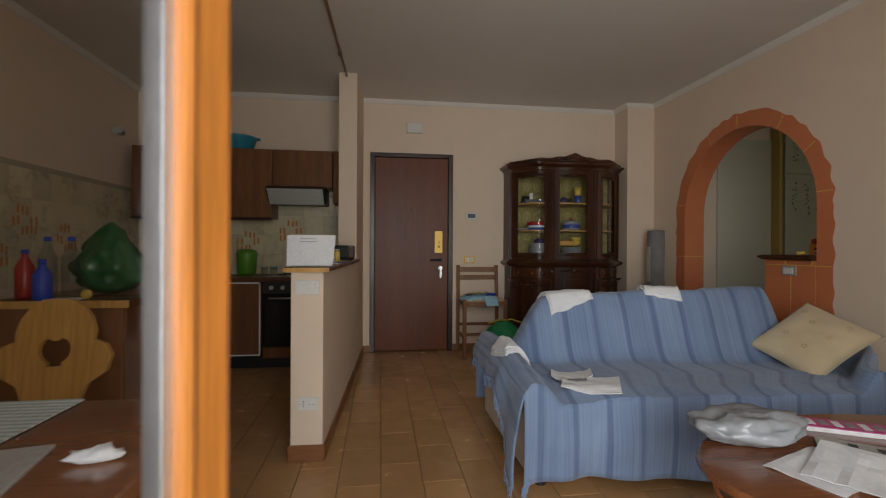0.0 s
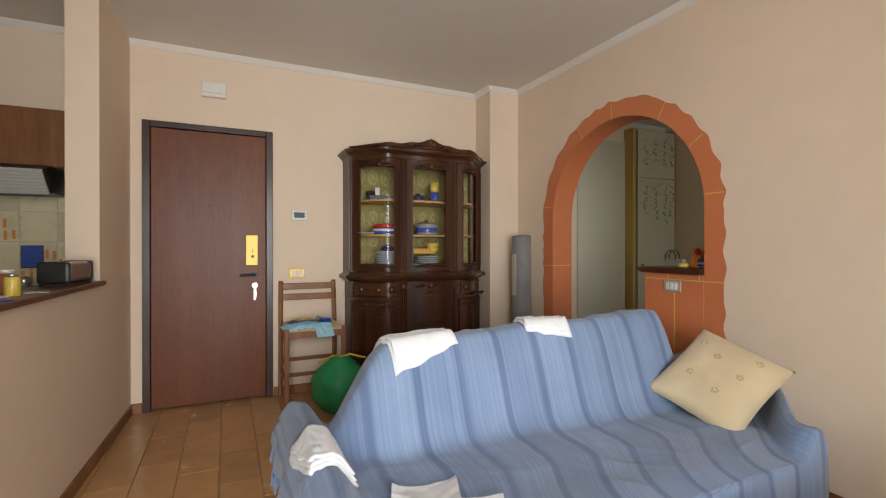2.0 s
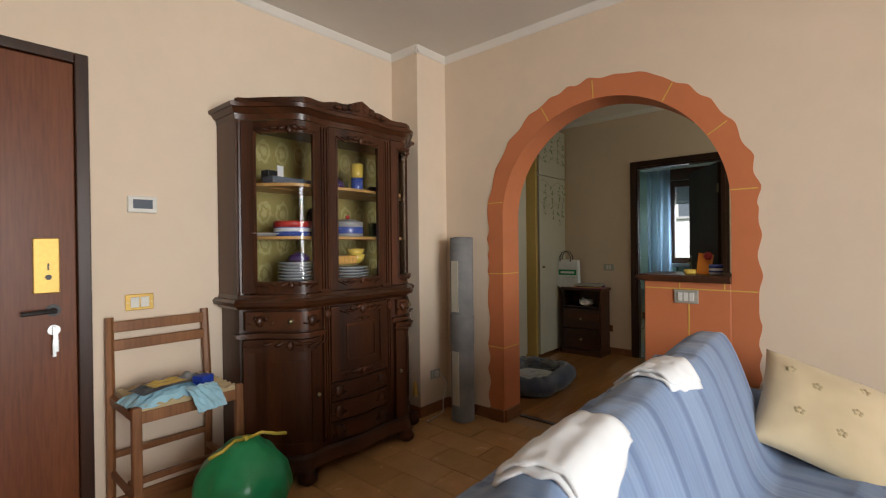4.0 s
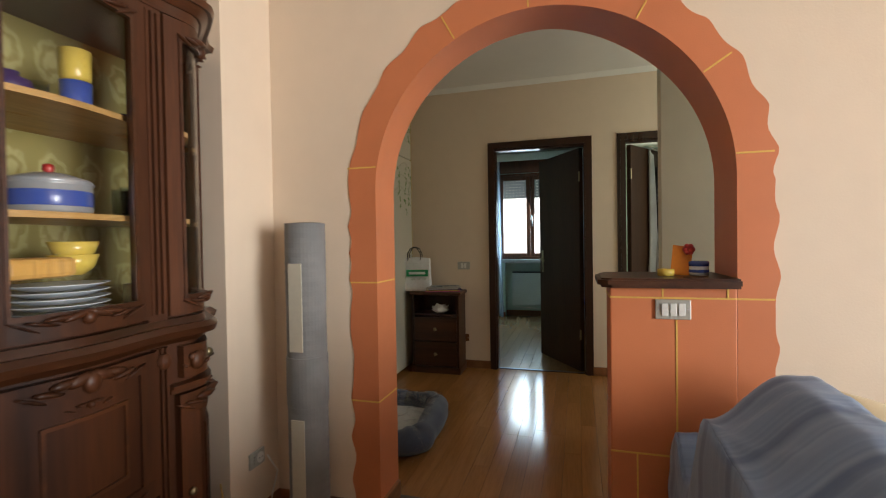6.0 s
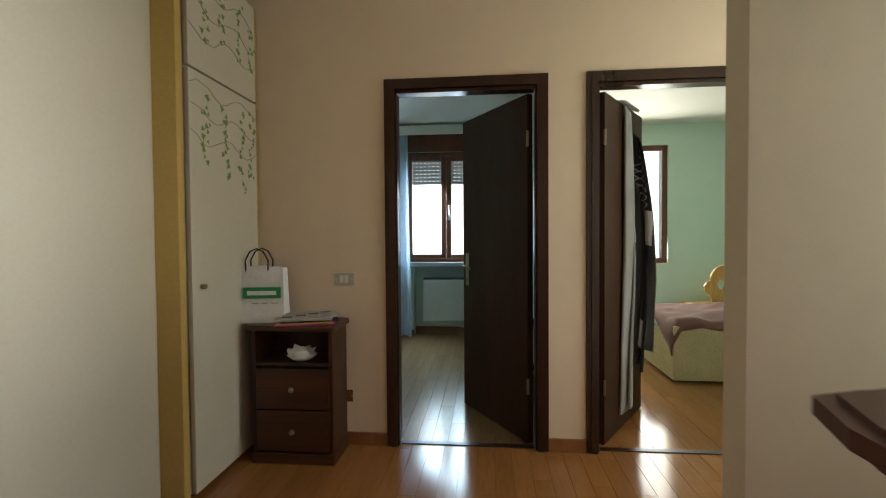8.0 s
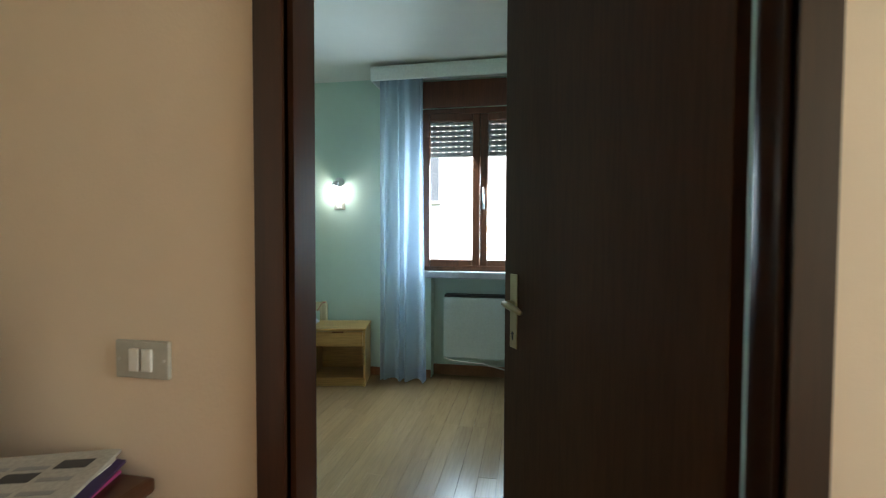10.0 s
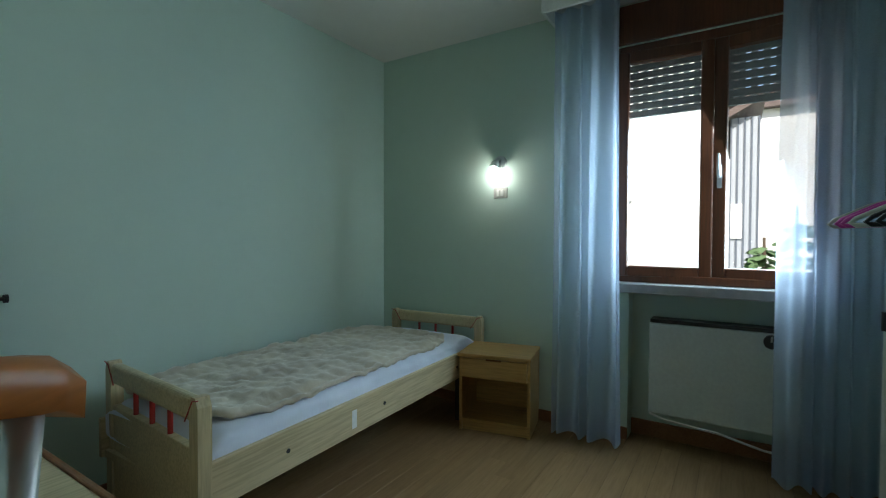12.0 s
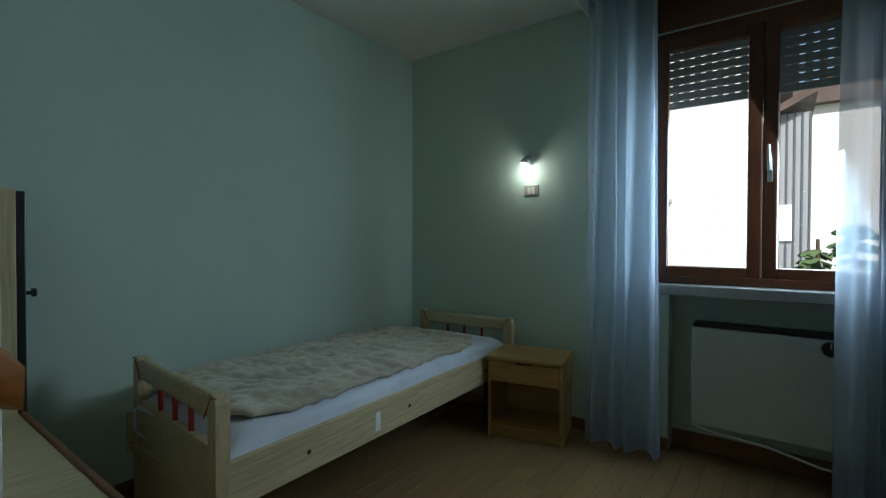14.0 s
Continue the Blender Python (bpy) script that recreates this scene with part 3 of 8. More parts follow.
# low divider between kitchen and living room, with its full-height pier
divider = setting("wall_divider", boxed(-0.083, 0, 0, 0.083, 2.48, 0.985, bevel=0.004), "peach", "half-height peach dividing wall", "wall")
divider.matrix_basis = pose(-0.934, 2.09, 0, 0, 0, -2.6)
pier = setting("wall_pier", boxed(-0.079, 1.76, 0.98, 0.081, 2.48, CEIL), "peach", "full-height peach pier at the end of the dividing wall", "wall")
pier.matrix_basis = pose(-0.934, 2.09, 0, 0, 0, -2.6)

# hall
slab("wall_hall_north", 2.605, 4.66, 0, BED_W, 4.78, CEIL, "peach", "peach painted hall wall behind the wardrobe")
bm = bmesh.new()
for y0, y1, z0 in ((3.675, 4.66, 0), (2.53, 2.86, 0), (0.9, 1.725, 0), (2.86, 3.675, 2.08), (1.725, 2.53, 2.08)):
    box(bm, HALL_E, y0, z0, BED_W - 0.04, y1, CEIL)
setting("wall_hall_east", bm, "peach", "peach painted hall wall with two doorways", "wall")
bm = bmesh.new()
for y0, y1, z0 in ((3.675, BED_N + 0.1, 0), (2.53, 2.86, 0), (0, 1.725, 0), (2.86, 3.675, 2.08), (1.725, 2.53, 2.08)):
    box(bm, BED_W - 0.04, y0, z0, BED_W, y1, CEIL)
setting("wall_bedroom_west", bm, "green", "pale green bedroom wall with two doorways", "wall")
# this wall's paint is raised to look lit, as little light reaches it
slab("wall_hall_block", 3.54, 0.9, 0, 3.66, 2.45, CEIL, "lifted_cream", "cream painted wall end in the hall, lightened for weak light")
# nook end wall, never in view; the opening is made for the fill lamp
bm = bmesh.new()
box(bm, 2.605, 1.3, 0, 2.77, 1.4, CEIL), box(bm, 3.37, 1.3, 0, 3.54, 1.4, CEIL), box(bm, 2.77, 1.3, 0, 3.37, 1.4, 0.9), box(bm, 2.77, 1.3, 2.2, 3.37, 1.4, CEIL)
setting("wall_hall_south", bm, "peach", "unseen peach painted end wall of the hall with an added opening for fill light", "wall")
# corridor end out of view, its opening added for the fill lamp
bm = bmesh.new()
box(bm, 3.66, 0.9, 0, 3.9, 1.0, CEIL), box(bm, 4.6, 0.9, 0, HALL_E, 1.0, CEIL), box(bm, 3.9, 0.9, 0, 4.6, 1.0, 0.9), box(bm, 3.9, 0.9, 2.2, 4.6, 1.0, CEIL)
setting("wall_corridor_end", bm, "peach", "unseen peach painted end wall of the corridor with an added opening for fill light", "wall")

# bedrooms
slab("wall_bedroom_north", BED_W - 0.04, BED_N, 0, BED_E + 0.3, BED_N + 0.12, CEIL, "green", "pale green painted bedroom wall")
slab("wall_partition", BED_W, 2.62, 0, BED_E, BED_S, CEIL, "green", "pale green partition between the bedrooms")
slab("wall_second_south", BED_W - 0.04, -0.02, 0, BED_E + 0.3, 0.1, CEIL, "green", "pale green wall of the second bedroom")
WIN_Y0, WIN_Y1, WIN_Z0, WIN_Z1 = 3.11, 4.17, 0.92, 2.28
bm = bmesh.new()
X2 = BED_E + 0.3
box(bm, BED_E, WIN_Y1, 0, X2, BED_N, CEIL)
box(bm, BED_E, 2.1, 0, X2, WIN_Y0, CEIL)
box(bm, BED_E, WIN_Y0, WIN_Z1, X2, WIN_Y1, CEIL)
box(bm, BED_E + 0.13, WIN_Y0, 0, X2, WIN_Y1, 0.86)
box(bm, BED_E, 4.05, 0, BED_E + 0.13, WIN_Y1, 0.86)
box(bm, BED_E, 0.1, 0, X2, 1.0, CEIL)
box(bm, BED_E, 1.0, 0, X2, 2.1, 0.9)
box(bm, BED_E, 1.0, 2.3, X2, 2.1, CEIL)
setting("wall_windows", bm, "green", "pale green bedroom wall with windows", "wall")

# floors and ceilings
slab("floor_living", WEST - 0.1, SOUTH - 0.9, -0.1, 2.585, NORTH + 0.1, -0.006, "grout", "brown grout bed of the tiled living room floor")
slab("floor_hall", 2.585, 0.9, -0.1, BED_W - 0.04, 4.7, -0.006, "joint", "bed of the hall laminate floor")
slab("floor_bedroom", BED_W - 0.04, 0, -0.1, BED_E + 0.14, BED_N, -0.006, "joint", "bed of the bedroom laminate floor")
slab("ceiling_living", WEST - 0.1, SOUTH - 0.25, CEIL, 2.605, NORTH + 0.2, CEIL + 0.12, "ceiling", "white painted living room ceiling")
slab("ceiling_hall", 2.605, 0.9, CEIL, BED_W - 0.04, 4.78, CEIL + 0.12, "ceiling", "white painted hall ceiling")
slab("ceiling_bedroom", BED_W - 0.04, 0, CEIL - 0.14, BED_E + 0.3, BED_N + 0.1, CEIL + 0.12, "ceiling", "white painted bedroom ceiling")

# ---- doors, trims and plates of the living room ----
def casing(bm, x, y0, y1, top, w=0.07, proud=0.015, depth=0.02, face=-1):
    """Stepped casing round an opening in a wall of constant x."""
    for k, (ww, pr) in enumerate(((w, proud), (w * 0.55, proud * 1.6))):
        xa, xb = sorted((x, x + face * pr))
        box(bm, xa, y0 - ww, 0, xb, y0 + 0.001, top), box(bm, xa, y1 - 0.001, 0, xb, y1 + ww, top)
        box(bm, xa, y0 - ww, top, xb, y1 + ww, top + ww)


def front_door():
    d = tagged(new("door_1"), "brown veneered front door with brass lock plate, closed", "door", "", "structure")
    d.matrix_basis = pose(-0.224, 4.56, 0)
    f = bmesh.new()
    for a in ((-0.446, -0.012, 0, -0.395, 0.06, 2.13), (0.395, -0.012, 0, 0.446, 0.06, 2.13), (-0.395, -0.012, 2.085, 0.395, 0.06, 2.13)):
        box(f, *a, bevel=0.004)
    part("frame", f, "dark_trim", d, "dark stained wooden door frame")
    part("leaf", boxed(-0.393, 0.008, 0.012, 0.393, 0.06, 2.083, bevel=0.004), "front_door", d)
    part("lock_plate", boxed(0.245, -0.002, 1.06, 0.335, 0.01, 1.30, bevel=0.004), "gold", d, "tall brass lock plate")
    k = bmesh.new()
    rod(k, (0.295, -0.004, 1.13), (0.295, 0.004, 1.13), 0.012), box(k, 0.292, -0.006, 1.16, 0.298, 0.0, 1.19)
    part("keyhole", k, "black", d)
    h = bmesh.new()
    rod(h, (0.31, 0.01, 0.985), (0.31, -0.045, 0.985), 0.011), pipe(h, [(0.315, -0.045, 0.985), (0.26, -0.05, 0.985), (0.20, -0.047, 0.982)], 0.010)
    rod(h, (0.31, 0.01, 0.985), (0.31, 0.0, 0.985), 0.026, 16)
    part("handle", h, "black", d, "dark lever handle")
    c = bmesh.new()
    rod(c, (0.31, 0.01, 0.90), (0.31, -0.012, 0.90), 0.022, 14), rod(c, (0.31, -0.01, 0.90), (0.31, -0.04, 0.90), 0.006)
    box(c, 0.302, -0.045, 0.86, 0.318, -0.038, 0.915), box(c, 0.30, -0.044, 0.79, 0.312, -0.040, 0.862), box(c, 0.31, -0.046, 0.81, 0.32, -0.042, 0.86)
    part("lock", c, "steel", d, "steel cylinder lock with hanging keys")
    p = bmesh.new()
    rod(p, (-0.01, 0.01, 1.52), (-0.01, 0.002, 1.52), 0.012, 14)
    part("peephole", p, "black", d)


front_door()

# skirting boards and cornices
bm = bmesh.new()
for a in ((-0.80, 4.545, 0, -0.672, 4.56, 0.075), (0.224, 4.545, 0, 2.095, 4.56, 0.075), (2.08, 4.275, 0, 2.405, 4.29, 0.075), (2.08, 4.29, 0, 2.095, 4.545, 0.075),
          (2.39, 3.89, 0, 2.405, 4.275, 0.075), (2.383, 3.768, 0, 2.404, 3.89, 0.085), (2.404, 3.752, 0, 2.6, 3.772, 0.085), (2.39, -0.5, 0, 2.405, 2.26, 0.075), (-2.95, -0.5, 0, -2.935, 1.86, 0.075)):
    box(bm, *a, bevel=0.003, seg=1)
setting("baseboard_living", bm, "baseboard", "brown wooden skirting board", "baseboard")
bm = bmesh.new()
box(bm, -0.096, -0.012, 0, 0.096, 0.0, 0.085, bevel=0.003, seg=1), box(bm, 0.083, -0.012, 0, 0.095, 2.45, 0.075, bevel=0.003, seg=1), box(bm, -0.095, -0.012, 0, -0.083, 1.8, 0.075, bevel=0.003, seg=1)
bb = setting("baseboard_divider", bm, "baseboard", "brown wooden skirting board round the divider", "baseboard")
bb.matrix_basis = pose(-0.934, 2.09, 0, 0, 0, -2.6)
bm = bmesh.new()


def cove(bm, p, q, nx, ny, r=0.042):
    """A small hollow cornice under the ceiling from p to q; (nx, ny) points into the room."""
    prof = [(0, -0.0005), (r, -0.0005), (r * 0.95, -r * 0.12), (r * 0.3, -r * 0.8), (0.001, -r * 0.95)]
    a = [bm.verts.new((p[0] + nx * d, p[1] + ny * d, CEIL + z)) for d, z in prof]
    b = [bm.verts.new((q[0] + nx * d, q[1] + ny * d, CEIL + z)) for d, z in prof]
    for i in range(len(prof)):
        j = (i + 1) % len(prof)
        bm.faces.new((a[i], a[j], b[j], b[i]))
    bm.faces.new(a), bm.faces.new(b[::-1])


for p, q, nx, ny in (((-0.74, NORTH), (2.095, NORTH), 0, -1), ((2.065, 4.29), (2.405, 4.29), 0, -1), ((2.095, 4.26), (2.095, NORTH), -1, 0), ((ARCH, SOUTH), (ARCH, 4.29), -1, 0),
                     ((WEST, NORTH), (-0.92, NORTH), 0, -1), ((WEST, SOUTH), (WEST, NORTH), 1, 0), ((HALL_E, 1.0), (HALL_E, 4.66), -1, 0), ((2.605, 4.66), (HALL_E, 4.66), 0, -1)):
    cove(bm, p, q, nx, ny)
setting("cornice_trim", bm, "cornice", "thin white plaster cornice", "trim")


def wall_plate(name, label, at, turn, w, h, plate, keys, key_mat="plastic_white", kw=0.022, kh=0.045, category="switch", socket=False):
    """A wall plate on a wall facing local -y, with its keys or socket."""
    t = thing(name, label, category, at, turn)
    part("plate", boxed(-w / 2, -0.009, -h / 2, w / 2, 0.001, h / 2, bevel=0.003), plate, t)
    for i in range(keys):
        x = (i - (keys - 1) / 2) * (kw + 0.006)
        part("key", boxed(x - kw / 2, -0.015, -kh / 2, x + kw / 2, -0.008, kh / 2, bevel=0.002), key_mat, t)
    for s in (-1, 1):
        b = bmesh.new()
        rod(b, (s * w * 0.42, -0.011, 0), (s * w * 0.42, -0.008, 0), 0.003, 8)
        part("screw", b, "steel", t)
    if socket:
        b = bmesh.new()
        rod(b, (w * 0.16, -0.008, 0), (w * 0.16, -0.013, 0), h * 0.34, 20)
        part("socket", b, "plastic_white", t)
        for x, y, dz in ((w * 0.16 - 0.009, -0.0125, 0), (w * 0.16 + 0.009, -0.0125, 0), (-w * 0.22, -0.0085, -0.013), (-w * 0.22, -0.0085, 0), (-w * 0.22, -0.0085, 0.013)):
            b = bmesh.new()
            rod(b, (x, y, dz), (x, y - 0.0013, dz), 0.003, 8)
            part("pin_hole", b, "black", t)
    return t


wall_plate("light_switch", "white three-key light switch on the divider's end", (-0.93, 2.089, 0.905), -2.6, 0.125, 0.075, "plastic_white", 3)
wall_plate("power_socket", "cream power socket low on the divider's end", (-0.925, 2.089, 0.30), -2.6, 0.105, 0.068, "plastic_white", 0, socket=True, category="socket")
wall_plate("light_switch", "grey plate with three white keys on the terracotta wall", (2.399, 2.60, 0.962), -90, 0.118, 0.072, "plastic_grey", 3)
wall_plate("power_socket", "small grey power socket with plugged cable beside the cabinet", (2.25, 4.29, 0.285), 0, 0.095, 0.068, "plastic_grey", 0, socket=True, category="socket")
wall_plate("door_phone_plate", "brass plate with white keys by the front door", (0.41, 4.56, 0.99), 0, 0.12, 0.078, "gold", 2, kw=0.036, kh=0.05)
t = thing("thermostat", "white wall thermostat with a grey display", "thermostat", (0.425, 4.56, 1.465))
part("case", boxed(-0.062, -0.026, -0.04, 0.062, 0.001, 0.04, bevel=0.006), "plastic_white", t)
part("display", boxed(-0.042, -0.029, -0.02, 0.042, -0.025, 0.024, bevel=0.002), "cladding", t, "dark grey display")
t = thing("alarm_box", "white alarm box high over the front door", "box", (-0.20, 4.56, 2.40))
part("case", boxed(-0.085, -0.045, -0.055, 0.085, 0.001, 0.055, bevel=0.008), "plastic_white", t)
part("seam", boxed(-0.08, -0.0465, -0.03, 0.08, -0.044, -0.026), "plastic_grey", t)
bm = bmesh.new()
pipe(bm, [(2.30, 4.27, 0.28), (2.33, 4.24, 0.2), (2.30, 4.25, 0.1), (2.26, 4.22, 0.012), (2.15, 4.2, 0.008), (2.05, 4.19, 0.008)], 0.004, 6)
solo("power_cable", bm, "plastic_white", "thin white power cable hanging from the socket", "cable", smooth=True)

# curtain rod under the kitchen ceiling
rodt = thing("curtain_rod", "thin rusty metal curtain rod under the ceiling", "rod", (0, 0, 0))
bm = bmesh.new()
pipe(bm, [(-0.866, 3.85, 2.665), (-0.90, 2.7, 2.66), (-0.95, 0.9, 2.655), (-1.0, -0.45, 2.65)], 0.011, 8)
part("bar", bm, "chair", rodt, smooth=True)
for y in (3.4, 2.3, 0.6):
    part("bracket", boxed(-0.90 - (3.4 - y) * 0.03, y - 0.012, 2.655, -0.87 - (3.4 - y) * 0.03, y + 0.012, CEIL, bevel=0.003), "chair", rodt)

# balcony door leaf standing open
bd = tagged(new("door_4"), "orange varnished balcony door leaf with glass, standing open", "door", "", "structure")
bd.matrix_basis = pose(-1.03, -0.42, 0.02, 0, 0, 60)
for a in ((0.572, -0.022, 0, 0.624, 0.022, 2.2), (0, -0.03, 0, 0.08, 0.03, 2.2), (0.08, -0.03, 0, 0.572, 0.022, 0.11), (0.08, -0.03, 2.1, 0.572, 0.022, 2.2)):
    part("frame_bar", boxed(*a, bevel=0.01), "balcony_wood", bd)
for a in ((0.566, -0.027, 0.1, 0.58, 0.027, 2.11), (0.073, -0.036, 0.1, 0.095, 0.036, 2.11), (0.08, -0.036, 0.105, 0.572, 0.036, 0.125)):
    part("glazing_bead", boxed(*a, bevel=0.006), "balcony_wood", bd)
part("seal", boxed(0.555, -0.012, 0.12, 0.568, 0.014, 2.1, bevel=0.002), "alu", bd, "bright aluminium glazing spacer")
pane = part("pane", boxed(0.09, -0.004, 0.12, 0.558, 0.004, 2.1), "glass", bd)
pane.visible_shadow = False


# ---- china cabinet ----
def china_cabinet():
    t = thing("china_cabinet", "dark carved walnut china cabinet with glass doors full of crockery", "cabinet", (1.402, 4.556, 0))
    W = 0.614

    def depth(u):
        return 0.235 + 0.222 * curve01((1 - abs(u)) / 0.46) + 0.012 * math.cos(u * math.pi * 3.0)

    def band(bm, u0, u1, z0, z1, off=0.0, th=0.02, n=10, inset=0.0):
        cols = []
        for i in range(n + 1):
            u = u0 + (u1 - u0) * i / n
            e = off * max(-1, min(1, u / 0.9)) if abs(u) > 0.9 else 0
            x = u * (W + inset) + e
            d = depth(u) + off
            cols.append([bm.verts.new(v) for v in ((x, -d, z0), (x, -d, z1), (x, -d + th, z1), (x, -d + th, z0))])
        for a, b in zip(cols, cols[1:]):
            for k in range(4):
                bm.faces.new((a[k], a[(k + 1) % 4], b[(k + 1) % 4], b[k]))
        bm.faces.new(cols[0]), bm.faces.new(cols[-1][::-1])
        return bm

    def layer(bm, z0, z1, off, off2=None, n=36):
        """A solid slice of the cabinet's plan, grown by off."""
        off2 = off if off2 is None else off2
        lo, hi = [], []
        for ring, o, z in ((lo, off, z0), (hi, off2, z1)):
            for i in range(n + 1):
                u = -1 + 2 * i / n
                ring.append(bm.verts.new((u * (W + o), -(depth(u) + o), z)))
            ring.append(bm.verts.new((W + o, 0, z))), ring.append(bm.verts.new((-W - o, 0, z)))
        k = len(lo)
        for i in range(k):
            bm.faces.new((lo[i], lo[(i + 1) % k], hi[(i + 1) % k], hi[i]))
        bm.faces.new(lo[::-1]), bm.faces.new(hi)

    def carving(bm, u, z, w, h, off, curl=3):
        """A low scroll ornament on the front: a flower with leaves to both sides."""
        y = -(depth(u) + off)
        x = u * W
        bmesh.ops.create_uvsphere(bm, u_segments=8, v_segments=6, radius=1, matrix=Matrix.Translation((x, y, z)) @ Matrix.Diagonal((h * 0.45, 0.014, h * 0.5, 1)))
        for s in (-1, 1):
            for i in range(curl):
                k = (i + 0.8) / curl
                xx = x + s * w * 0.5 * k
                yy = -(depth(max(-1, min(1, xx / W))) + off)
                m = Matrix.Translation((xx, yy, z + h * 0.3 * math.sin(k * 5.0) * (1 - 0.4 * k))) @ Matrix.Rotation(s * (0.5 - k), 4, "Y") @ Matrix.Diagonal((w * 0.14, 0.010, h * 0.24 * (1.3 - k), 1))
                bmesh.ops.create_uvsphere(bm, u_segments=7, v_segments=5, radius=1, matrix=m)

    # base and lower body
    b = bmesh.new()
    layer(b, 0.07, 0.13, 0.012, 0.004), layer(b, 0.13, 0.15, 0.004, -0.004)
    part("plinth", b, "cabinet_h", t)
    for x, y in ((-0.57, -0.30), (0.57, -0.30), (-0.36, -0.455), (0.36, -0.455), (-0.57, -0.04), (0.57, -0.04)):
        f = bmesh.new()
        lathe(f, [(0.032, 0), (0.05, 0.015), (0.052, 0.04), (0.036, 0.06), (0.045, 0.075)], 12, (x, y, 0))
        part("foot", f, "cabinet", t, smooth=True)
    b = bmesh.new()
    layer(b, 0.14, 0.93, -0.015)
    part("lower_body", b, "cabinet", t)
    b = bmesh.new()
    for z0, z1, o0, o1 in ((0.925, 0.945, 0.0, 0.018), (0.945, 0.965, 0.03, 0.036), (0.965, 0.98, 0.036, 0.022), (0.98, 1.0, 0.006, 0.0)):
        layer(b, z0, z1, o0, o1)
    part("waist_moulding", b, "cabinet_h", t)
    for u0, u1 in ((-1, -0.40), (0.40, 1)):
        b = bmesh.new()
        band(b, u0, u1, 0.775, 0.79, 0.016, 0.03), band(b, u0, u1, 0.79, 0.80, 0.026, 0.04)
        part("drawer_moulding", b, "cabinet_h", t)
        dr = part("drawer", band(bmesh.new(), u0 + 0.07, u1 - 0.07, 0.815, 0.912, 0.012, 0.03), "cabinet_h", t)
        c = bmesh.new()
        mid = (u0 + u1) / 2
        carving(c, mid - 0.16, 0.862, 0.09, 0.06, 0.016, 2), carving(c, mid + 0.16, 0.862, 0.09, 0.06, 0.016, 2)
        tagged(part("carving", c, "cabinet", dr, smooth=True), kind="stuff")
        k = bmesh.new()
        lathe(k, [(0.0, 0.018), (0.012, 0.014), (0.015, 0.006), (0.007, 0.0)], 12)
        part("knob", k, "old_brass", dr, "small dark brass knob", True, at=pose(mid * W, -(depth(mid) + 0.012), 0.862, 90))
        do = part("door", band(bmesh.new(), u0 + 0.05, u1 - 0.05, 0.16, 0.765, 0.004, 0.02), "cabinet", t)
        b = bmesh.new()
        for a0, a1, z0, z1 in ((u0 + 0.05, u1 - 0.05, 0.70, 0.765), (u0 + 0.05, u1 - 0.05, 0.16, 0.22), (u0 + 0.05, u0 + 0.15, 0.22, 0.70), (u1 - 0.15, u1 - 0.05, 0.22, 0.70)):
            band(b, a0, a1, z0, z1, 0.012, 0.012, 6)
        part("door_frame", b, "cabinet", do)
        part("door_panel", band(bmesh.new(), u0 + 0.20, u1 - 0.20, 0.27, 0.65, 0.011, 0.012, 6), "cabinet", do)
        c = bmesh.new()
        carving(c, mid, 0.735, 0.30, 0.05, 0.015, 4)
        tagged(part("carving", c, "cabinet", do, smooth=True), kind="stuff")
        k = bmesh.new()
        lathe(k, [(0.0, 0.02), (0.011, 0.016), (0.013, 0.007), (0.006, 0.0)], 12)
        ku = u1 - 0.09 if u0 < 0 else u0 + 0.09
        part("knob", k, "old_brass", do, "small dark brass knob", True, at=pose(ku * W, -(depth(ku) + 0.012), 0.46, 90))
    flap = part("flap_door", band(bmesh.new(), -0.33, 0.33, 0.50, 0.915, 0.004, 0.02), "cabinet", t)
    b = bmesh.new()
    for a0, a1, z0, z1 in ((-0.33, 0.33, 0.865, 0.915), (-0.33, 0.33, 0.50, 0.55), (-0.33, -0.24, 0.55, 0.865), (0.24, 0.33, 0.55, 0.865)):
        band(b, a0, a1, z0, z1, 0.013, 0.012, 6)
    part("flap_frame", b, "cabinet", flap)
    b = bmesh.new()
    for a0, a1, z0, z1 in ((-0.17, 0.17, 0.80, 0.81), (-0.17, 0.17, 0.60, 0.61), (-0.17, -0.155, 0.60, 0.81), (0.155, 0.17, 0.60, 0.81)):
        band(b, a0, a1, z0, z1, 0.010, 0.008, 4)
    part("flap_beading", b, "cabinet_h", flap)
    c = bmesh.new()
    carving(c, 0, 0.89, 0.26, 0.055, 0.016, 4), carving(c, 0, 0.835, 0.1, 0.02, 0.008, 2), carving(c, 0, 0.53, 0.26, 0.045, 0.016, 4)
    tagged(part("carving", c, "cabinet", flap, smooth=True), kind="stuff")
    for z0 in (0.17, 0.28, 0.39):
        dr = part("drawer", band(bmesh.new(), -0.33, 0.33, z0, z0 + 0.098, 0.006, 0.02), "cabinet_h", t)
        c = bmesh.new()
        carving(c, -0.25, z0 + 0.05, 0.08, 0.07, 0.010, 2), carving(c, 0.25, z0 + 0.05, 0.08, 0.07, 0.010, 2)
        tagged(part("carving", c, "cabinet", dr, smooth=True), kind="stuff")
    for u in (-0.37, 0.37):
        b = bmesh.new()
        for k in range(3):
            band(b, u - 0.035 + k * 0.026, u - 0.021 + k * 0.026, 0.18, 0.92, 0.008, 0.02, 1)
        carving(b, u, 0.88, 0.03, 0.05, 0.012, 1)
        part("pilaster", b, "cabinet", t)
    # upper part
    part("back_panel", boxed(-W + 0.02, -0.014, 1.0, W - 0.02, -0.001, 1.922), "damask", t, "gold green damask back lining")
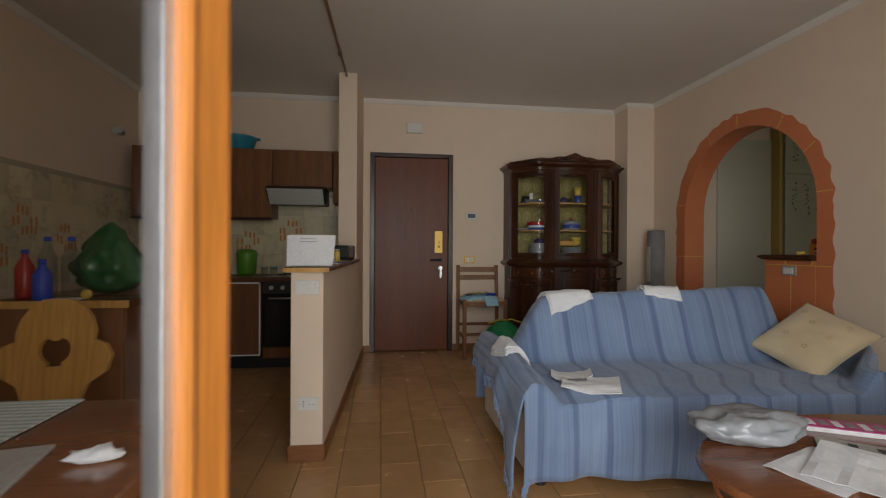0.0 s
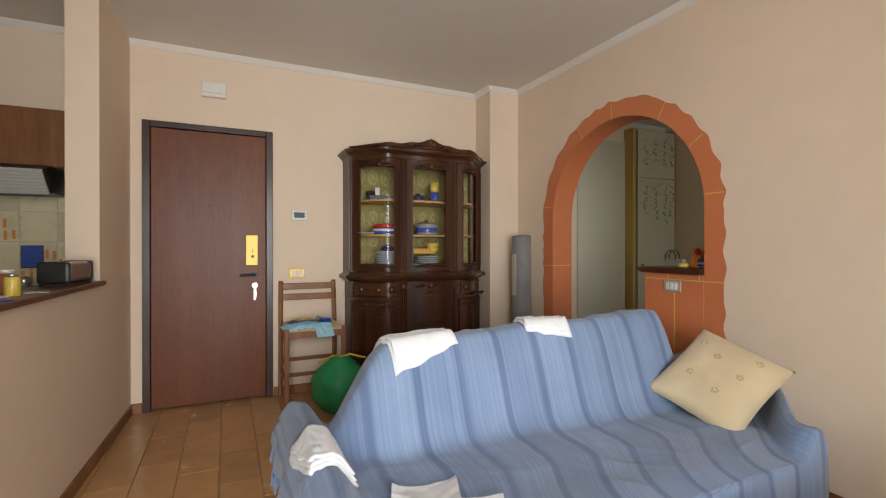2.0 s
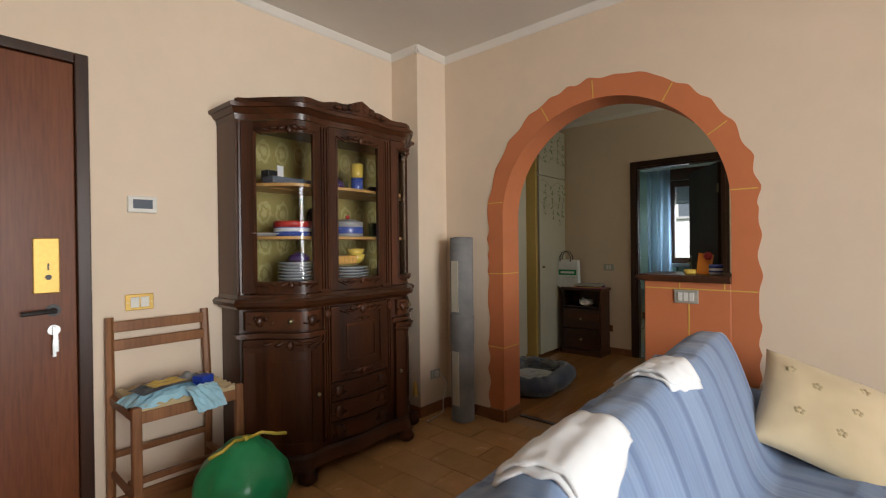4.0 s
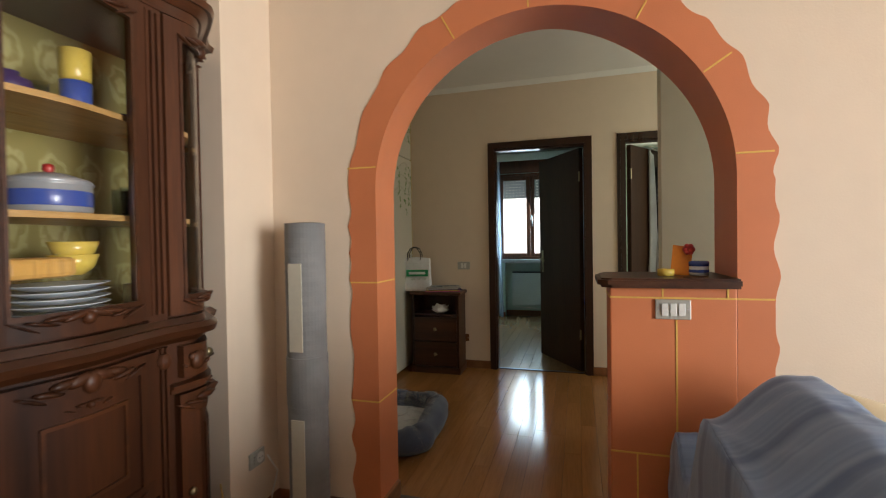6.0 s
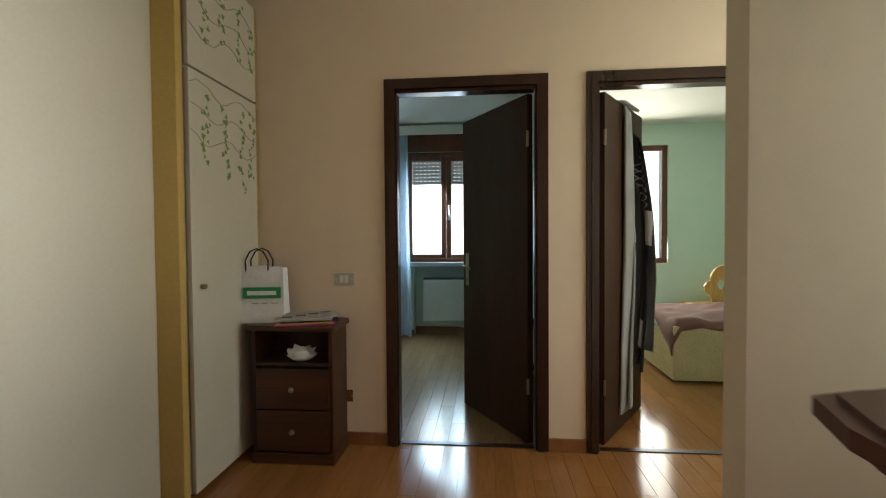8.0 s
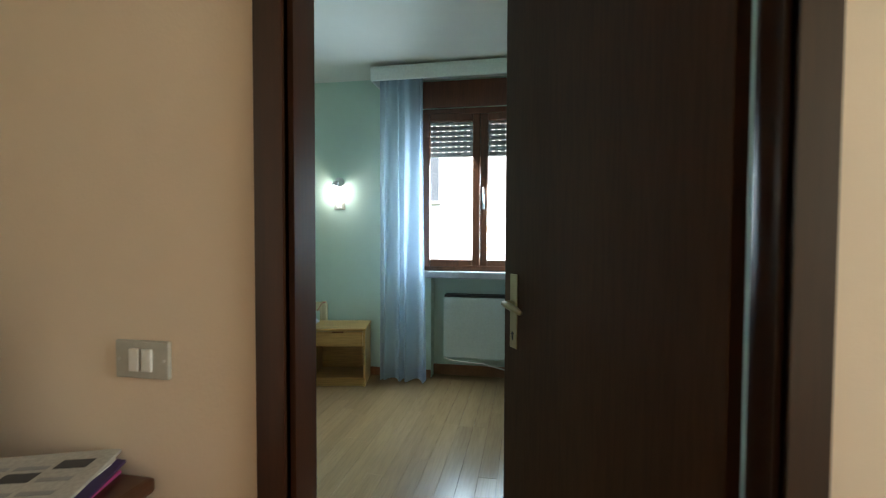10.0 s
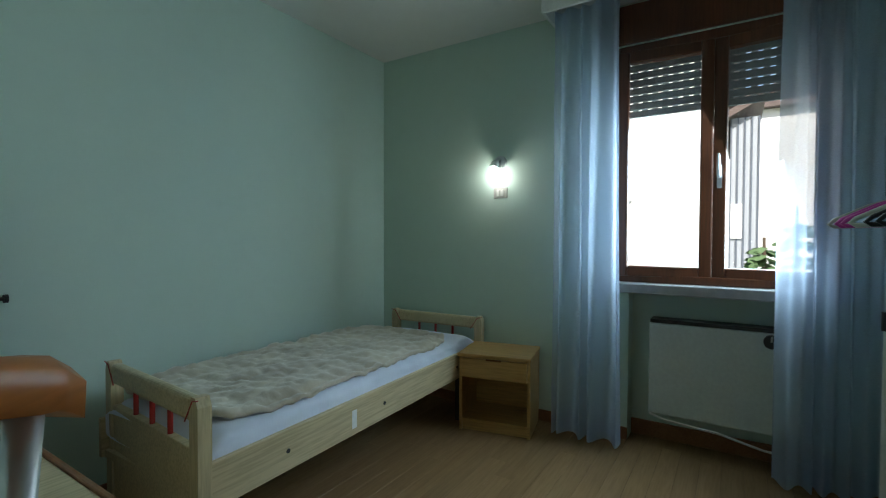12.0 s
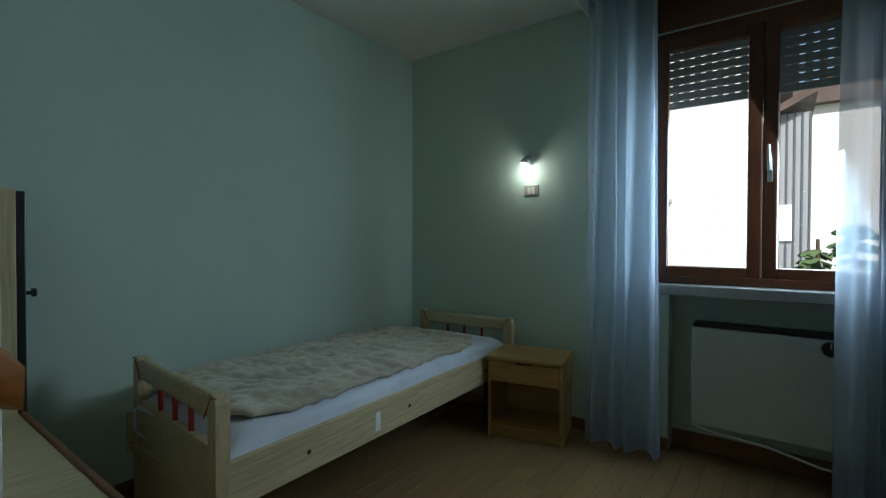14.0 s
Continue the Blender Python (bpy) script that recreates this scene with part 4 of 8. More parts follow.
    for s in (-1, 1):
        part("side_panel", boxed(*sorted((s * W, s * (W - 0.018)))[:1], -depth(1), 1.0, *sorted((s * W, s * (W - 0.018)))[1:], -0.001, 1.922), "cabinet", t)
    for z in (1.292, 1.575):
        b = bmesh.new()
        band(b, -0.92, 0.92, z, z + 0.016, -0.045, 0.15, 20)
        band(b, -0.45, 0.45, z, z + 0.016, -0.19, 0.06, 12)
        part("shelf", b, "beech", t, "pale wooden shelf edge", at=pose(0, 0, 0))
        part("shelf_board", boxed(-W + 0.025, -0.21, z + 0.0005, W - 0.025, -0.014, z + 0.0155), "beech", t)
    b = bmesh.new()
    band(b, -0.93, 0.93, 1.0, 1.008, -0.03, 0.19, 20), box(b, -W + 0.02, -0.2, 1.0, W - 0.02, -0.014, 1.0075)
    part("inner_floor", b, "cabinet_h", t)
    for u in (-0.365, 0.365):
        b = bmesh.new()
        band(b, u - 0.05, u + 0.05, 1.0, 1.922, -0.004, 0.028, 2)
        for k in range(3):
            band(b, u - 0.042 + k * 0.030, u - 0.026 + k * 0.030, 1.02, 1.902, 0.007, 0.014, 1)
        part("post", b, "cabinet", t)
    for u in (-0.975, 0.975):
        b = bmesh.new()
        band(b, u - 0.024, u + 0.024, 1.0, 1.922, -0.002, 0.03, 2)
        for k in range(2):
            band(b, u - 0.020 + k * 0.022, u - 0.008 + k * 0.022, 1.02, 1.902, 0.008, 0.014, 1)
        part("corner_post", b, "cabinet", t)
    for u0, u1 in ((-0.955, -0.42), (-0.325, 0.325), (0.42, 0.955)):
        do = part("glass_door", band(bmesh.new(), u0, u0 + 0.075, 1.01, 1.912, 0.004, 0.024, 2), "cabinet", t)
        b = bmesh.new()
        band(b, u1 - 0.075, u1, 1.01, 1.912, 0.004, 0.024, 2), band(b, u0 + 0.075, u1 - 0.075, 1.01, 1.065, 0.004, 0.024, 8), band(b, u0 + 0.075, u1 - 0.075, 1.852, 1.912, 0.004, 0.024, 8)
        part("door_rail", b, "cabinet", do)
        b = bmesh.new()
        for a0, a1, z0, z1 in ((u0 + 0.07, u0 + 0.085, 1.06, 1.857), (u1 - 0.085, u1 - 0.07, 1.06, 1.857), (u0 + 0.07, u1 - 0.07, 1.058, 1.07), (u0 + 0.07, u1 - 0.07, 1.847, 1.859)):
            band(b, a0, a1, z0, z1, 0.009, 0.012, 6)
        part("beading", b, "cabinet_h", do)
        c = bmesh.new()
        carving(c, (u0 + u1) / 2, 1.05, (u1 - u0) * 0.42, 0.035, 0.012, 4), carving(c, (u0 + u1) / 2, 1.862, (u1 - u0) * 0.42, 0.045, 0.012, 4)
        tagged(part("carving", c, "cabinet", do, smooth=True), kind="stuff")
        g = part("pane", band(bmesh.new(), u0 + 0.07, u1 - 0.07, 1.062, 1.854, -0.006, 0.004, 8), "glass", do)
        g.visible_shadow = False
    b = bmesh.new()
    for z0, z1, o0, o1 in ((1.917, 1.947, 0.0, 0.006), (1.947, 1.972, 0.012, 0.03), (1.972, 1.992, 0.04, 0.045), (1.992, 2.007, 0.045, 0.02)):
        layer(b, z0, z1, o0, o1)
    part("crown_moulding", b, "cabinet_h", t)
    c = bmesh.new()
    n = 30
    front, backv = [], []
    for i in range(n + 1):
        u = -0.96 + 1.92 * i / n
        h = 0.012 + 0.03 * math.exp(-(u / 0.55) ** 2) + 0.03 * math.exp(-(u / 0.16) ** 2) + 0.010 * math.cos(u * 23) * math.exp(-(u / 0.5) ** 2)
        x = u * (W + 0.03)
        for ring, o in ((front, 0.025), (backv, 0.0)):
            ring.append((c.verts.new((x, -(depth(u) + o), 2.002)), c.verts.new((x, -(depth(u) + o), 2.007 + h))))
    for i in range(n):
        for q in ((front[i][0], front[i + 1][0], front[i + 1][1], front[i][1]), (backv[i][0], backv[i][1], backv[i + 1][1], backv[i + 1][0]), (front[i][1], front[i + 1][1], backv[i + 1][1], backv[i][1])):
            c.faces.new(q)
    for s in (-1, 1):
        for k in range(4):
            bmesh.ops.create_uvsphere(c, u_segments=8, v_segments=6, radius=1, matrix=Matrix.Translation((s * (0.03 + k * 0.045), -(depth(0) + 0.022), 2.047 - k * 0.009)) @ Matrix.Diagonal((0.026, 0.014, 0.026 - k * 0.004, 1)))
    part("crest", c, "cabinet", t, "carved scroll crest", smooth=False)
    # curved faces run smooth, edges stay crisp
    for ob in t.children_recursive:
        if ob.data and not ob.name.startswith(("carving", "knob", "foot")):
            ob.data.shade_smooth()
            ob.data.set_sharp_from_angle(angle=radians(28))
    ts = bmesh.new()
    rod(ts, (0.42, -0.47, 0.42), (0.425, -0.475, 0.36), 0.003, 6), rod(ts, (0.425, -0.475, 0.36), (0.427, -0.478, 0.27), 0.012, 8, 0.018)
    part("key_tassel", ts, "gold", t, "gold key tassel")


china_cabinet()


def stack(name, label, cat, at, pieces, group=""):
    t = thing(name, label, cat, at, 0, group)
    for nm, prof, mat, z in pieces:
        part(nm, lathe(bmesh.new(), prof, 20, (0, 0, z)), mat, t, smooth=True)
    return t


PLATE = [(0.03, 0), (0.06, 0.003), (0.095, 0.016), (0.10, 0.018), (0.092, 0.018), (0.055, 0.007), (0.0, 0.006)]
BOWL = [(0.03, 0), (0.06, 0.02), (0.078, 0.055), (0.075, 0.055), (0.055, 0.022), (0.0, 0.012)]
MUG = [(0.03, 0), (0.036, 0.01), (0.038, 0.085), (0.034, 0.085), (0.032, 0.012), (0.0, 0.01)]
GLASSP = [(0.024, 0), (0.027, 0.01), (0.031, 0.10), (0.029, 0.10), (0.025, 0.014), (0.0, 0.012)]
CUP = "crockery in the china cabinet"
stack("plate_stack", "stack of white plates on terracotta bowls", "plates", (1.073, 4.24, 1.008), [("bowl", [(r * 1.1, z * 0.6) for r, z in BOWL], "terracotta", 0.0)] + [("plate", PLATE, "china", 0.04 + 0.017 * i) for i in range(7)], CUP)
stack("plate_stack", "stack of white soup plates with bowls", "plates", (1.430, 4.22, 1.008), [("plate", [(r * 1.12, z) for r, z in PLATE], "china", 0.017 * i) for i in range(7)], CUP)
stack("yellow_bowl", "two stacked pale yellow bowls", "bowl", (1.490, 4.25, 1.146), [("bowl", [(r * 0.75, z) for r, z in BOWL], "china_yellow", 0), ("rim_bowl", [(r * 0.75, z) for r, z in BOWL], "china_yellow", 0.035)], CUP)
solo("bread_board", boxed(-0.09, -0.06, 0, 0.09, 0.06, 0.05, bevel=0.012), "pine", "brown wooden box lying on the plates", "box", (1.352, 4.22, 1.146), 12)
solo("cloth_bundle", lathe(bmesh.new(), [(0.0, 0), (0.06, 0.005), (0.055, 0.03), (0.02, 0.05), (0, 0.052)], 14), "purple", "dark purple bundle on the plate stack", "cloth", (1.086, 4.23, 1.17), smooth=True)
stack("tin_tray", "red lidded tin with a patterned side", "tin", (1.073, 4.27, 1.308), [("base", [(0.09, 0), (0.10, 0.004), (0.10, 0.05), (0.098, 0.052)], "china_blue", 0), ("band", [(0.102, 0), (0.102, 0.02)], "china", 0.026), ("lid", [(0.105, 0), (0.105, 0.026), (0.098, 0.034), (0, 0.036)], "red", 0.05)], CUP)
stack("flat_plate", "flat white plate on the shelf", "plate", (0.940, 4.33, 1.308), [("plate", PLATE, "china", 0)], CUP)
stack("cooking_pot", "grey enamel pot with blue band and red-knobbed lid", "pot", (1.447, 4.27, 1.308), [("body", [(0.088, 0), (0.094, 0.01), (0.094, 0.075), (0.098, 0.08)], "pot", 0), ("band", [(0.0945, 0.02), (0.0953, 0.022), (0.0953, 0.058), (0.0945, 0.06)], "china_blue", 0), ("lid", [(0.099, 0), (0.09, 0.012), (0.04, 0.028), (0, 0.03)], "pot", 0.08), ("knob", [(0.006, 0), (0.014, 0.012), (0.012, 0.024), (0, 0.028)], "red", 0.108)], CUP)
solo("round_tray", lathe(bmesh.new(), [(0.0, 0), (0.085, 0.002), (0.09, 0.008), (0, 0.006)], 20), "black", "dark round tray leaning in the cabinet", "tray", (1.301, 4.40, 1.40), smooth=True).matrix_basis = pose(1.301, 4.40, 1.40, 80, 0, 20)
stack("mug", "yellow flowered china mug", "mug", (1.516, 4.26, 1.678), [("mug", MUG, "china_yellow", 0)], CUP)
stack("mug", "blue mug under the yellow one", "mug", (1.516, 4.26, 1.591), [("mug", MUG, "china_blue", 0)], CUP)
stack("blue_jar", "dark blue rounded jar", "jar", (1.370, 4.28, 1.591), [("jar", [(0.03, 0), (0.05, 0.02), (0.045, 0.05), (0.02, 0.06), (0.022, 0.07)], "purple", 0)], CUP)
stack("drinking_glass", "small clear drinking glass", "glass", (1.430, 4.27, 1.591), [("glass", [(r * 0.7, z * 0.6) for r, z in GLASSP], "drinking", 0)], CUP)
for i, (x, y) in enumerate(((1.705, 4.3), (1.765, 4.32), (1.739, 4.38), (1.817, 4.36))):
    stack("drinking_glass", "clear drinking glass on the cabinet shelf", "glass", (x, y, 1.308), [("glass", GLASSP, "drinking", 0)], CUP)
stack("metal_cup", "shiny steel pot on the cabinet floor", "pot", (1.748, 4.31, 1.008), [("body", [(0.05, 0), (0.055, 0.006), (0.055, 0.09), (0.05, 0.09), (0.05, 0.01), (0, 0.008)], "steel", 0)], CUP)
stack("dark_bowl", "dark bowl on the upper shelf", "bowl", (1.774, 4.35, 1.591), [("bowl", BOWL, "purple", 0)], CUP)
solo("book", boxed(-0.12, -0.05, 0, 0.12, 0.05, 0.035, bevel=0.004), "cladding", "dark blue book lying on the shelf", "book", (1.043, 4.27, 1.591), 4)
solo("card_box", boxed(-0.035, -0.03, 0, 0.035, 0.03, 0.075, bevel=0.003), "black", "small dark box standing on the shelf", "box", (0.965, 4.31, 1.591), 8)
solo("paper_card", boxed(-0.02, -0.004, 0, 0.02, 0.004, 0.07), "paper", "small white card standing on the shelf", "card", (1.013, 4.29, 1.626), 15)


# ---- rolled mat, side chair, bin bag ----
mat = thing("mat_roll", "grey rolled mat standing upright beside the arch", "mat", (2.27, 4.035, 0))
bm = bmesh.new()
uvl = bm.loops.layers.uv.verify()
prev = []
for i in range(66):
    z = 1.305 * i / 65
    r = 0.082 + 0.0016 * (i % 2) + 0.001 * nz(z * 4, 1, 2)
    prev.append((r, z))
lathe(bm, prev, 36)
part("roll", bm, "tube_cloth", mat, smooth=False)
b = bmesh.new()
pts = [(0.012 + 0.0020 * i, i * 0.42) for i in range(34)]
for (ra, aa), (rb, ab) in zip(pts, pts[1:]):
    va, vb = Vector((ra * math.cos(aa), ra * math.sin(aa), 1.306)), Vector((rb * math.cos(ab), rb * math.sin(ab), 1.306))
    rod(b, va, vb, 0.0022, 5)
part("spiral_end", b, "black", mat, "dark rolled edge")
part("paper_band", lathe(bmesh.new(), [(0.0855, 0.55), (0.0865, 0.551), (0.0865, 0.75), (0.0855, 0.751)], 36), "tube_cloth", mat)
part("label_strip", boxed(-0.088, -0.035, 0.78, -0.083, 0.025, 1.14), "ward", mat, "pale paper strip")
part("label_strip", boxed(-0.088, -0.035, 0.12, -0.083, 0.025, 0.5), "ward", mat, "pale paper strip")


def rush_chair(at, turn):
    t = thing("rush_chair", "brown wooden chair with a woven straw seat and two back rails", "chair", at, turn)
    for sx in (-1, 1):
        b = bmesh.new()
        pipe(b, [(sx * 0.215, 0.19, 0), (sx * 0.215, 0.175, 0.5), (sx * 0.21, 0.205, 0.93)], 0.019, 6)
        part("back_leg", b, "chair", t)
        part("front_leg", boxed(sx * 0.21 - 0.018, -0.205, 0, sx * 0.21 + 0.018, -0.17, 0.60, bevel=0.006), "chair", t)
        part("side_rail", boxed(sx * 0.21 - 0.011, -0.17, 0.535, sx * 0.21 + 0.011, 0.175, 0.575, bevel=0.004), "chair", t)
        part("stretcher", boxed(sx * 0.21 - 0.009, -0.17, 0.2, sx * 0.21 + 0.009, 0.18, 0.228, bevel=0.003), "chair", t)
    part("front_rail", boxed(-0.195, -0.2, 0.53, 0.195, -0.178, 0.578, bevel=0.004), "chair", t)
    part("rear_rail", boxed(-0.195, 0.165, 0.535, 0.195, 0.185, 0.575, bevel=0.004), "chair", t)
    part("cross_stretcher", boxed(-0.195, -0.012, 0.2, 0.195, 0.012, 0.228, bevel=0.003), "chair", t)
    part("rear_stretcher", boxed(-0.2, 0.172, 0.28, 0.2, 0.19, 0.31, bevel=0.003), "chair", t)
    for z0, y in ((0.775, 0.186), (0.86, 0.192)):
        part("back_rail", boxed(-0.2, y - 0.008, z0, 0.2, y + 0.01, z0 + 0.05, bevel=0.004), "chair", t)
    b = bmesh.new()
    sheet(b, 16, 16, lambda u, v: (-0.2 + 0.4 * u, -0.19 + 0.36 * v, 0.578 + 0.012 * abs(math.sin(u * 25)) * (abs(v - 0.5) > abs(u - 0.5)) + 0.012 * abs(math.sin(v * 25)) * (abs(v - 0.5) <= abs(u - 0.5)) - 0.016 * (1 - max(abs(2 * u - 1), abs(2 * v - 1)))))
    part("seat", b, "rush", t, "woven straw seat", thick=0.025)
    return t


rush_chair((0.49, 4.33, 0), 0)


def crumple(name, label, cat, at, turn, lx, ly, h, mat, seed, n=14, wob=0.4):
    """A soft crumpled bundle lying on something."""
    b = bmesh.new()
    bmesh.ops.create_icosphere(b, subdivisions=3, radius=1)
    for v in b.verts:
        d = v.co.normalized()
        k = 1 + wob * nz(d.x + seed, d.y, d.z, 2.2) + 0.2 * nz(d.x, d.y + seed, d.z, 5)
        v.co = Vector((d.x * lx * k, d.y * ly * k, max(0.0, (d.z * 0.5 + 0.5) * h * k)))
    return solo(name, b, mat, label, cat, at, turn, smooth=True)


pk = thing("bread_bag", "pale blue plastic bread bag with a yellow print on the chair", "bag", (0.42, 4.25, 0.588), 10)
pk.scale = (1.2, 1.15, 1.25)
b = bmesh.new()
sheet(b, 18, 12, lambda u, v: (-0.13 + 0.26 * u, -0.085 + 0.17 * v, 0.045 * math.sin(math.pi * u) ** 0.6 * math.sin(math.pi * v) ** 0.5 + 0.012 * nz(u * 7, v * 7, 3)))
part("bag", b, "bread_bag", pk, thick=0.004)
b = bmesh.new()
sheet(b, 8, 6, lambda u, v: (-0.06 + 0.12 * u, -0.045 + 0.09 * v, 0.052 + 0.006 * nz(u * 4, v * 4, 1)))
part("print", b, "china_yellow", pk, "yellow printed patch")
b = bmesh.new()
sheet(b, 8, 6, lambda u, v: (-0.10 + 0.20 * u, -0.062 + 0.12 * v, 0.049 + 0.006 * nz(u * 6, v * 4, 1) - 0.012 * (2 * u - 1) ** 2))
part("print_field", b, "cladding", pk, "dark blue printed field")
b = bmesh.new()
sheet(b, 10, 8, lambda u, v: (0.02 + 0.11 * u, -0.10 - 0.09 * v, 0.035 - 0.07 * v * v + 0.01 * nz(u * 9, v * 6, 5)))
part("flap", b, "bread_bag", pk, thick=0.003)
solo("blue_box", boxed(-0.035, -0.03, 0, 0.035, 0.03, 0.07, bevel=0.004), "blue_screen", "small blue carton on the chair", "box", (0.575, 4.23, 0.585), 25)
crumple("clear_wrap", "crumpled clear plastic wrap on the chair", "wrap", (0.55, 4.33, 0.588), 0, 0.06, 0.05, 0.06, "clear_bag", 4)

bag = thing("bin_bag", "knotted green plastic bin bag with a yellow tie on the floor", "bag", (0.63, 3.95, 0))
b = bmesh.new()
bmesh.ops.create_icosphere(b, subdivisions=4, radius=1)
for v in b.verts:
    d = v.co.normalized()
    k = 1 + 0.10 * nz(d.x, d.y, d.z, 2.5) + 0.05 * math.sin(math.atan2(d.y, d.x) * 9) * max(0, d.z)
    z = (d.z * 0.5 + 0.5)
    v.co = Vector((d.x * 0.20 * k, d.y * 0.19 * k, z * 0.40 * (1 if d.z < 0.9 else 1.04)))
part("sack", b, "green_bag", bag, smooth=True)
b = bmesh.new()
for s in (-1, 1):
    pipe(b, [(0, -0.02, 0.415), (s * 0.06, -0.05, 0.435), (s * 0.12, -0.07, 0.415), (s * 0.17, -0.06, 0.40)], 0.008, 6)
rod(b, (0, -0.02, 0.39), (0, -0.02, 0.43), 0.014, 8)
part("tie", b, "bag_tie", bag, "yellow knotted tie", smooth=True)


# ---- sofa with its striped throw ----
SX0, SX1, SY0, SY1 = 0.08, 2.34, 1.60, 2.61


def right_x(y):
    """The sofa's outer edge at the cushion's end: the arm stands back from the seat's front."""
    return SX1 - 0.35 * curve01((2.0 - y) / 0.36)


def smax(a, b, k=0.06):
    h = max(0.0, min(1.0, 0.5 + 0.5 * (a - b) / k))
    return b + (a - b) * h + k * h * (1 - h)


def sofa_top(x, y):
    """Height of the draped sofa at a place."""
    seat = 0.415 + 0.02 * math.sin((x - 0.1) * 2.9) - 0.03 * curve01((1.72 - y) / 0.14)
    s = (y - 2.13) / (2.37 - 2.13)
    back = 0.37 + (0.44 + 0.03 * (x - 0.4)) * curve01(s) - 0.13 * curve01((y - 2.42) / 0.18)
    back -= 0.40 * curve01((0.48 - x) / 0.32) + 0.28 * curve01((x - 1.93) / 0.18)
    arm = 0.55 - 0.05 * curve01((2.0 - y) / 0.35)
    left = arm - 0.26 * curve01((x - 0.16) / 0.2) - 0.05 * curve01((0.13 - x) / 0.06)
    edge = right_x(y)
    right = arm - 0.27 * curve01((edge - 0.06 - x) / 0.20) - 0.05 * curve01((x - edge + 0.05) / 0.05)
    h = smax(smax(seat, back, 0.10), smax(left, right, 0.02), 0.07)
    w = 2.5 * nz(x * 1.6, y * 1.6, 9)
    crease = (1 - abs(math.sin(x * 9 + y * 5 + w * 2.2))) ** 3 + 0.8 * (1 - abs(math.sin(x * 4 - y * 11 + w * 2.6 + 1))) ** 4
    return h + 0.009 * nz(x * 3, y * 3, 1) + 0.006 * nz(x * 9, y * 5, 5) + 0.003 * nz(x * 22, y * 18, 2) + 0.010 * crease * (0.4 + 0.6 * abs(nz(x * 2, y * 2, 4)))


sofa = thing("sofa", "beige sofa under a blue striped cotton throw", "sofa", (0, 0, 0))
part("base", boxed(0.12, 1.66, 0.05, 1.95, 2.57, 0.36, bevel=0.03, seg=3), "beige_cloth", sofa)
part("backrest", boxed(0.5, 2.36, 0.30, 1.9, 2.56, 0.68, bevel=0.05, seg=3), "beige_cloth", sofa)
for xa, xb in ((0.105, 0.31), (1.93, 2.33)):
    part("armrest", boxed(xa + 0.02, 1.74 if xa < 1 else 2.03, 0.06, xb - 0.03, 2.52, 0.40, bevel=0.04, seg=3), "beige_cloth", sofa)
for x, y in ((0.2, 1.72), (1.85, 1.72), (0.2, 2.5), (2.2, 2.45)):
    b = bmesh.new()
    rod(b, (x, y, 0), (x, y, 0.06), 0.025, 12)
    part("foot", b, "black", sofa)

throw = thing("sofa_throw", "blue striped cotton throw with fringed edge on the sofa", "throw", (0, 0, 0))
b = bmesh.new()
def throw_top(u, v):
    y = SY0 + (SY1 - SY0) * v
    x = SX0 + (right_x(y) - SX0) * u
    return (x, y, sofa_top(x, y) + 0.006)


sheet(b, 180, 100, throw_top, lambda u, v: ((SX1 - SX0) * u * 1.3, v))


def front_flap(u, v):
    x = SX0 + (right_x(SY0) - SX0) * u
    top = sofa_top(x, SY0) + 0.006
    bottom = 0.05 + 0.02 * math.sin(u * 9) + 0.02 * nz(u * 5, 0, 0)
    y = SY0 - 0.012 * math.sin(v * 3.0) + 0.018 * v * math.sin(u * 38 + 1.5 * math.sin(u * 7)) + 0.01 * v * nz(u * 14, v * 3, 2)
    return (x, y, top + (bottom - top) * v)


def left_flap(u, v):
    y = SY0 + (2.58 - SY0) * u
    top = sofa_top(SX0, y) + 0.006
    bottom = 0.05 + 0.36 * curve01(u / 0.35) + 0.02 * nz(u * 6, 1, 0)
    x = SX0 - 0.02 * math.sin(v * 2.6) - 0.02 * v * (0.5 + 0.5 * math.sin(u * 26)) - 0.03 * v * (1 - u)
    return (x, y, top + (bottom - top) * v)


def rear_flap(u, v):
    x = SX0 + (SX1 - SX0) * u
    top = sofa_top(x, SY1) + 0.006
    y = SY1 + 0.02 * math.sin(v * 2.6) + 0.014 * v * math.sin(u * 31) + 0.012 * nz(u * 9, v * 4, 3)
    return (x, y, top + (0.12 - top) * v)


def right_flap(u, v):
    y = SY0 + (2.58 - SY0) * u
    x = right_x(y)
    top = sofa_top(x, y) + 0.006
    return (x + 0.015 * math.sin(v * 2.6), y, top + (0.08 - top) * v)


sheet(b, 110, 14, front_flap, lambda u, v: ((SX1 - SX0) * u * 1.3, v))
sheet(b, 60, 14, left_flap, lambda u, v: (0.02 + 0.3 * v, u))
sheet(b, 96, 18, rear_flap, lambda u, v: ((SX1 - SX0) * u * 1.3, v))
sheet(b, 40, 6, right_flap, lambda u, v: (2.5 - 0.3 * v, u))
bmesh.ops.remove_doubles(b, verts=b.verts, dist=0.0015)
part("cloth", b, "blue", throw, smooth=True, thick=0.007)
b = bmesh.new()
rnd = random.Random(3)
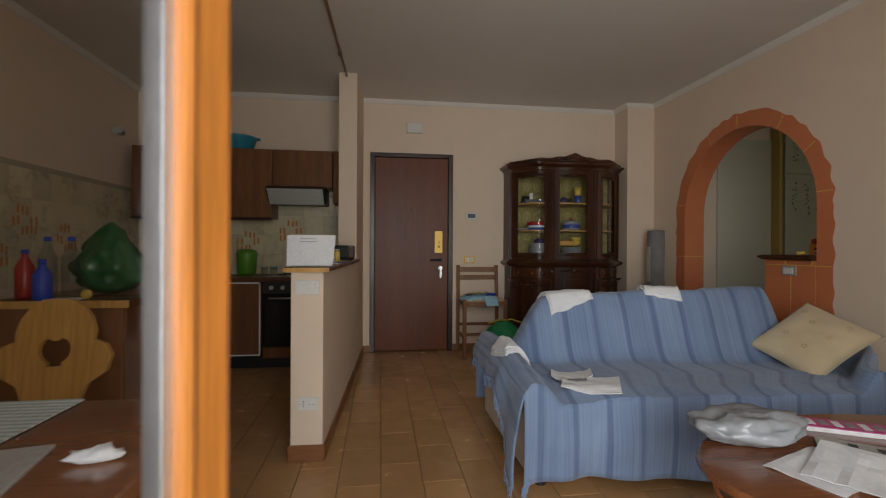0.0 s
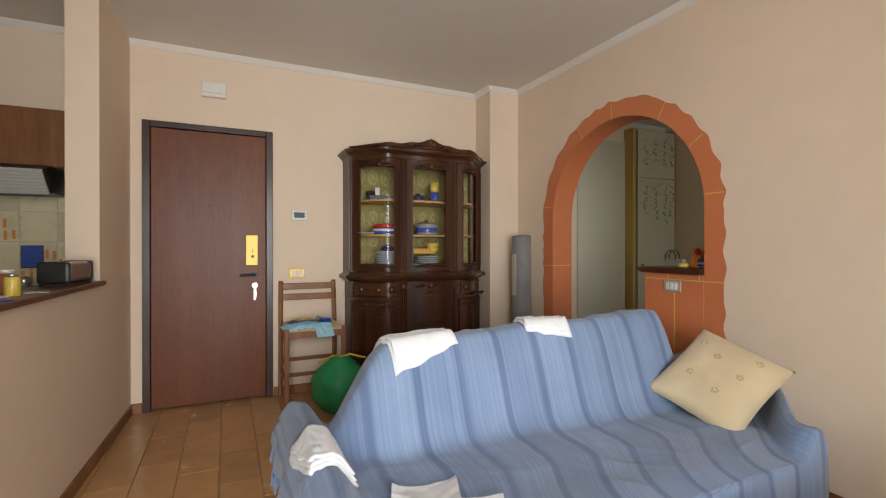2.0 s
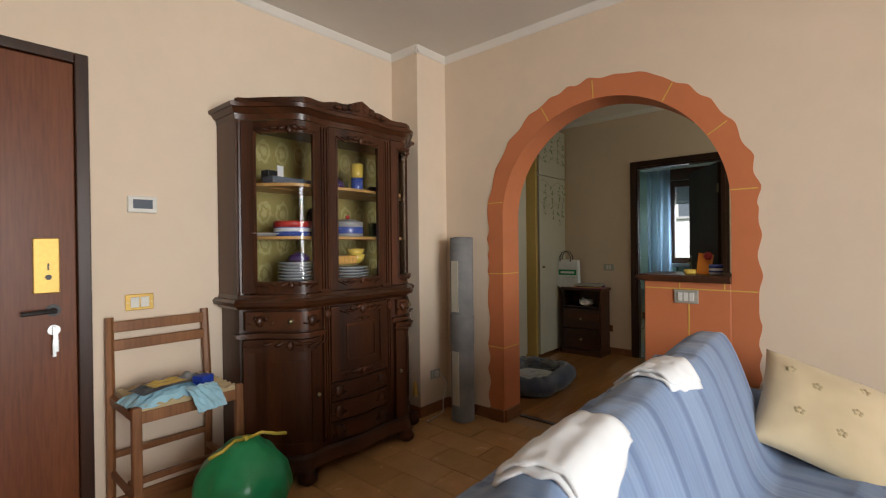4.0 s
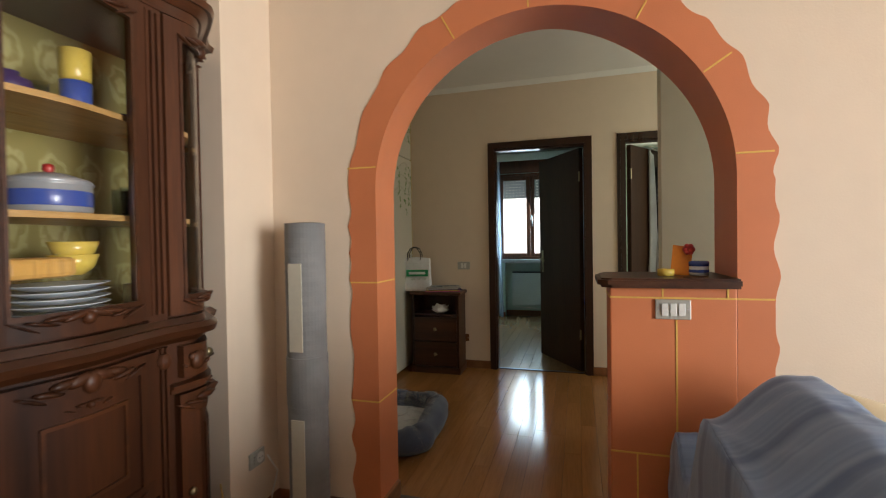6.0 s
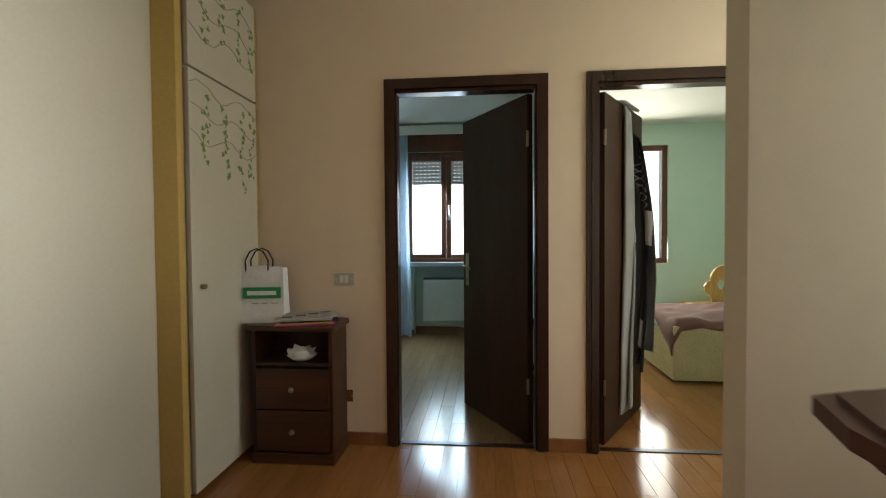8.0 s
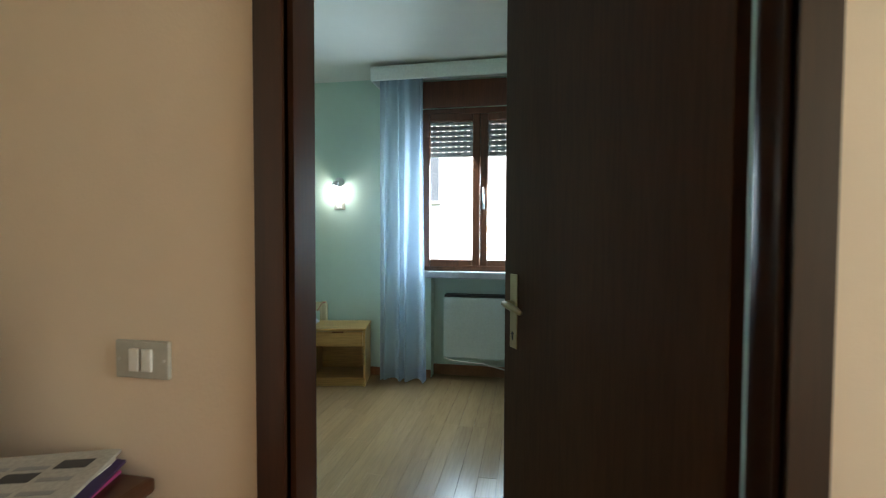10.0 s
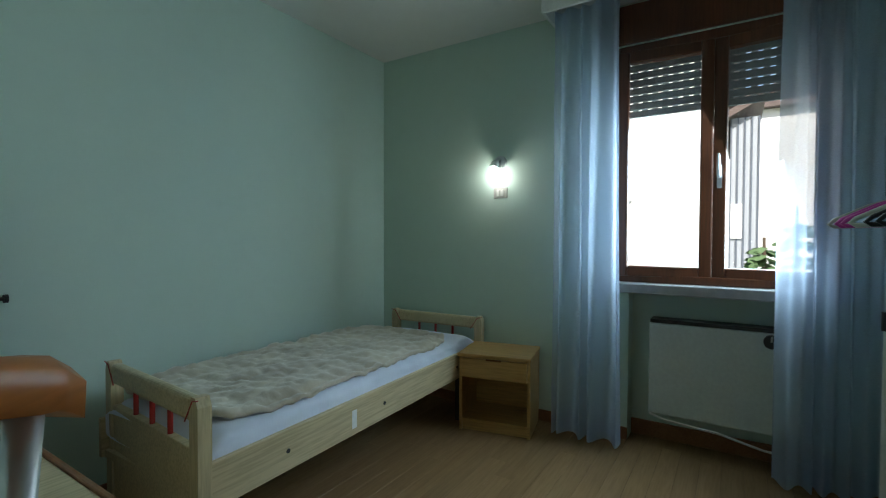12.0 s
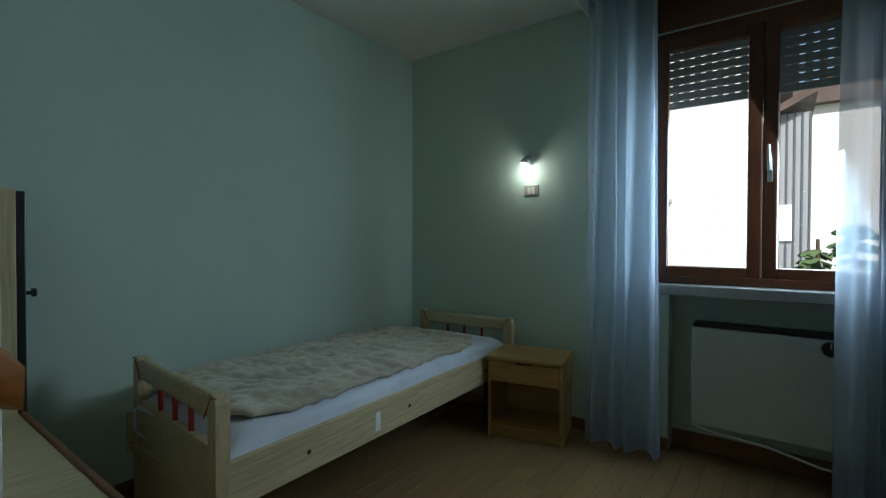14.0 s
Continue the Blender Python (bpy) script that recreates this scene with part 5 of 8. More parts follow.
for i in range(150):
    u = i / 149
    if u < 0.75:
        p = Vector(left_flap(u / 0.75, 1.0))
    else:
        p = Vector(front_flap((u - 0.75) * 0.08, 1.0)) + Vector((0, 0, 0.3 * (u - 0.75)))
    pipe(b, [p + Vector((0, 0, 0.004)), p + Vector((rnd.uniform(-0.012, 0.004), rnd.uniform(-0.006, 0.006), -0.02)), p + Vector((rnd.uniform(-0.016, 0.004), rnd.uniform(-0.01, 0.01), max(-0.06, 0.008 - p.z)))], 0.0032, 4)
for i in range(40):
    p = Vector(right_flap(0.1 + 0.6 * i / 39, 0.55)) + Vector((-0.005, 0, 0.02))
    pipe(b, [p, p + Vector((0.006, rnd.uniform(-0.01, 0.01), -0.03)), p + Vector((0.01, rnd.uniform(-0.014, 0.014), -0.07))], 0.0032, 4)
tagged(part("fringe", b, "blue", throw, "knotted blue fringe"), kind="stuff")


def towel(label, x0, y0, lx, ly, turn, seed, folds=2):
    """A folded towel lying over the sofa."""
    t = thing("towel", label, "towel", (0, 0, 0), 0, "white towels on the sofa")
    c, s = math.cos(radians(turn)), math.sin(radians(turn))
    for k in range(folds):
        sh = 1 - 0.05 * k
        b = bmesh.new()

        def f(u, v):
            a, d = (u - 0.5) * lx * sh + 0.006 * nz(v * 5, k, seed), (v - 0.5) * ly * sh + 0.01 * nz(u * 4, k, seed + 1)
            x, y = x0 + a * c - d * s, y0 + a * s + d * c
            xc, yc = max(SX0, min(SX1, x)), max(SY0, min(SY1, y))
            drop = 1.4 * (abs(x - xc) + abs(y - yc))
            out = Vector((x - xc, y - yc, 0))
            return Vector((xc, yc, sofa_top(xc, yc) + 0.018 + 0.013 * k + 0.007 * nz(u * 6 + seed, v * 6, k) - drop)) + out * 0.35
        sheet(b, 20, 20, f)
        part("fold", b, "white_cloth", t, smooth=True, thick=0.009)


towel("folded white towel over the sofa's backrest", 0.60, 2.405, 0.29, 0.20, 8, 2)
towel("small folded white towel over the sofa's backrest", 1.235, 2.41, 0.24, 0.18, -6, 7)
towel("white towel hanging over the sofa's arm", 0.155, 2.10, 0.15, 0.22, 12, 11, 3)

# papers on the seat
pp = thing("printed_paper", "creased white printed sheets lying on the sofa seat", "paper", (0, 0, 0))


def on_seat(x0, y0, lx, ly, turn, lift, seed, fold=0.0):
    c, s = math.cos(radians(turn)), math.sin(radians(turn))

    def f(u, v):
        a, d = (u - 0.5) * lx, (v - 0.5) * ly
        x, y = x0 + a * c - d * s, y0 + a * s + d * c
        return (x, y, sofa_top(x, max(SY0, y)) + lift + 0.006 * nz(u * 4 + seed, v * 4, 0) + fold * (u - 0.5) ** 2)
    return f


part("sheet", sheet(bmesh.new(), 10, 10, on_seat(0.42, 1.88, 0.20, 0.15, -20, 0.016, 1, 0.1)), "paper", pp, thick=0.002)
part("sheet", sheet(bmesh.new(), 12, 12, on_seat(0.46, 1.74, 0.27, 0.20, -25, 0.018, 5, 0.06)), "paper", pp, thick=0.003)
part("print", sheet(bmesh.new(), 6, 4, on_seat(0.41, 1.79, 0.10, 0.045, -25, 0.028, 6)), "grey_ink", pp, "grey printed picture")

# cushion leaning in the corner
t = thing("cushion", "cream embroidered cushion leaning in the sofa corner", "cushion")
ux, vx = Vector((0.42, -0.02, 0.27)).normalized(), Vector((0.12, -0.33, -0.08))
vx = (vx - ux * vx.dot(ux)).normalized()
wx = ux.cross(vx)
if wx.z < 0:
    wx = -wx
    vx = -vx
t.matrix_basis = Matrix(((ux.x, vx.x, wx.x, 1.985), (ux.y, vx.y, wx.y, 2.035), (ux.z, vx.z, wx.z, 0.575), (0, 0, 0, 1)))
b = bmesh.new()


def pillow(sgn, lx, ly, h, seed):
    def f(u, v):
        a, d = 2 * u - 1, 2 * v - 1
        k = (1 - abs(a) ** 3.2) * (1 - abs(d) ** 3.2)
        pinch = 1 - 0.07 * (1 - a * a) * d * d - 0.0
        pinch2 = 1 - 0.07 * (1 - d * d) * a * a
        return (a * lx / 2 * pinch2, d * ly / 2 * pinch, sgn * (h * max(0, k) ** 0.55 + 0.008 * nz(a * 3 + seed, d * 3, sgn) * k))
    return f


sheet(b, 28, 28, pillow(1, 0.49, 0.43, 0.07, 1)), sheet(b, 28, 28, pillow(-1, 0.49, 0.43, 0.055, 2))
bmesh.ops.remove_doubles(b, verts=b.verts, dist=0.001)
part("cover", b, "cushion", t, smooth=True)
for i, (a, d) in enumerate(((0.3, 0.2), (-0.3, 0.4), (0.1, -0.4), (-0.4, -0.2), (0.6, -0.5), (0.5, 0.6))):
    e = bmesh.new()
    z = pillow(1, 0.49, 0.43, 0.07, 1)((a + 1) / 2, (d + 1) / 2)[2]
    for k in range(5):
        bmesh.ops.create_uvsphere(e, u_segments=6, v_segments=4, radius=0.007, matrix=Matrix.Translation((a * 0.245 + 0.012 * math.cos(k * 1.26), d * 0.215 + 0.012 * math.sin(k * 1.26), z)) @ Matrix.Diagonal((1, 1, 0.5, 1)))
    part("embroidery", e, "rush", t, "small embroidered flower")

# ---- coffee table and what lies on it ----
TX, TY, TZ = 1.16, 0.84, 0.44
ct = thing("coffee_table", "oval reddish wooden coffee table with curved legs", "table", (TX, TY, 0))


def oval(bm, prof, a=0.74, bb=0.46, n=48):
    rings = [[bm.verts.new(((a - r) * math.cos(k * math.tau / n), (bb - r) * math.sin(k * math.tau / n), z)) for k in range(n)] for r, z in prof]
    for p, q in zip(rings, rings[1:]):
        for k in range(n):
            bm.faces.new((p[k], p[(k + 1) % n], q[(k + 1) % n], q[k]))
    bm.faces.new(rings[0][::-1]), bm.faces.new(rings[-1])
    return bm


part("tabletop", oval(bmesh.new(), [(0.03, TZ - 0.03), (0.01, TZ - 0.028), (0.0, TZ - 0.018), (0.004, TZ - 0.008), (0.015, TZ)]), "table", ct, smooth=False)
part("apron", oval(bmesh.new(), [(0.07, TZ - 0.10), (0.065, TZ - 0.095), (0.065, TZ - 0.03)]), "table", ct)
for sx in (-1, 1):
    for sy in (-1, 1):
        b = bmesh.new()
        pipe(b, [(sx * 0.46, sy * 0.28, TZ - 0.06), (sx * 0.49, sy * 0.30, 0.28), (sx * 0.46, sy * 0.28, 0.12), (sx * 0.50, sy * 0.31, 0.0)], [0.03, 0.034, 0.02, 0.026], 10)
        part("leg", b, "table", ct, smooth=True)
cb = thing("plastic_bag", "crumpled milky plastic bag lying on the coffee table", "bag", (0.73, 1.09, TZ), -14)
b = bmesh.new()
bmesh.ops.create_icosphere(b, subdivisions=4, radius=1)
for v in b.verts:
    d = v.co.normalized()
    k = 1 + 0.25 * nz(d.x, d.y + 3, d.z, 1.8) + 0.12 * nz(d.x, d.y, d.z, 6) + 0.05 * nz(d.x, d.y, d.z, 14)
    v.co = Vector((d.x * 0.18 * k, d.y * 0.11 * k, max(0.002, (d.z * 0.5 + 0.42) * 0.12 * k)))
part("bag", b, "clear_bag", cb, smooth=True)
pt = thing("letter_papers", "loose white papers lying on the coffee table", "paper", (0.80, 0.86, TZ), 20)
for i, (dx, dy, tz, rz) in enumerate(((0, 0, 0.002, 0), (0.05, -0.05, 0.008, 14))):
    b = bmesh.new()
    sheet(b, 8, 8, lambda u, v: (-0.15 + 0.30 * u, -0.105 + 0.21 * v, 0.01 * abs(nz(u * 3 + i, v * 3, 1)) + 0.02 * (i == 1) * u * u))
    part("sheet", b, "paper", pt, thick=0.0015, at=pose(dx, dy, tz, 0, 0, rz))
mg = thing("magazine", "glossy pink magazine lying on the coffee table", "magazine", (1.16, 1.12, TZ), -28)
part("pages", boxed(-0.14, -0.05, 0, 0.14, 0.05, 0.018, bevel=0.002), "paper", mg)
part("cover", boxed(-0.142, -0.052, 0.018, 0.142, 0.052, 0.021), "magenta", mg, "pink printed cover")
for i in range(6):
    part("print", boxed(-0.12 + 0.042 * i, -0.03 + 0.01 * (i % 2), 0.021, -0.095 + 0.042 * i, 0.03, 0.0222), "grey_ink" if i % 2 else "paper", mg)
mg = thing("magazine", "open printed catalogue lying on the coffee table", "magazine", (1.06, 0.86, TZ), -40)
part("pages", boxed(-0.2, -0.11, 0, 0.2, 0.11, 0.012, bevel=0.002), "newsprint", mg)
rnd = random.Random(8)
for i in range(14):
    x, y = rnd.uniform(-0.18, 0.12), rnd.uniform(-0.09, 0.05)
    part("print", boxed(x, y, 0.012, x + rnd.uniform(0.02, 0.07), y + rnd.uniform(0.015, 0.05), 0.0126 + 0.0003 * i), rnd.choice(("ink", "grey_ink", "newsprint", "magenta")), mg)


# ---- divider top and what stands on it ----
dv = pose(-0.934, 2.09, 0, 0, 0, -2.6)


def on_divider(x, y, z):
    return tuple(dv @ Vector((x, y, z)))


top = thing("divider_shelf", "brown wooden capping board on the dividing wall", "shelf", (0, 0, 0))
top.matrix_basis = dv.copy()
part("board", boxed(-0.115, -0.03, 0.985, 0.115, 1.76, 1.012, bevel=0.008), "worktop", top)
part("lipping", boxed(-0.117, -0.033, 0.985, 0.117, -0.029, 1.008), "pine", top, "orange front lipping")
z = 1.012
st = thing("paper_sheet", "white handwritten sheet propped up on the divider", "paper", on_divider(0.0, 0.06, z), -2.6)
b = bmesh.new()
sheet(b, 6, 6, lambda u, v: (-0.125 + 0.25 * u + 0.02 * (v - 0.5) * (u - 0.5), 0.0 + 0.06 * v, 0.003 + 0.165 * v))
part("sheet", b, "paper", st, thick=0.002)
for i in range(4):
    part("line", boxed(-0.06, -0.0022, 0, 0.02 + 0.01 * i, -0.0012, 0.003), "grey_ink", st, at=pose(0, 0.052 - 0.005 * i, 0.146 - 0.016 * i, -20))
part("prop", boxed(-0.10, 0.062, 0.0, 0.10, 0.085, 0.12, bevel=0.004), "china", st, "white box behind the sheet")
ts = thing("toaster", "steel toaster with black ends on the divider", "toaster", on_divider(0.0, 1.52, z), 84)
part("body", boxed(-0.13, -0.065, 0.012, 0.13, 0.065, 0.115, bevel=0.02, seg=3), "steel", ts)
for s in (-1, 1):
    part("end_cap", boxed(*sorted((s * 0.125, s * 0.155))[:1], -0.068, 0.01, *sorted((s * 0.125, s * 0.155))[1:], 0.068, 0.12, bevel=0.014), "black", ts)
part("slot", boxed(-0.10, -0.02, 0.112, 0.10, 0.02, 0.117), "black", ts)
part("base", boxed(-0.14, -0.06, 0, 0.14, 0.06, 0.012), "black", ts)
part("lever", boxed(0.15, -0.012, 0.06, 0.172, 0.012, 0.075, bevel=0.003), "black", ts)
for i, (x, y, r, h, mt, nm, lb) in enumerate(((0.02, 0.34, 0.028, 0.07, "terracotta", "jar", "small glass jar with red sauce"), (0.03, 0.55, 0.032, 0.06, "china", "cup", "small white cup on the divider"), (0.0, 0.72, 0.022, 0.085, "purple", "bottle", "small purple bottle on the divider"),
                                               (0.03, 0.86, 0.025, 0.09, "china_yellow", "jar", "small jar with pale lid"), (-0.03, 0.98, 0.026, 0.10, "terracotta", "jar", "brown spice jar on the divider"))):
    stack(nm, lb, nm, on_divider(x, y, z), [("body", [(r * 0.9, 0), (r, 0.006), (r, h * 0.75), (r * 0.8, h * 0.85)], mt, 0), ("lid", [(r * 0.85, 0), (r * 0.85, h * 0.14), (0, h * 0.15)], "steel" if i % 2 else "plastic_white", h * 0.85)], "small things on the divider")
for i, (x, y, rz) in enumerate(((0.04, 0.45, 20), (0.05, 0.66, -30), (-0.02, 0.82, 60), (0.04, 1.02, 10))):
    solo("notepaper", boxed(-0.05, -0.035, 0, 0.05, 0.035, 0.004), ("paper", "blue_screen", "paper", "newsprint")[i], "small piece of paper lying on the divider", "paper", on_divider(x, y, z), rz)

# ---- kitchen ----
def unit(name, label, x0, x1, y0, y1, z0, z1, mat, doors, handle=None, cat="cabinet", frame=None):
    t = thing(name, label, cat, ((x0 + x1) / 2, (y0 + y1) / 2, z0))
    w, d, h = (x1 - x0) / 2, (y1 - y0) / 2, z1 - z0
    part("body", boxed(-w + 0.002, -d + 0.02, 0, w - 0.002, d - 0.002, h), mat, t)
    for i in range(doors):
        a, b = -w + 2 * w * i / doors + 0.003, -w + 2 * w * (i + 1) / doors - 0.003
        do = part("door", boxed(a, -d, 0.004, b, -d + 0.02, h - 0.004, bevel=0.003), mat, t)
        if frame:
            f = bmesh.new()
            for q in ((a, -d - 0.004, 0.004, a + 0.012, -d + 0.001, h - 0.004), (b - 0.012, -d - 0.004, 0.004, b, -d + 0.001, h - 0.004), (a, -d - 0.004, 0.004, b, -d + 0.001, 0.016), (a, -d - 0.004, h - 0.016, b, -d + 0.001, h - 0.004)):
                box(f, *q)
            part("edge_strip", f, frame, do, "white edge strip")
    return t


unit("wall_cabinet", "brown wooden kitchen wall cabinet with plain doors", -2.86, -2.22, 4.25, 4.555, 1.40, 2.065, "kitchen", 2)
unit("wall_cabinet", "brown wooden kitchen wall cabinet with plain doors", -2.215, -1.60, 4.25, 4.555, 1.40, 2.065, "kitchen", 1)
unit("wall_cabinet", "short brown wall cabinet over the cooker hood", -1.595, -1.03, 4.25, 4.555, 1.70, 2.065, "kitchen", 1)
unit("wall_cabinet", "narrow brown wall cabinet beside the pier", -1.025, -0.93, 4.25, 4.555, 1.55, 2.065, "kitchen", 1)
bm = bmesh.new()
box(bm, -2.865, 4.242, 1.375, -1.595, 4.30, 1.40, bevel=0.006)
solo("light_pelmet", bm, "dark_trim", "dark wooden pelmet strip under the wall cabinets", "trim")
hd = thing("cooker_hood", "pull-out cooker hood with a pale grey panel", "hood", (-1.36, 4.30, 1.54))
b = bmesh.new()
prism(b, [(-0.06, 0.0), (0.24, 0.0), (0.24, 0.16), (-0.12, 0.16), (-0.19, 0.13)], "x", -0.27, 0.27)
part("housing", b, "black", hd)
b = bmesh.new()
prism(b, [(-0.195, 0.128), (-0.062, -0.004), (-0.07, -0.012), (-0.205, 0.120)], "x", -0.255, 0.255)
part("visor", b, "hood", hd, "pale glass visor panel")
for k in range(7):
    b = bmesh.new()
    y, zz = -0.19 + 0.018 * k, 0.112 - 0.0175 * k
    box(b, -0.25, y - 0.022, zz - 0.002, 0.25, y - 0.016, zz + 0.003)
    part("louvre", b, "plastic_grey", hd)
unit("base_cabinet", "brown kitchen base unit under the sink", -2.94, -2.175, 3.97, 4.555, 0.10, 0.80, "kitchen", 2)
unit("dishwasher", "dishwasher behind a brown panel with white edge", -2.17, -1.625, 3.95, 4.5, 0.13, 0.80, "kitchen", 1, frame="white", cat="dishwasher")
unit("base_cabinet", "brown kitchen corner unit behind the divider", -1.055, -0.91, 3.99, 4.555, 0.10, 0.80, "kitchen", 1)
bm = boxed(-2.94, 4.05, 0, -0.91, 4.5, 0.1)
solo("plinth_board", bm, "black", "dark recessed plinth under the base units", "plinth")
ov = thing("oven", "black built-in oven with a glass door", "oven", (-1.34, 4.25, 0.10))
part("body", boxed(-0.278, -0.25, 0.1, 0.278, 0.25, 0.70), "oven", ov)
part("door", boxed(-0.27, -0.275, 0.12, 0.27, -0.25, 0.58, bevel=0.006), "oven", ov)
part("control_panel", boxed(-0.275, -0.27, 0.59, 0.275, -0.25, 0.70, bevel=0.004), "black", ov)
for i in range(5):
    b = bmesh.new()
    rod(b, (-0.2 + 0.1 * i, -0.27, 0.645), (-0.2 + 0.1 * i, -0.295, 0.645), 0.018, 14)
    part("knob", b, "plastic_grey", ov)
b = bmesh.new()
rod(b, (-0.22, -0.30, 0.55), (0.22, -0.30, 0.55), 0.008, 8), rod(b, (-0.2, -0.30, 0.55), (-0.2, -0.27, 0.55), 0.006, 8), rod(b, (0.2, -0.30, 0.55), (0.2, -0.27, 0.55), 0.006, 8)
part("handle", b, "steel", ov)
part("bottom_drawer", boxed(-0.275, -0.262, 0.0, 0.275, 0.24, 0.098, bevel=0.004), "kitchen", ov, "brown wooden drawer front")
wt = thing("worktop", "brown laminate kitchen worktop with an inset sink", "worktop", (0, 0, 0))
part("slab", boxed(-2.945, 3.93, 0.80, -0.93, 4.555, 0.84, bevel=0.006), "worktop", wt)
b = bmesh.new()
box(b, -2.62, 4.05, 0.84, -1.95, 4.44, 0.846, bevel=0.002)
sk = part("sink_rim", b, "steel", wt, "steel sink rim")
part("sink_bowl", boxed(-2.58, 4.09, 0.8461, -2.28, 4.40, 0.8475), "pot", sk)
for i in range(6):
    part("drain_rib", boxed(-2.24 + 0.045 * i, 4.10, 0.846, -2.225 + 0.045 * i, 4.40, 0.849), "steel", sk)
tap = thing("kitchen_tap", "chrome kitchen tap with a tall curved spout", "tap", (-2.30, 4.46, 0.84))
b = bmesh.new()
pipe(b, [(0, 0, 0), (0, 0, 0.16), (0.01, -0.03, 0.215), (0.03, -0.09, 0.225), (0.045, -0.14, 0.19)], 0.012, 8)
part("spout", b, "steel", tap, smooth=True)
for s in (-1, 1):
    b = bmesh.new()
    rod(b, (0, 0, 0.02), (s * 0.07, -0.01, 0.045), 0.012, 8), rod(b, (s * 0.07, -0.01, 0.045), (s * 0.075, -0.03, 0.055), 0.02, 10)
    part("valve", b, "steel", tap)
solo("tub", lathe(bmesh.new(), [(0.07, 0), (0.085, 0.02), (0.095, 0.16), (0.10, 0.2), (0.09, 0.23), (0.06, 0.245), (0, 0.25)], 20), "green_plastic", "green plastic tub on the worktop", "tub", (-1.86, 4.36, 0.846), smooth=True)
for x in (-1.70, -1.61):
    stack("spice_jar", "small glass jar with steel lid on the worktop", "jar", (x, 4.38, 0.84), [("jar", [(0.03, 0), (0.033, 0.006), (0.033, 0.06)], "drinking", 0), ("lid", [(0.034, 0), (0.034, 0.016), (0, 0.017)], "steel", 0.06)], "jars on the worktop")
stack("soap_bottle", "green washing-up bottle beside the sink", "bottle", (-2.76, 4.40, 0.84), [("bottle", [(0.03, 0), (0.035, 0.01), (0.035, 0.09), (0.012, 0.12), (0.012, 0.14)], "dark_green_bag", 0), ("cap", [(0.014, 0), (0.014, 0.03), (0, 0.03)], "plastic_white", 0.14)])
solo("sponge", boxed(-0.06, -0.035, 0, 0.06, 0.035, 0.022, bevel=0.005), "green_plastic", "green sponge cloth on the drainer", "sponge", (-2.12, 4.2, 0.85), 12)
stack("coffee_pot", "steel moka pot on the hob", "pot", (-1.25, 4.3, 0.858), [("base", [(0.04, 0), (0.045, 0.01), (0.034, 0.07)], "steel", 0), ("top", [(0.034, 0), (0.045, 0.07), (0.04, 0.085), (0, 0.1)], "steel", 0.07)])
hob = thing("gas_hob", "steel gas hob with dark pan supports", "hob", (-1.34, 4.24, 0.84))
part("plate", boxed(-0.26, -0.22, 0, 0.26, 0.22, 0.008, bevel=0.003), "steel", hob)
for sx in (-1, 1):
    for sy in (-1, 1):
        b = bmesh.new()
        rod(b, (sx * 0.13, sy * 0.11, 0.008), (sx * 0.13, sy * 0.11, 0.016), 0.035, 14)
        box(b, sx * 0.13 - 0.07, sy * 0.11 - 0.003, 0.014, sx * 0.13 + 0.07, sy * 0.11 + 0.003, 0.019), box(b, sx * 0.13 - 0.003, sy * 0.11 - 0.07, 0.014, sx * 0.13 + 0.003, sy * 0.11 + 0.07, 0.019)
        part("burner", b, "black", hob)
ba = thing("wash_basin", "turquoise plastic basin standing on the wall cabinets", "basin", (-1.95, 4.40, 2.065))
part("bowl", lathe(bmesh.new(), [(0.12, 0), (0.13, 0.006), (0.16, 0.11), (0.172, 0.13), (0.168, 0.134), (0.152, 0.11), (0.12, 0.012), (0, 0.01)], 24), "blue_plastic", ba, smooth=True)
for s in (-1, 1):
    part("handle", boxed(s * 0.18 - 0.02, -0.03, 0.115, s * 0.18 + 0.02, 0.03, 0.128, bevel=0.004), "blue_plastic", ba)
sp = thing("wall_spotlight", "small metal spotlight high on the kitchen wall", "lamp", (-2.95, 4.15, 2.16))
b = bmesh.new()
rod(b, (0, 0, 0), (0.03, 0, 0), 0.04, 14), rod(b, (0.03, 0, 0), (0.06, -0.02, 0), 0.012, 8)
part("base", b, "plastic_white", sp)
b = bmesh.new()
rod(b, (0.04, 0.04, 0.0), (0.07, -0.07, 0.0), 0.032, 14)
part("head", b, "alu", sp)
for x, zz, mt, kind, lb in ((-2.41, 1.28, "bag_tie", "colander", "small yellow-green strainer hanging on the tiles"), (-2.33, 1.12, "alu", "sieve", "round metal sieve hanging on the tiles")):
    t = thing(kind, lb, kind, (x, 4.535, zz))
    r = 0.05 if kind == "colander" else 0.085
    part("bowl", lathe(bmesh.new(), [(r, 0), (r * 0.92, 0.012), (r * 0.6, 0.03), (0, 0.04)], 20), mt, t, smooth=True, at=pose(0, 0, 0, 90))
    b = bmesh.new()
    rod(b, (0, -0.01, r), (0, -0.01, r + 0.1), 0.005, 6)
    part("handle", b, mt, t)
t = thing("ladle", "red and green kitchen ladle hanging on the tiles", "ladle", (-2.62, 4.54, 1.05))
b = bmesh.new()
rod(b, (0, 0, 0.0), (0, 0, 0.16), 0.005, 6)
part("handle", b, "steel", t)
part("grip", boxed(-0.008, -0.008, 0.13, 0.008, 0.008, 0.2, bevel=0.003), "green_plastic", t)
part("scoop", lathe(bmesh.new(), [(0.0, -0.03), (0.03, -0.025), (0.035, 0.0), (0.02, 0.01), (0, 0.012)], 12), "terracotta", t, smooth=True)
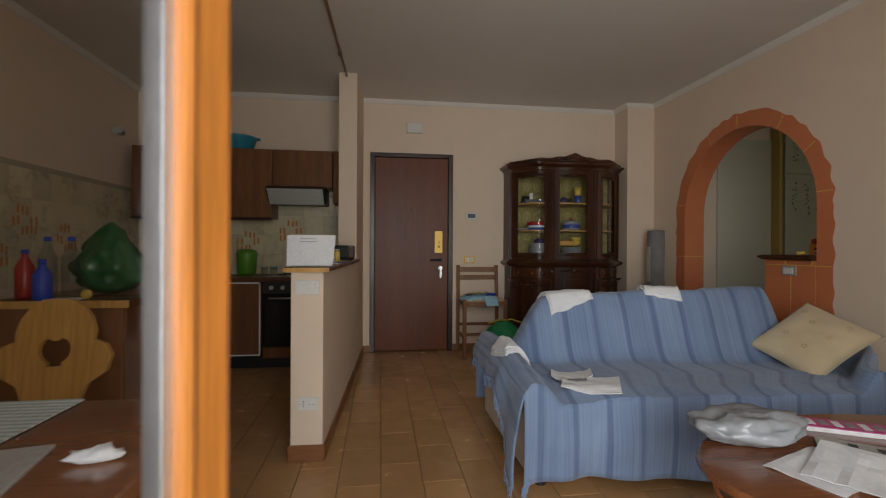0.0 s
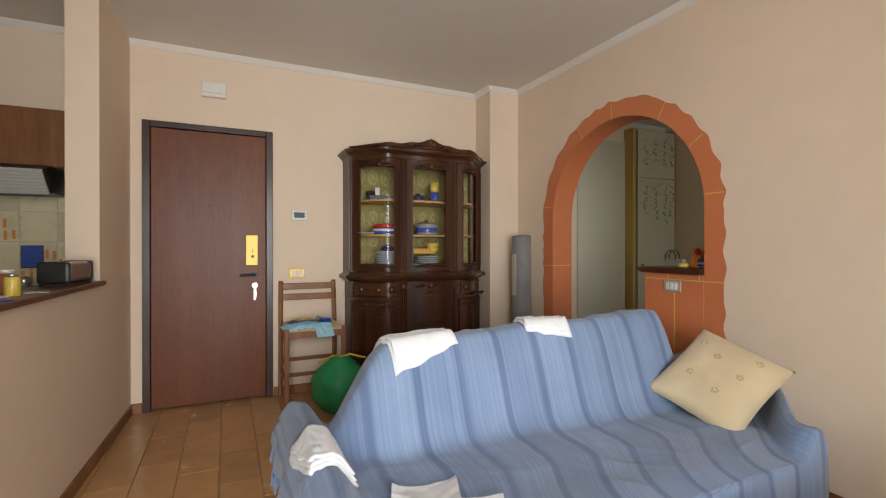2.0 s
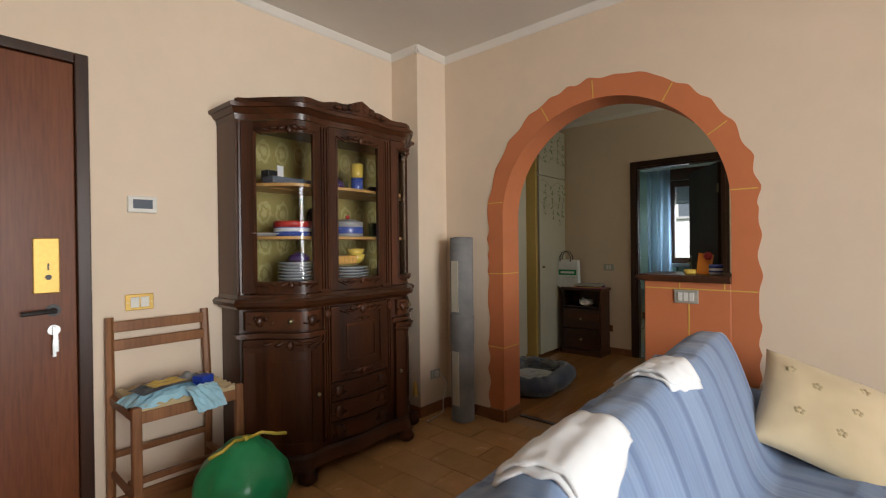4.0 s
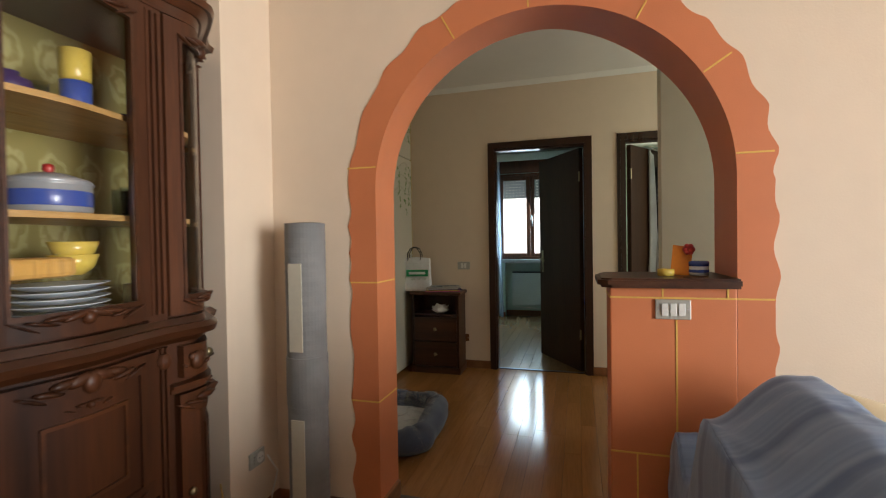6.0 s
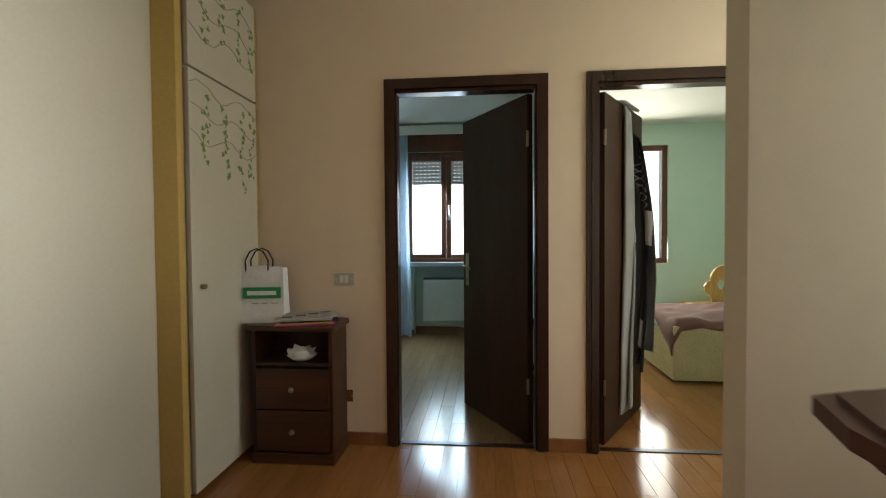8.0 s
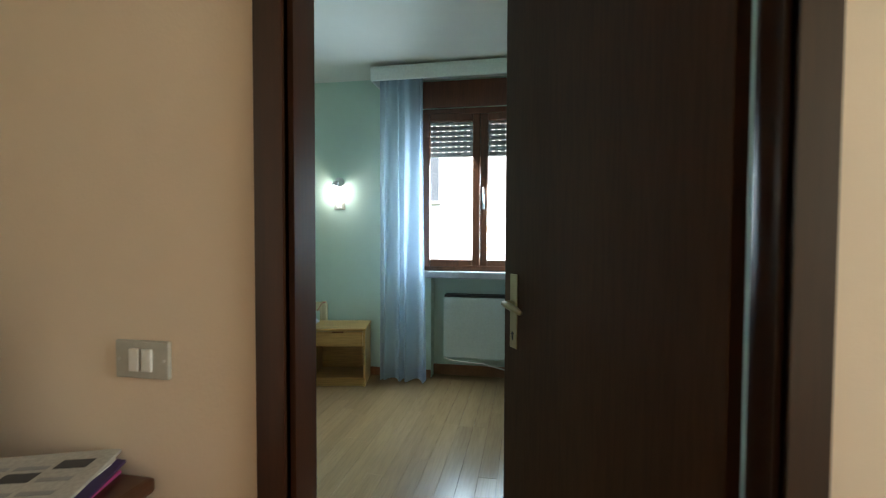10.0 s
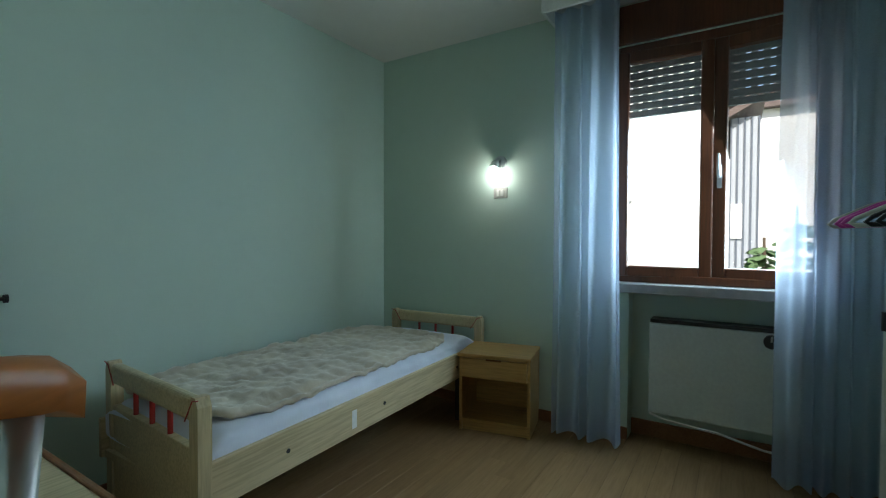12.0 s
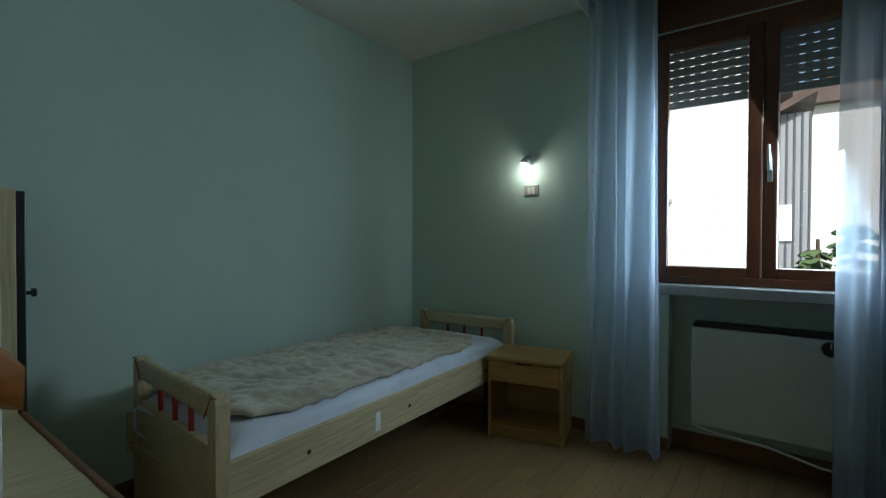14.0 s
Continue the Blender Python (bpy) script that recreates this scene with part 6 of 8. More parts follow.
t = thing("scissors", "kitchen scissors hanging under the cabinets", "scissors", (-2.15, 4.535, 1.32))
b = bmesh.new()
box(b, -0.012, -0.006, -0.12, 0.0, 0.0, 0.0), box(b, 0.002, -0.006, -0.12, 0.014, 0.0, 0.0)
part("blade", b, "steel", t, at=pose(0, 0, 0, 0, 8, 0))
for s in (-1, 1):
    part("finger_ring", lathe(bmesh.new(), [(0.016, 0), (0.022, 0.003), (0.016, 0.006)], 12), "terracotta", t, smooth=True, at=pose(s * 0.018, 0.003, 0.025, 90))
t = thing("pot_holder", "small dark blue pot holder hanging behind the divider", "pot holder", (-1.28, 4.54, 1.14))
part("pad", boxed(-0.055, -0.01, -0.07, 0.055, 0.0, 0.07, bevel=0.004), "china_blue", t)
part("edge", boxed(-0.06, -0.008, -0.075, 0.06, -0.001, 0.075, bevel=0.002), "black", t)

# island block, its things
isl = thing("kitchen_island", "brown wooden kitchen counter block with orange edge", "counter", (-2.30, 2.50, 0))
part("body", boxed(-0.10, -0.38, 0, 0.48, 0.44, 0.81, bevel=0.003), "kitchen", isl)
part("end_panel", boxed(-0.10, -0.40, 0.0, 0.47, -0.38, 0.81, bevel=0.003), "chair", isl, "lighter wooden end panel")
part("top", boxed(-0.11, -0.43, 0.81, 0.52, 0.47, 0.85, bevel=0.008), "worktop", isl)
part("lipping", boxed(-0.11, -0.434, 0.812, 0.52, -0.43, 0.848), "pine", isl, "orange wooden lipping")
gb = thing("shopping_bag", "big dark green plastic bag on the counter", "bag", (-2.05, 2.42, 0.85))
b = bmesh.new()
bmesh.ops.create_icosphere(b, subdivisions=4, radius=1)
for v in b.verts:
    d = v.co.normalized()
    zz = d.z * 0.5 + 0.5
    k = (1.1 - 0.8 * zz ** 1.3) * (1 + 0.3 * nz(d.x, d.y, d.z, 3) + 0.14 * nz(d.x, d.y, d.z, 9))
    v.co = Vector((d.x * 0.20 * k, d.y * 0.17 * k, zz * 0.40))
part("bag", b, "dark_green_bag", gb, smooth=True)
for x, y, mt, h in ((-2.33, 2.20, "red", 0.24), (-2.24, 2.22, "drinking", 0.31), (-2.11, 2.19, "drinking", 0.31), (-2.19, 2.11, "blue_screen", 0.19)):
    stack("bottle", "plastic bottle standing on the counter", "bottle", (x, y, 0.85), [("body", [(0.036, 0), (0.04, 0.01), (0.04, h * 0.65), (0.014, h * 0.88), (0.014, h * 0.93)], mt, 0), ("cap", [(0.016, 0), (0.016, 0.022), (0, 0.022)], "blue_screen", h * 0.93)], "bottles on the counter")
solo("lemon", lathe(bmesh.new(), [(0, 0), (0.018, 0.006), (0.026, 0.025), (0.018, 0.045), (0, 0.05)], 12), "china_yellow", "yellow lemon on the counter", "fruit", (-2.0, 2.12, 0.85), smooth=True)
solo("napkin", boxed(-0.07, -0.05, 0, 0.07, 0.05, 0.006), "paper", "folded white paper on the counter", "paper", (-2.085, 2.10, 0.85), 8)


# fridge beside the counter
fr = thing("fridge", "low white fridge with a pale door beside the counter", "fridge", (-2.70, 1.80, 0), 90)
part("body", boxed(-0.25, -0.25, 0.04, 0.25, 0.29, 1.36, bevel=0.008), "white", fr)
part("door", boxed(-0.25, -0.30, 0.06, 0.25, -0.253, 1.355, bevel=0.012, seg=3), "white", fr)
part("handle", boxed(0.19, -0.325, 1.02, 0.215, -0.299, 1.20, bevel=0.006), "plastic_grey", fr, "grey plastic door handle")
for fx in (-0.2, 0.2):
    for fy in (-0.2, 0.24):
        part("foot", boxed(fx - 0.02, fy - 0.02, 0, fx + 0.02, fy + 0.02, 0.041), "black", fr)

# dining table and its heart-backed chair
dt = thing("dining_table", "brown wooden dining table seen beside the counter", "table", (-1.55, 0.44, 0))
part("tabletop", boxed(-0.62, -0.36, 0.72, 0.62, 0.36, 0.755, bevel=0.008), "table", dt)
part("apron", boxed(-0.54, -0.28, 0.63, 0.54, 0.28, 0.72), "table", dt)
for sx in (-0.54, 0.54):
    for sy in (-0.28, 0.28):
        part("leg", boxed(sx - 0.03, sy - 0.03, 0, sx + 0.03, sy + 0.03, 0.72, bevel=0.005), "table", dt)
b = bmesh.new()
uvf = lambda u, v: (u * 0.6, v * 14)
sheet(b, 10, 10, lambda u, v: (-1.66 + 0.43 * u, 0.50 + 0.29 * v, 0.759 + 0.001 * nz(u * 5, v * 5, 1)), uvf)
M["check"] = cloth("striped place mat", None, stripe=(1, 1.0), stops=[(0.0, (0.62, 0.66, 0.60)), (0.5, (0.62, 0.66, 0.60)), (0.55, (0.34, 0.42, 0.36)), (0.95, (0.34, 0.42, 0.36))])
solo("place_mat", b, "check", "striped green and white cloth place mat", "place mat", thick=0.003)
solo("newspaper", boxed(-0.14, -0.1, 0, 0.14, 0.1, 0.008, bevel=0.002), "newsprint", "folded newspaper lying on the dining table", "newspaper", (-1.24, 0.40, 0.755), 12)
crumple("napkin", "crumpled white paper napkin on the dining table", "napkin", (-1.02, 0.46, 0.755), 12, 0.04, 0.016, 0.025, "paper", 9)


def heart_board(bm, w, h, th):
    """A baroque chair back with a heart-shaped hole, standing on z = 0, in the xz plane."""
    half = [(0.26, 0), (0.24, 0.12), (0.30, 0.26), (0.46, 0.36), (0.50, 0.50), (0.44, 0.60), (0.33, 0.64), (0.34, 0.72), (0.30, 0.84), (0.22, 0.94), (0.1, 1.0)]
    out = [(x * w, z * h) for x, z in half] + [(-x * w, z * h) for x, z in half[::-1]]
    heart = []
    n = len(out)
    for k in range(n):
        a = math.atan2(out[k][1] - h * 0.56, out[k][0])
        s = a - math.pi / 2
        r = 0.12 * w * (1.15 - 0.55 * math.exp(-(s / 0.35) ** 2) + 0.30 * (abs(abs(s) - math.pi) < 0.4))
        heart.append((r * math.cos(a), h * 0.56 + r * math.sin(a)))
    rings = [[bm.verts.new((x, y, z)) for x, z in ring] for y in (-th / 2, th / 2) for ring in (out, heart)]
    for k in range(n):
        j = (k + 1) % n
        bm.faces.new((rings[0][k], rings[0][j], rings[1][j], rings[1][k])), bm.faces.new((rings[2][k], rings[3][k], rings[3][j], rings[2][j]))
        bm.faces.new((rings[0][k], rings[2][k], rings[2][j], rings[0][j])), bm.faces.new((rings[1][k], rings[1][j], rings[3][j], rings[3][k]))
    return bm


def heart_chair(at, turn, mat="pine"):
    t = thing("heart_chair", "honey pine chair with a carved heart in its back", "chair", at, turn, "heart-backed chairs")
    part("seat", boxed(-0.2, -0.2, 0.43, 0.2, 0.2, 0.46, bevel=0.012), mat, t)
    part("backrest", heart_board(bmesh.new(), 0.40, 0.45, 0.025), mat, t, "carved backrest with a heart-shaped hole", at=pose(0, 0.19, 0.455, -8))
    for sx in (-1, 1):
        for sy in (-1, 1):
            b = bmesh.new()
            rod(b, (sx * 0.15, sy * 0.15, 0.44), (sx * 0.19, sy * 0.19, 0), 0.02, 8, 0.015)
            part("leg", b, mat, t)
    return t


heart_chair((-1.80, 1.40, 0), 5)


# ---- arch shelf and its things ----
sh = thing("arch_shelf", "dark polished wooden shelf board on the low wall", "shelf", (0, 0, 0))
outl = [(2.362, 2.393), (2.362, 2.81), (2.385, 2.845), (2.62, 2.845), (2.70, 2.82), (2.72, 2.76), (2.72, 2.393)]
part("under_moulding", prism(bmesh.new(), outl, "z", 1.041, 1.052), "cabinet_h", sh)
part("board", prism(bmesh.new(), [(x - 0.014 if x < 2.5 else x + 0.012, y + (0.014 if y > 2.5 else 0)) for x, y in outl], "z", 1.052, 1.070), "cabinet_h", sh)
part("top_board", prism(bmesh.new(), outl, "z", 1.070, 1.076), "cabinet_h", sh)
ZS = 1.076
stack("cream_jar", "white cream jar with a dark blue lid on the shelf", "jar", (2.53, 2.485, ZS), [("jar", [(0.031, 0), (0.034, 0.006), (0.034, 0.036)], "china", 0), ("print", [(0.0344, 0.012), (0.0346, 0.013), (0.0346, 0.022), (0.0344, 0.023)], "china_blue", 0), ("lid", [(0.035, 0), (0.035, 0.016), (0.031, 0.019), (0, 0.019)], "china_blue", 0.036)])
op = thing("gift_bag", "small orange paper pouch with a red flower on the shelf", "pouch", (2.545, 2.547, ZS), -100)
b = bmesh.new()
prism(b, [(-0.035, 0), (0.033, 0), (0.038, 0.11), (-0.032, 0.115)], "y", -0.012, 0.012)
part("pouch", b, "orange_pack", op, at=pose(0, 0, 0, -4, 4, 0))
b = bmesh.new()
for k in range(6):
    bmesh.ops.create_uvsphere(b, u_segments=7, v_segments=5, radius=0.011, matrix=Matrix.Translation((0.03 + 0.012 * math.cos(k * 1.05), -0.018, 0.10 + 0.012 * math.sin(k * 1.05))))
part("flower", b, "red", op, "red cloth flower", smooth=True)
stack("candle_glass", "small amber glass candle holder on the shelf", "candle", (2.50, 2.605, ZS), [("glass", [(0.026, 0), (0.03, 0.004), (0.03, 0.026), (0.027, 0.026), (0.026, 0.006), (0, 0.005)], "china_yellow", 0)])

# ---- doors of the hall ----
def inner_door(name, label, y0, y1, hinge, angle, lever_side):
    d = tagged(new(name), label, "door", "", "structure")
    b = bmesh.new()
    casing(b, HALL_E, y0, y1, 2.08, 0.06), casing(b, BED_W, y0, y1, 2.08, 0.052, 0.006, face=1)
    part("casing", b, "dark_trim", d, "dark stained stepped door casing")
    b = bmesh.new()
    for ya, yb in ((y0 - 0.001, y0 + 0.012), (y1 - 0.012, y1 + 0.001)):
        box(b, HALL_E - 0.002, ya, 0, BED_W + 0.002, yb, 2.08)
    box(b, HALL_E - 0.002, y0, 2.06, BED_W + 0.002, y1, 2.081)
    part("jamb", b, "dark_trim", d)
    leaf = part("leaf", boxed(0, -0.02, 0.006, 0.755, 0.02, 2.055, bevel=0.003), "inner_door", d, "dark brown flush leaf", at=pose(*hinge, 0, 0, angle))
    s = lever_side
    for sd in (s, -s):
        part("lock_plate", boxed(0.675, *sorted((sd * 0.019, sd * 0.024))[:1], 0.88, 0.715, *sorted((sd * 0.019, sd * 0.024))[1:], 1.11, bevel=0.002), "old_brass", leaf, "aged brass lock plate")
        h = bmesh.new()
        rod(h, (0.697, sd * 0.02, 1.02), (0.697, sd * 0.055, 1.02), 0.009, 10)
        pipe(h, [(0.70, sd * 0.055, 1.02), (0.66, sd * 0.06, 1.018), (0.625, sd * 0.056, 1.010), (0.605, sd * 0.052, 1.004)], [0.009, 0.011, 0.010, 0.007], 8)
        part("handle", h, "old_brass", leaf, "curved brass lever", True)
        k = bmesh.new()
        rod(k, (0.697, sd * 0.023, 0.925), (0.697, sd * 0.0255, 0.925), 0.006, 10), box(k, 0.694, *sorted((sd * 0.023, sd * 0.0255))[:1], 0.905, 0.70, *sorted((sd * 0.023, sd * 0.0255))[1:], 0.925)
        part("keyhole", k, "black", leaf)
    for z in (0.3, 1.75):
        h = bmesh.new()
        rod(h, (-0.004, 0.022 * s, z), (-0.004, 0.022 * s, z + 0.09), 0.008, 8)
        part("hinge", h, "old_brass", leaf)
    return d


inner_door("door_2", "dark brown bedroom door standing half open", 2.86, 3.675, (4.953, 2.893, 0), 32.5, 1)
inner_door("door_3", "dark brown door of the second bedroom, standing open", 1.725, 2.53, (4.967, 2.485, 0), -33, -1)
bm = bmesh.new()
box(bm, HALL_E + 0.02, 2.88, -0.003, BED_W - 0.02, 3.655, 0.006, bevel=0.002), box(bm, HALL_E + 0.02, 1.725, -0.003, BED_W - 0.02, 2.505, 0.006, bevel=0.002)
box(bm, 2.575, 2.815, -0.003, 2.612, 3.77, 0.006, bevel=0.002)
setting("threshold_trim", bm, "dark_trim", "dark floor strips in the doorways", "trim")
bm = bmesh.new()
for a in ((4.86, 3.727, 0, 4.875, 4.0, 0.075), (4.86, 2.577, 0, 4.875, 2.808, 0.075), (3.525, 1.4, 0, 3.54, 2.45, 0.075), (3.525, 2.45, 0, 3.66, 2.465, 0.075), (2.607, 3.9, 0, 2.62, 4.66, 0.075), (2.62, 4.645, 0, 3.44, 4.66, 0.075)):
    box(bm, *a, bevel=0.003, seg=1)
setting("baseboard_hall", bm, "baseboard", "brown wooden skirting board of the hall", "baseboard")
wall_plate("light_switch", "steel plate with two white keys on the hall wall", (4.875, 3.985, 0.985), -90, 0.12, 0.075, "plastic_grey", 2)
wall_plate("power_socket", "small brown power socket near the hall floor", (4.875, 3.965, 0.29), -90, 0.045, 0.07, "kitchen", 0, category="socket")

# wardrobe at the end of the hall
wd = thing("wardrobe", "cream fitted wardrobe with painted ivy on its door", "wardrobe", (0, 0, 0))
part("sliding_panel", boxed(3.45, 4.635, 0.03, 4.17, 4.655, 2.45, bevel=0.003), "ward", wd, "plain cream side panel")
part("frame_post", boxed(4.17, 4.52, 0.0, 4.215, 4.655, 2.6, bevel=0.004), "ward_edge", wd, "ochre frame post")
part("body", boxed(4.235, 4.535, 0.03, 4.868, 4.655, 2.6), "ward", wd)
door = part("door", boxed(4.235, 4.505, 0.03, 4.855, 4.53, 2.02, bevel=0.003), "ward", wd)
door_t = part("top_door", boxed(4.235, 4.505, 2.03, 4.855, 4.53, 2.58, bevel=0.003), "ward", wd)
part("edge_strip", boxed(4.856, 4.505, 0.03, 4.869, 4.534, 2.58), "ward_edge", wd, "ochre edge strip")
b = bmesh.new()
rod(b, (4.30, 4.503, 1.0), (4.30, 4.48, 1.0), 0.012, 10)
part("knob", b, "old_brass", door)
rnd = random.Random(5)
for par, zt, zb in ((door, 2.0, 1.35), (door_t, 2.5, 2.1)):
    b = bmesh.new()
    for x in (4.36, 4.52, 4.70, 4.80):
        zz, xx = zt - rnd.uniform(0, 0.15), x
        while zz > zb + rnd.uniform(0, 0.25):
            for k in range(2):
                a, r = rnd.uniform(0, 6.28), rnd.uniform(0.012, 0.022)
                px, pz = xx + rnd.uniform(-0.025, 0.025), zz + rnd.uniform(-0.02, 0.02)
                vs = [b.verts.new((px + r * q * math.cos(a + w), 4.5035 - 0.0002 * k, pz + r * q * math.sin(a + w))) for w, q in ((0, 1.2), (0.9, 0.5), (1.7, 0.9), (2.7, 0.4), (3.6, 0.4), (4.6, 0.9), (5.4, 0.5))]
                b.faces.new(vs)
            zz -= rnd.uniform(0.03, 0.055)
            xx += rnd.uniform(-0.015, 0.015)
    tagged(part("ivy_decal", b, "leaf", par, "green painted ivy leaves", thick=0.0006), kind="stuff")
    b = bmesh.new()
    for k in range(3):
        z0 = zt - 0.05 - 0.12 * k
        pipe(b, [(4.24 + 0.6 * i / 12, 4.504, z0 + 0.03 * math.sin(i * 0.9 + k) + 0.01 * rnd.uniform(-1, 1)) for i in range(13)], 0.002, 4)
    part("stem_decal", b, "leafline", par, "brown painted ivy stems")

# bedside cabinet in the hall and what lies on it
hc = thing("hall_cabinet", "dark wooden bedside cabinet with an open shelf", "cabinet", (4.735, 4.20, 0), -90)
part("side_panel", boxed(-0.225, -0.125, 0.05, -0.205, 0.125, 0.725), "cabinet", hc)
part("side_panel", boxed(0.205, -0.125, 0.05, 0.225, 0.125, 0.725), "cabinet", hc)
part("back_panel", boxed(-0.205, 0.11, 0.05, 0.205, 0.124, 0.725), "cabinet", hc)
part("shelf", boxed(-0.205, -0.12, 0.535, 0.205, 0.11, 0.552), "cabinet_h", hc)
b = bmesh.new()
box(b, -0.245, -0.145, 0.725, 0.245, 0.132, 0.757, bevel=0.010, seg=3)
part("top", b, "cabinet_h", hc)
part("plinth", boxed(-0.235, -0.135, 0.0, 0.235, 0.128, 0.06, bevel=0.006), "cabinet_h", hc)
for z0 in (0.07, 0.30):
    dr = part("drawer", boxed(-0.203, -0.132, z0, 0.203, 0.1, z0 + 0.222, bevel=0.005), "cabinet_h", hc)
    k = bmesh.new()
    lathe(k, [(0.0, 0.022), (0.014, 0.018), (0.016, 0.008), (0.007, 0.0)], 12)
    part("knob", k, "old_brass", dr, smooth=True, at=pose(0, -0.132, z0 + 0.11, 90))
crumple("rolled_socks", "white rolled socks on the cabinet's shelf", "socks", (4.66, 4.16, 0.552), 20, 0.05, 0.07, 0.08, "white_cloth", 3)
ZC = 0.757
pb = thing("paper_bag", "white paper carrier bag with a green printed block", "bag", (4.72, 4.43, ZC), -82)
pb.scale = (1.2, 1.1, 1.12)
b = bmesh.new()
rnd = random.Random(2)
for s in (-1, 1):
    sheet(b, 12, 12, lambda u, v: ((-0.125 + 0.25 * u) * (1 - 0.04 * v), s * (0.055 - 0.02 * v) + 0.008 * nz(u * 3, v * 3, s + 2), 0.27 * v + 0.012 * v * math.sin(u * 3.1)))
    sheet(b, 6, 12, lambda u, v: (s * (0.125 - 0.005 * v) - s * 0.03 * v * math.sin(u * math.pi), (-0.055 + 0.11 * u) * (1 - 0.36 * v), 0.27 * v))
box(b, -0.122, -0.052, 0, 0.122, 0.052, 0.003)
part("bag", b, "paper", pb, thick=0.0015)
for s in (-1, 1):
    b = bmesh.new()
    pipe(b, [(-0.05, s * 0.036, 0.25), (-0.052, s * 0.037, 0.31), (-0.03, s * 0.04, 0.355), (0, s * 0.042, 0.37), (0.03, s * 0.04, 0.355), (0.052, s * 0.037, 0.31), (0.05, s * 0.036, 0.25)], 0.004, 6)
    part("handle", b, "black", pb, "dark cord handle", smooth=True)
part("green_block", boxed(-0.06, -0.0640, 0.12, 0.112, -0.0560, 0.175), "green_bag", pb, "green printed block", at=pose(0, 0.0, 0, -3))
part("white_bar", boxed(-0.04, -0.0665, 0.136, 0.092, -0.0642, 0.157), "paper", pb, "white printed bar", at=pose(0, 0.0, 0, -3))
for i in range(9):
    part("print_line", boxed(-0.118, -0.0585, 0.05 + 0.018 * i, -0.118 + 0.03 + 0.015 * (i % 3 == 0), -0.0565, 0.053 + 0.018 * i), "leaf", pb)
for i in range(3):
    part("print_line", boxed(-0.02 + 0.045 * i, -0.0585, 0.098, 0.01 + 0.045 * i, -0.0565, 0.101), "leaf", pb)
nw = thing("newspaper_pile", "pile of folded newspapers and magazines on the cabinet", "newspapers", (4.72, 4.15, ZC), -72)
rnd = random.Random(4)
for i, (mt, w, d) in enumerate((("magenta", 0.16, 0.11), ("bag_tie", 0.15, 0.105), ("purple", 0.155, 0.11), ("paper", 0.145, 0.10), ("newsprint", 0.15, 0.112), ("newsprint", 0.146, 0.105))):
    part("paper_layer", boxed(-w, -d, 0.007 * i, w, d, 0.007 * i + 0.0065, bevel=0.002), mt, nw, at=pose(rnd.uniform(-0.012, 0.012), rnd.uniform(-0.008, 0.008), 0, 0, 0, rnd.uniform(-7, 7)))
for i in range(16):
    x, y = -0.13 + 0.066 * (i % 4), -0.09 + 0.045 * (i // 4)
    part("print", boxed(x, y, 0.0418, x + 0.055, y + 0.012 + 0.02 * (i % 5 == 0), 0.0428), "ink" if i % 5 == 0 else "grey_ink", nw)

# pet bed wrapped in plastic
pbed = thing("pet_bed", "dark blue padded pet bed wrapped in clear plastic", "pet bed", (3.30, 4.08, 0), 6)
b = bmesh.new()
ring = []
N1 = 40
for k in range(N1 + 1):
    a = k / N1 * math.tau
    c, s = math.cos(a), math.sin(a)
    ring.append((0.33 * math.copysign(abs(c) ** 0.38, c), 0.25 * math.copysign(abs(s) ** 0.38, s), 0.08 + 0.006 * math.sin(a * 9)))
pipe(b, ring, [0.078 + 0.006 * math.sin(k * 1.7) for k in range(N1 + 1)], 12)
part("bolster", b, "petbed", pbed, "quilted dark blue rim", smooth=True)
b = bmesh.new()
sheet(b, 14, 12, lambda u, v: (-0.31 + 0.62 * u, -0.235 + 0.47 * v, 0.05 + 0.03 * math.sin(math.pi * u) * math.sin(math.pi * v) + 0.004 * nz(u * 6, v * 6, 2)))
part("mattress", b, "grey_blanket", pbed, "grey inner cushion", smooth=True, thick=0.03)
b = bmesh.new()
sheet(b, 26, 20, lambda u, v: (-0.40 + 0.82 * u, -0.31 + 0.62 * v, 0.125 + 0.04 * max(0, math.cos(math.pi * (u - 0.5)) * math.cos(math.pi * (v - 0.5))) ** 0.1 + 0.02 * nz(u * 9, v * 9, 4) - 0.12 * max(0, abs(u - 0.5) - 0.42) / 0.08 - 0.12 * max(0, abs(v - 0.5) - 0.40) / 0.1))
film = part("plastic_film", b, "glass", pbed, "clear crinkled plastic film")
film.visible_shadow = False


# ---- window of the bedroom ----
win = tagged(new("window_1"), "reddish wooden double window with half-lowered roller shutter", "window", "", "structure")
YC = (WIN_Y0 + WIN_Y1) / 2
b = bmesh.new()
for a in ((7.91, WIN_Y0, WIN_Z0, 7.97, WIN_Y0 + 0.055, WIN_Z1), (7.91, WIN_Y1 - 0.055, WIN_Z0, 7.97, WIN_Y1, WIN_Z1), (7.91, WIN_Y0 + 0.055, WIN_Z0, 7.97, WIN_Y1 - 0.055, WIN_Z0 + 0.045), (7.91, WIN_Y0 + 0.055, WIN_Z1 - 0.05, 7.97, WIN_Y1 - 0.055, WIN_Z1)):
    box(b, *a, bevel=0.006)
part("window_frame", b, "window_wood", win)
SW = (WIN_Y1 - WIN_Y0) / 2 - 0.045
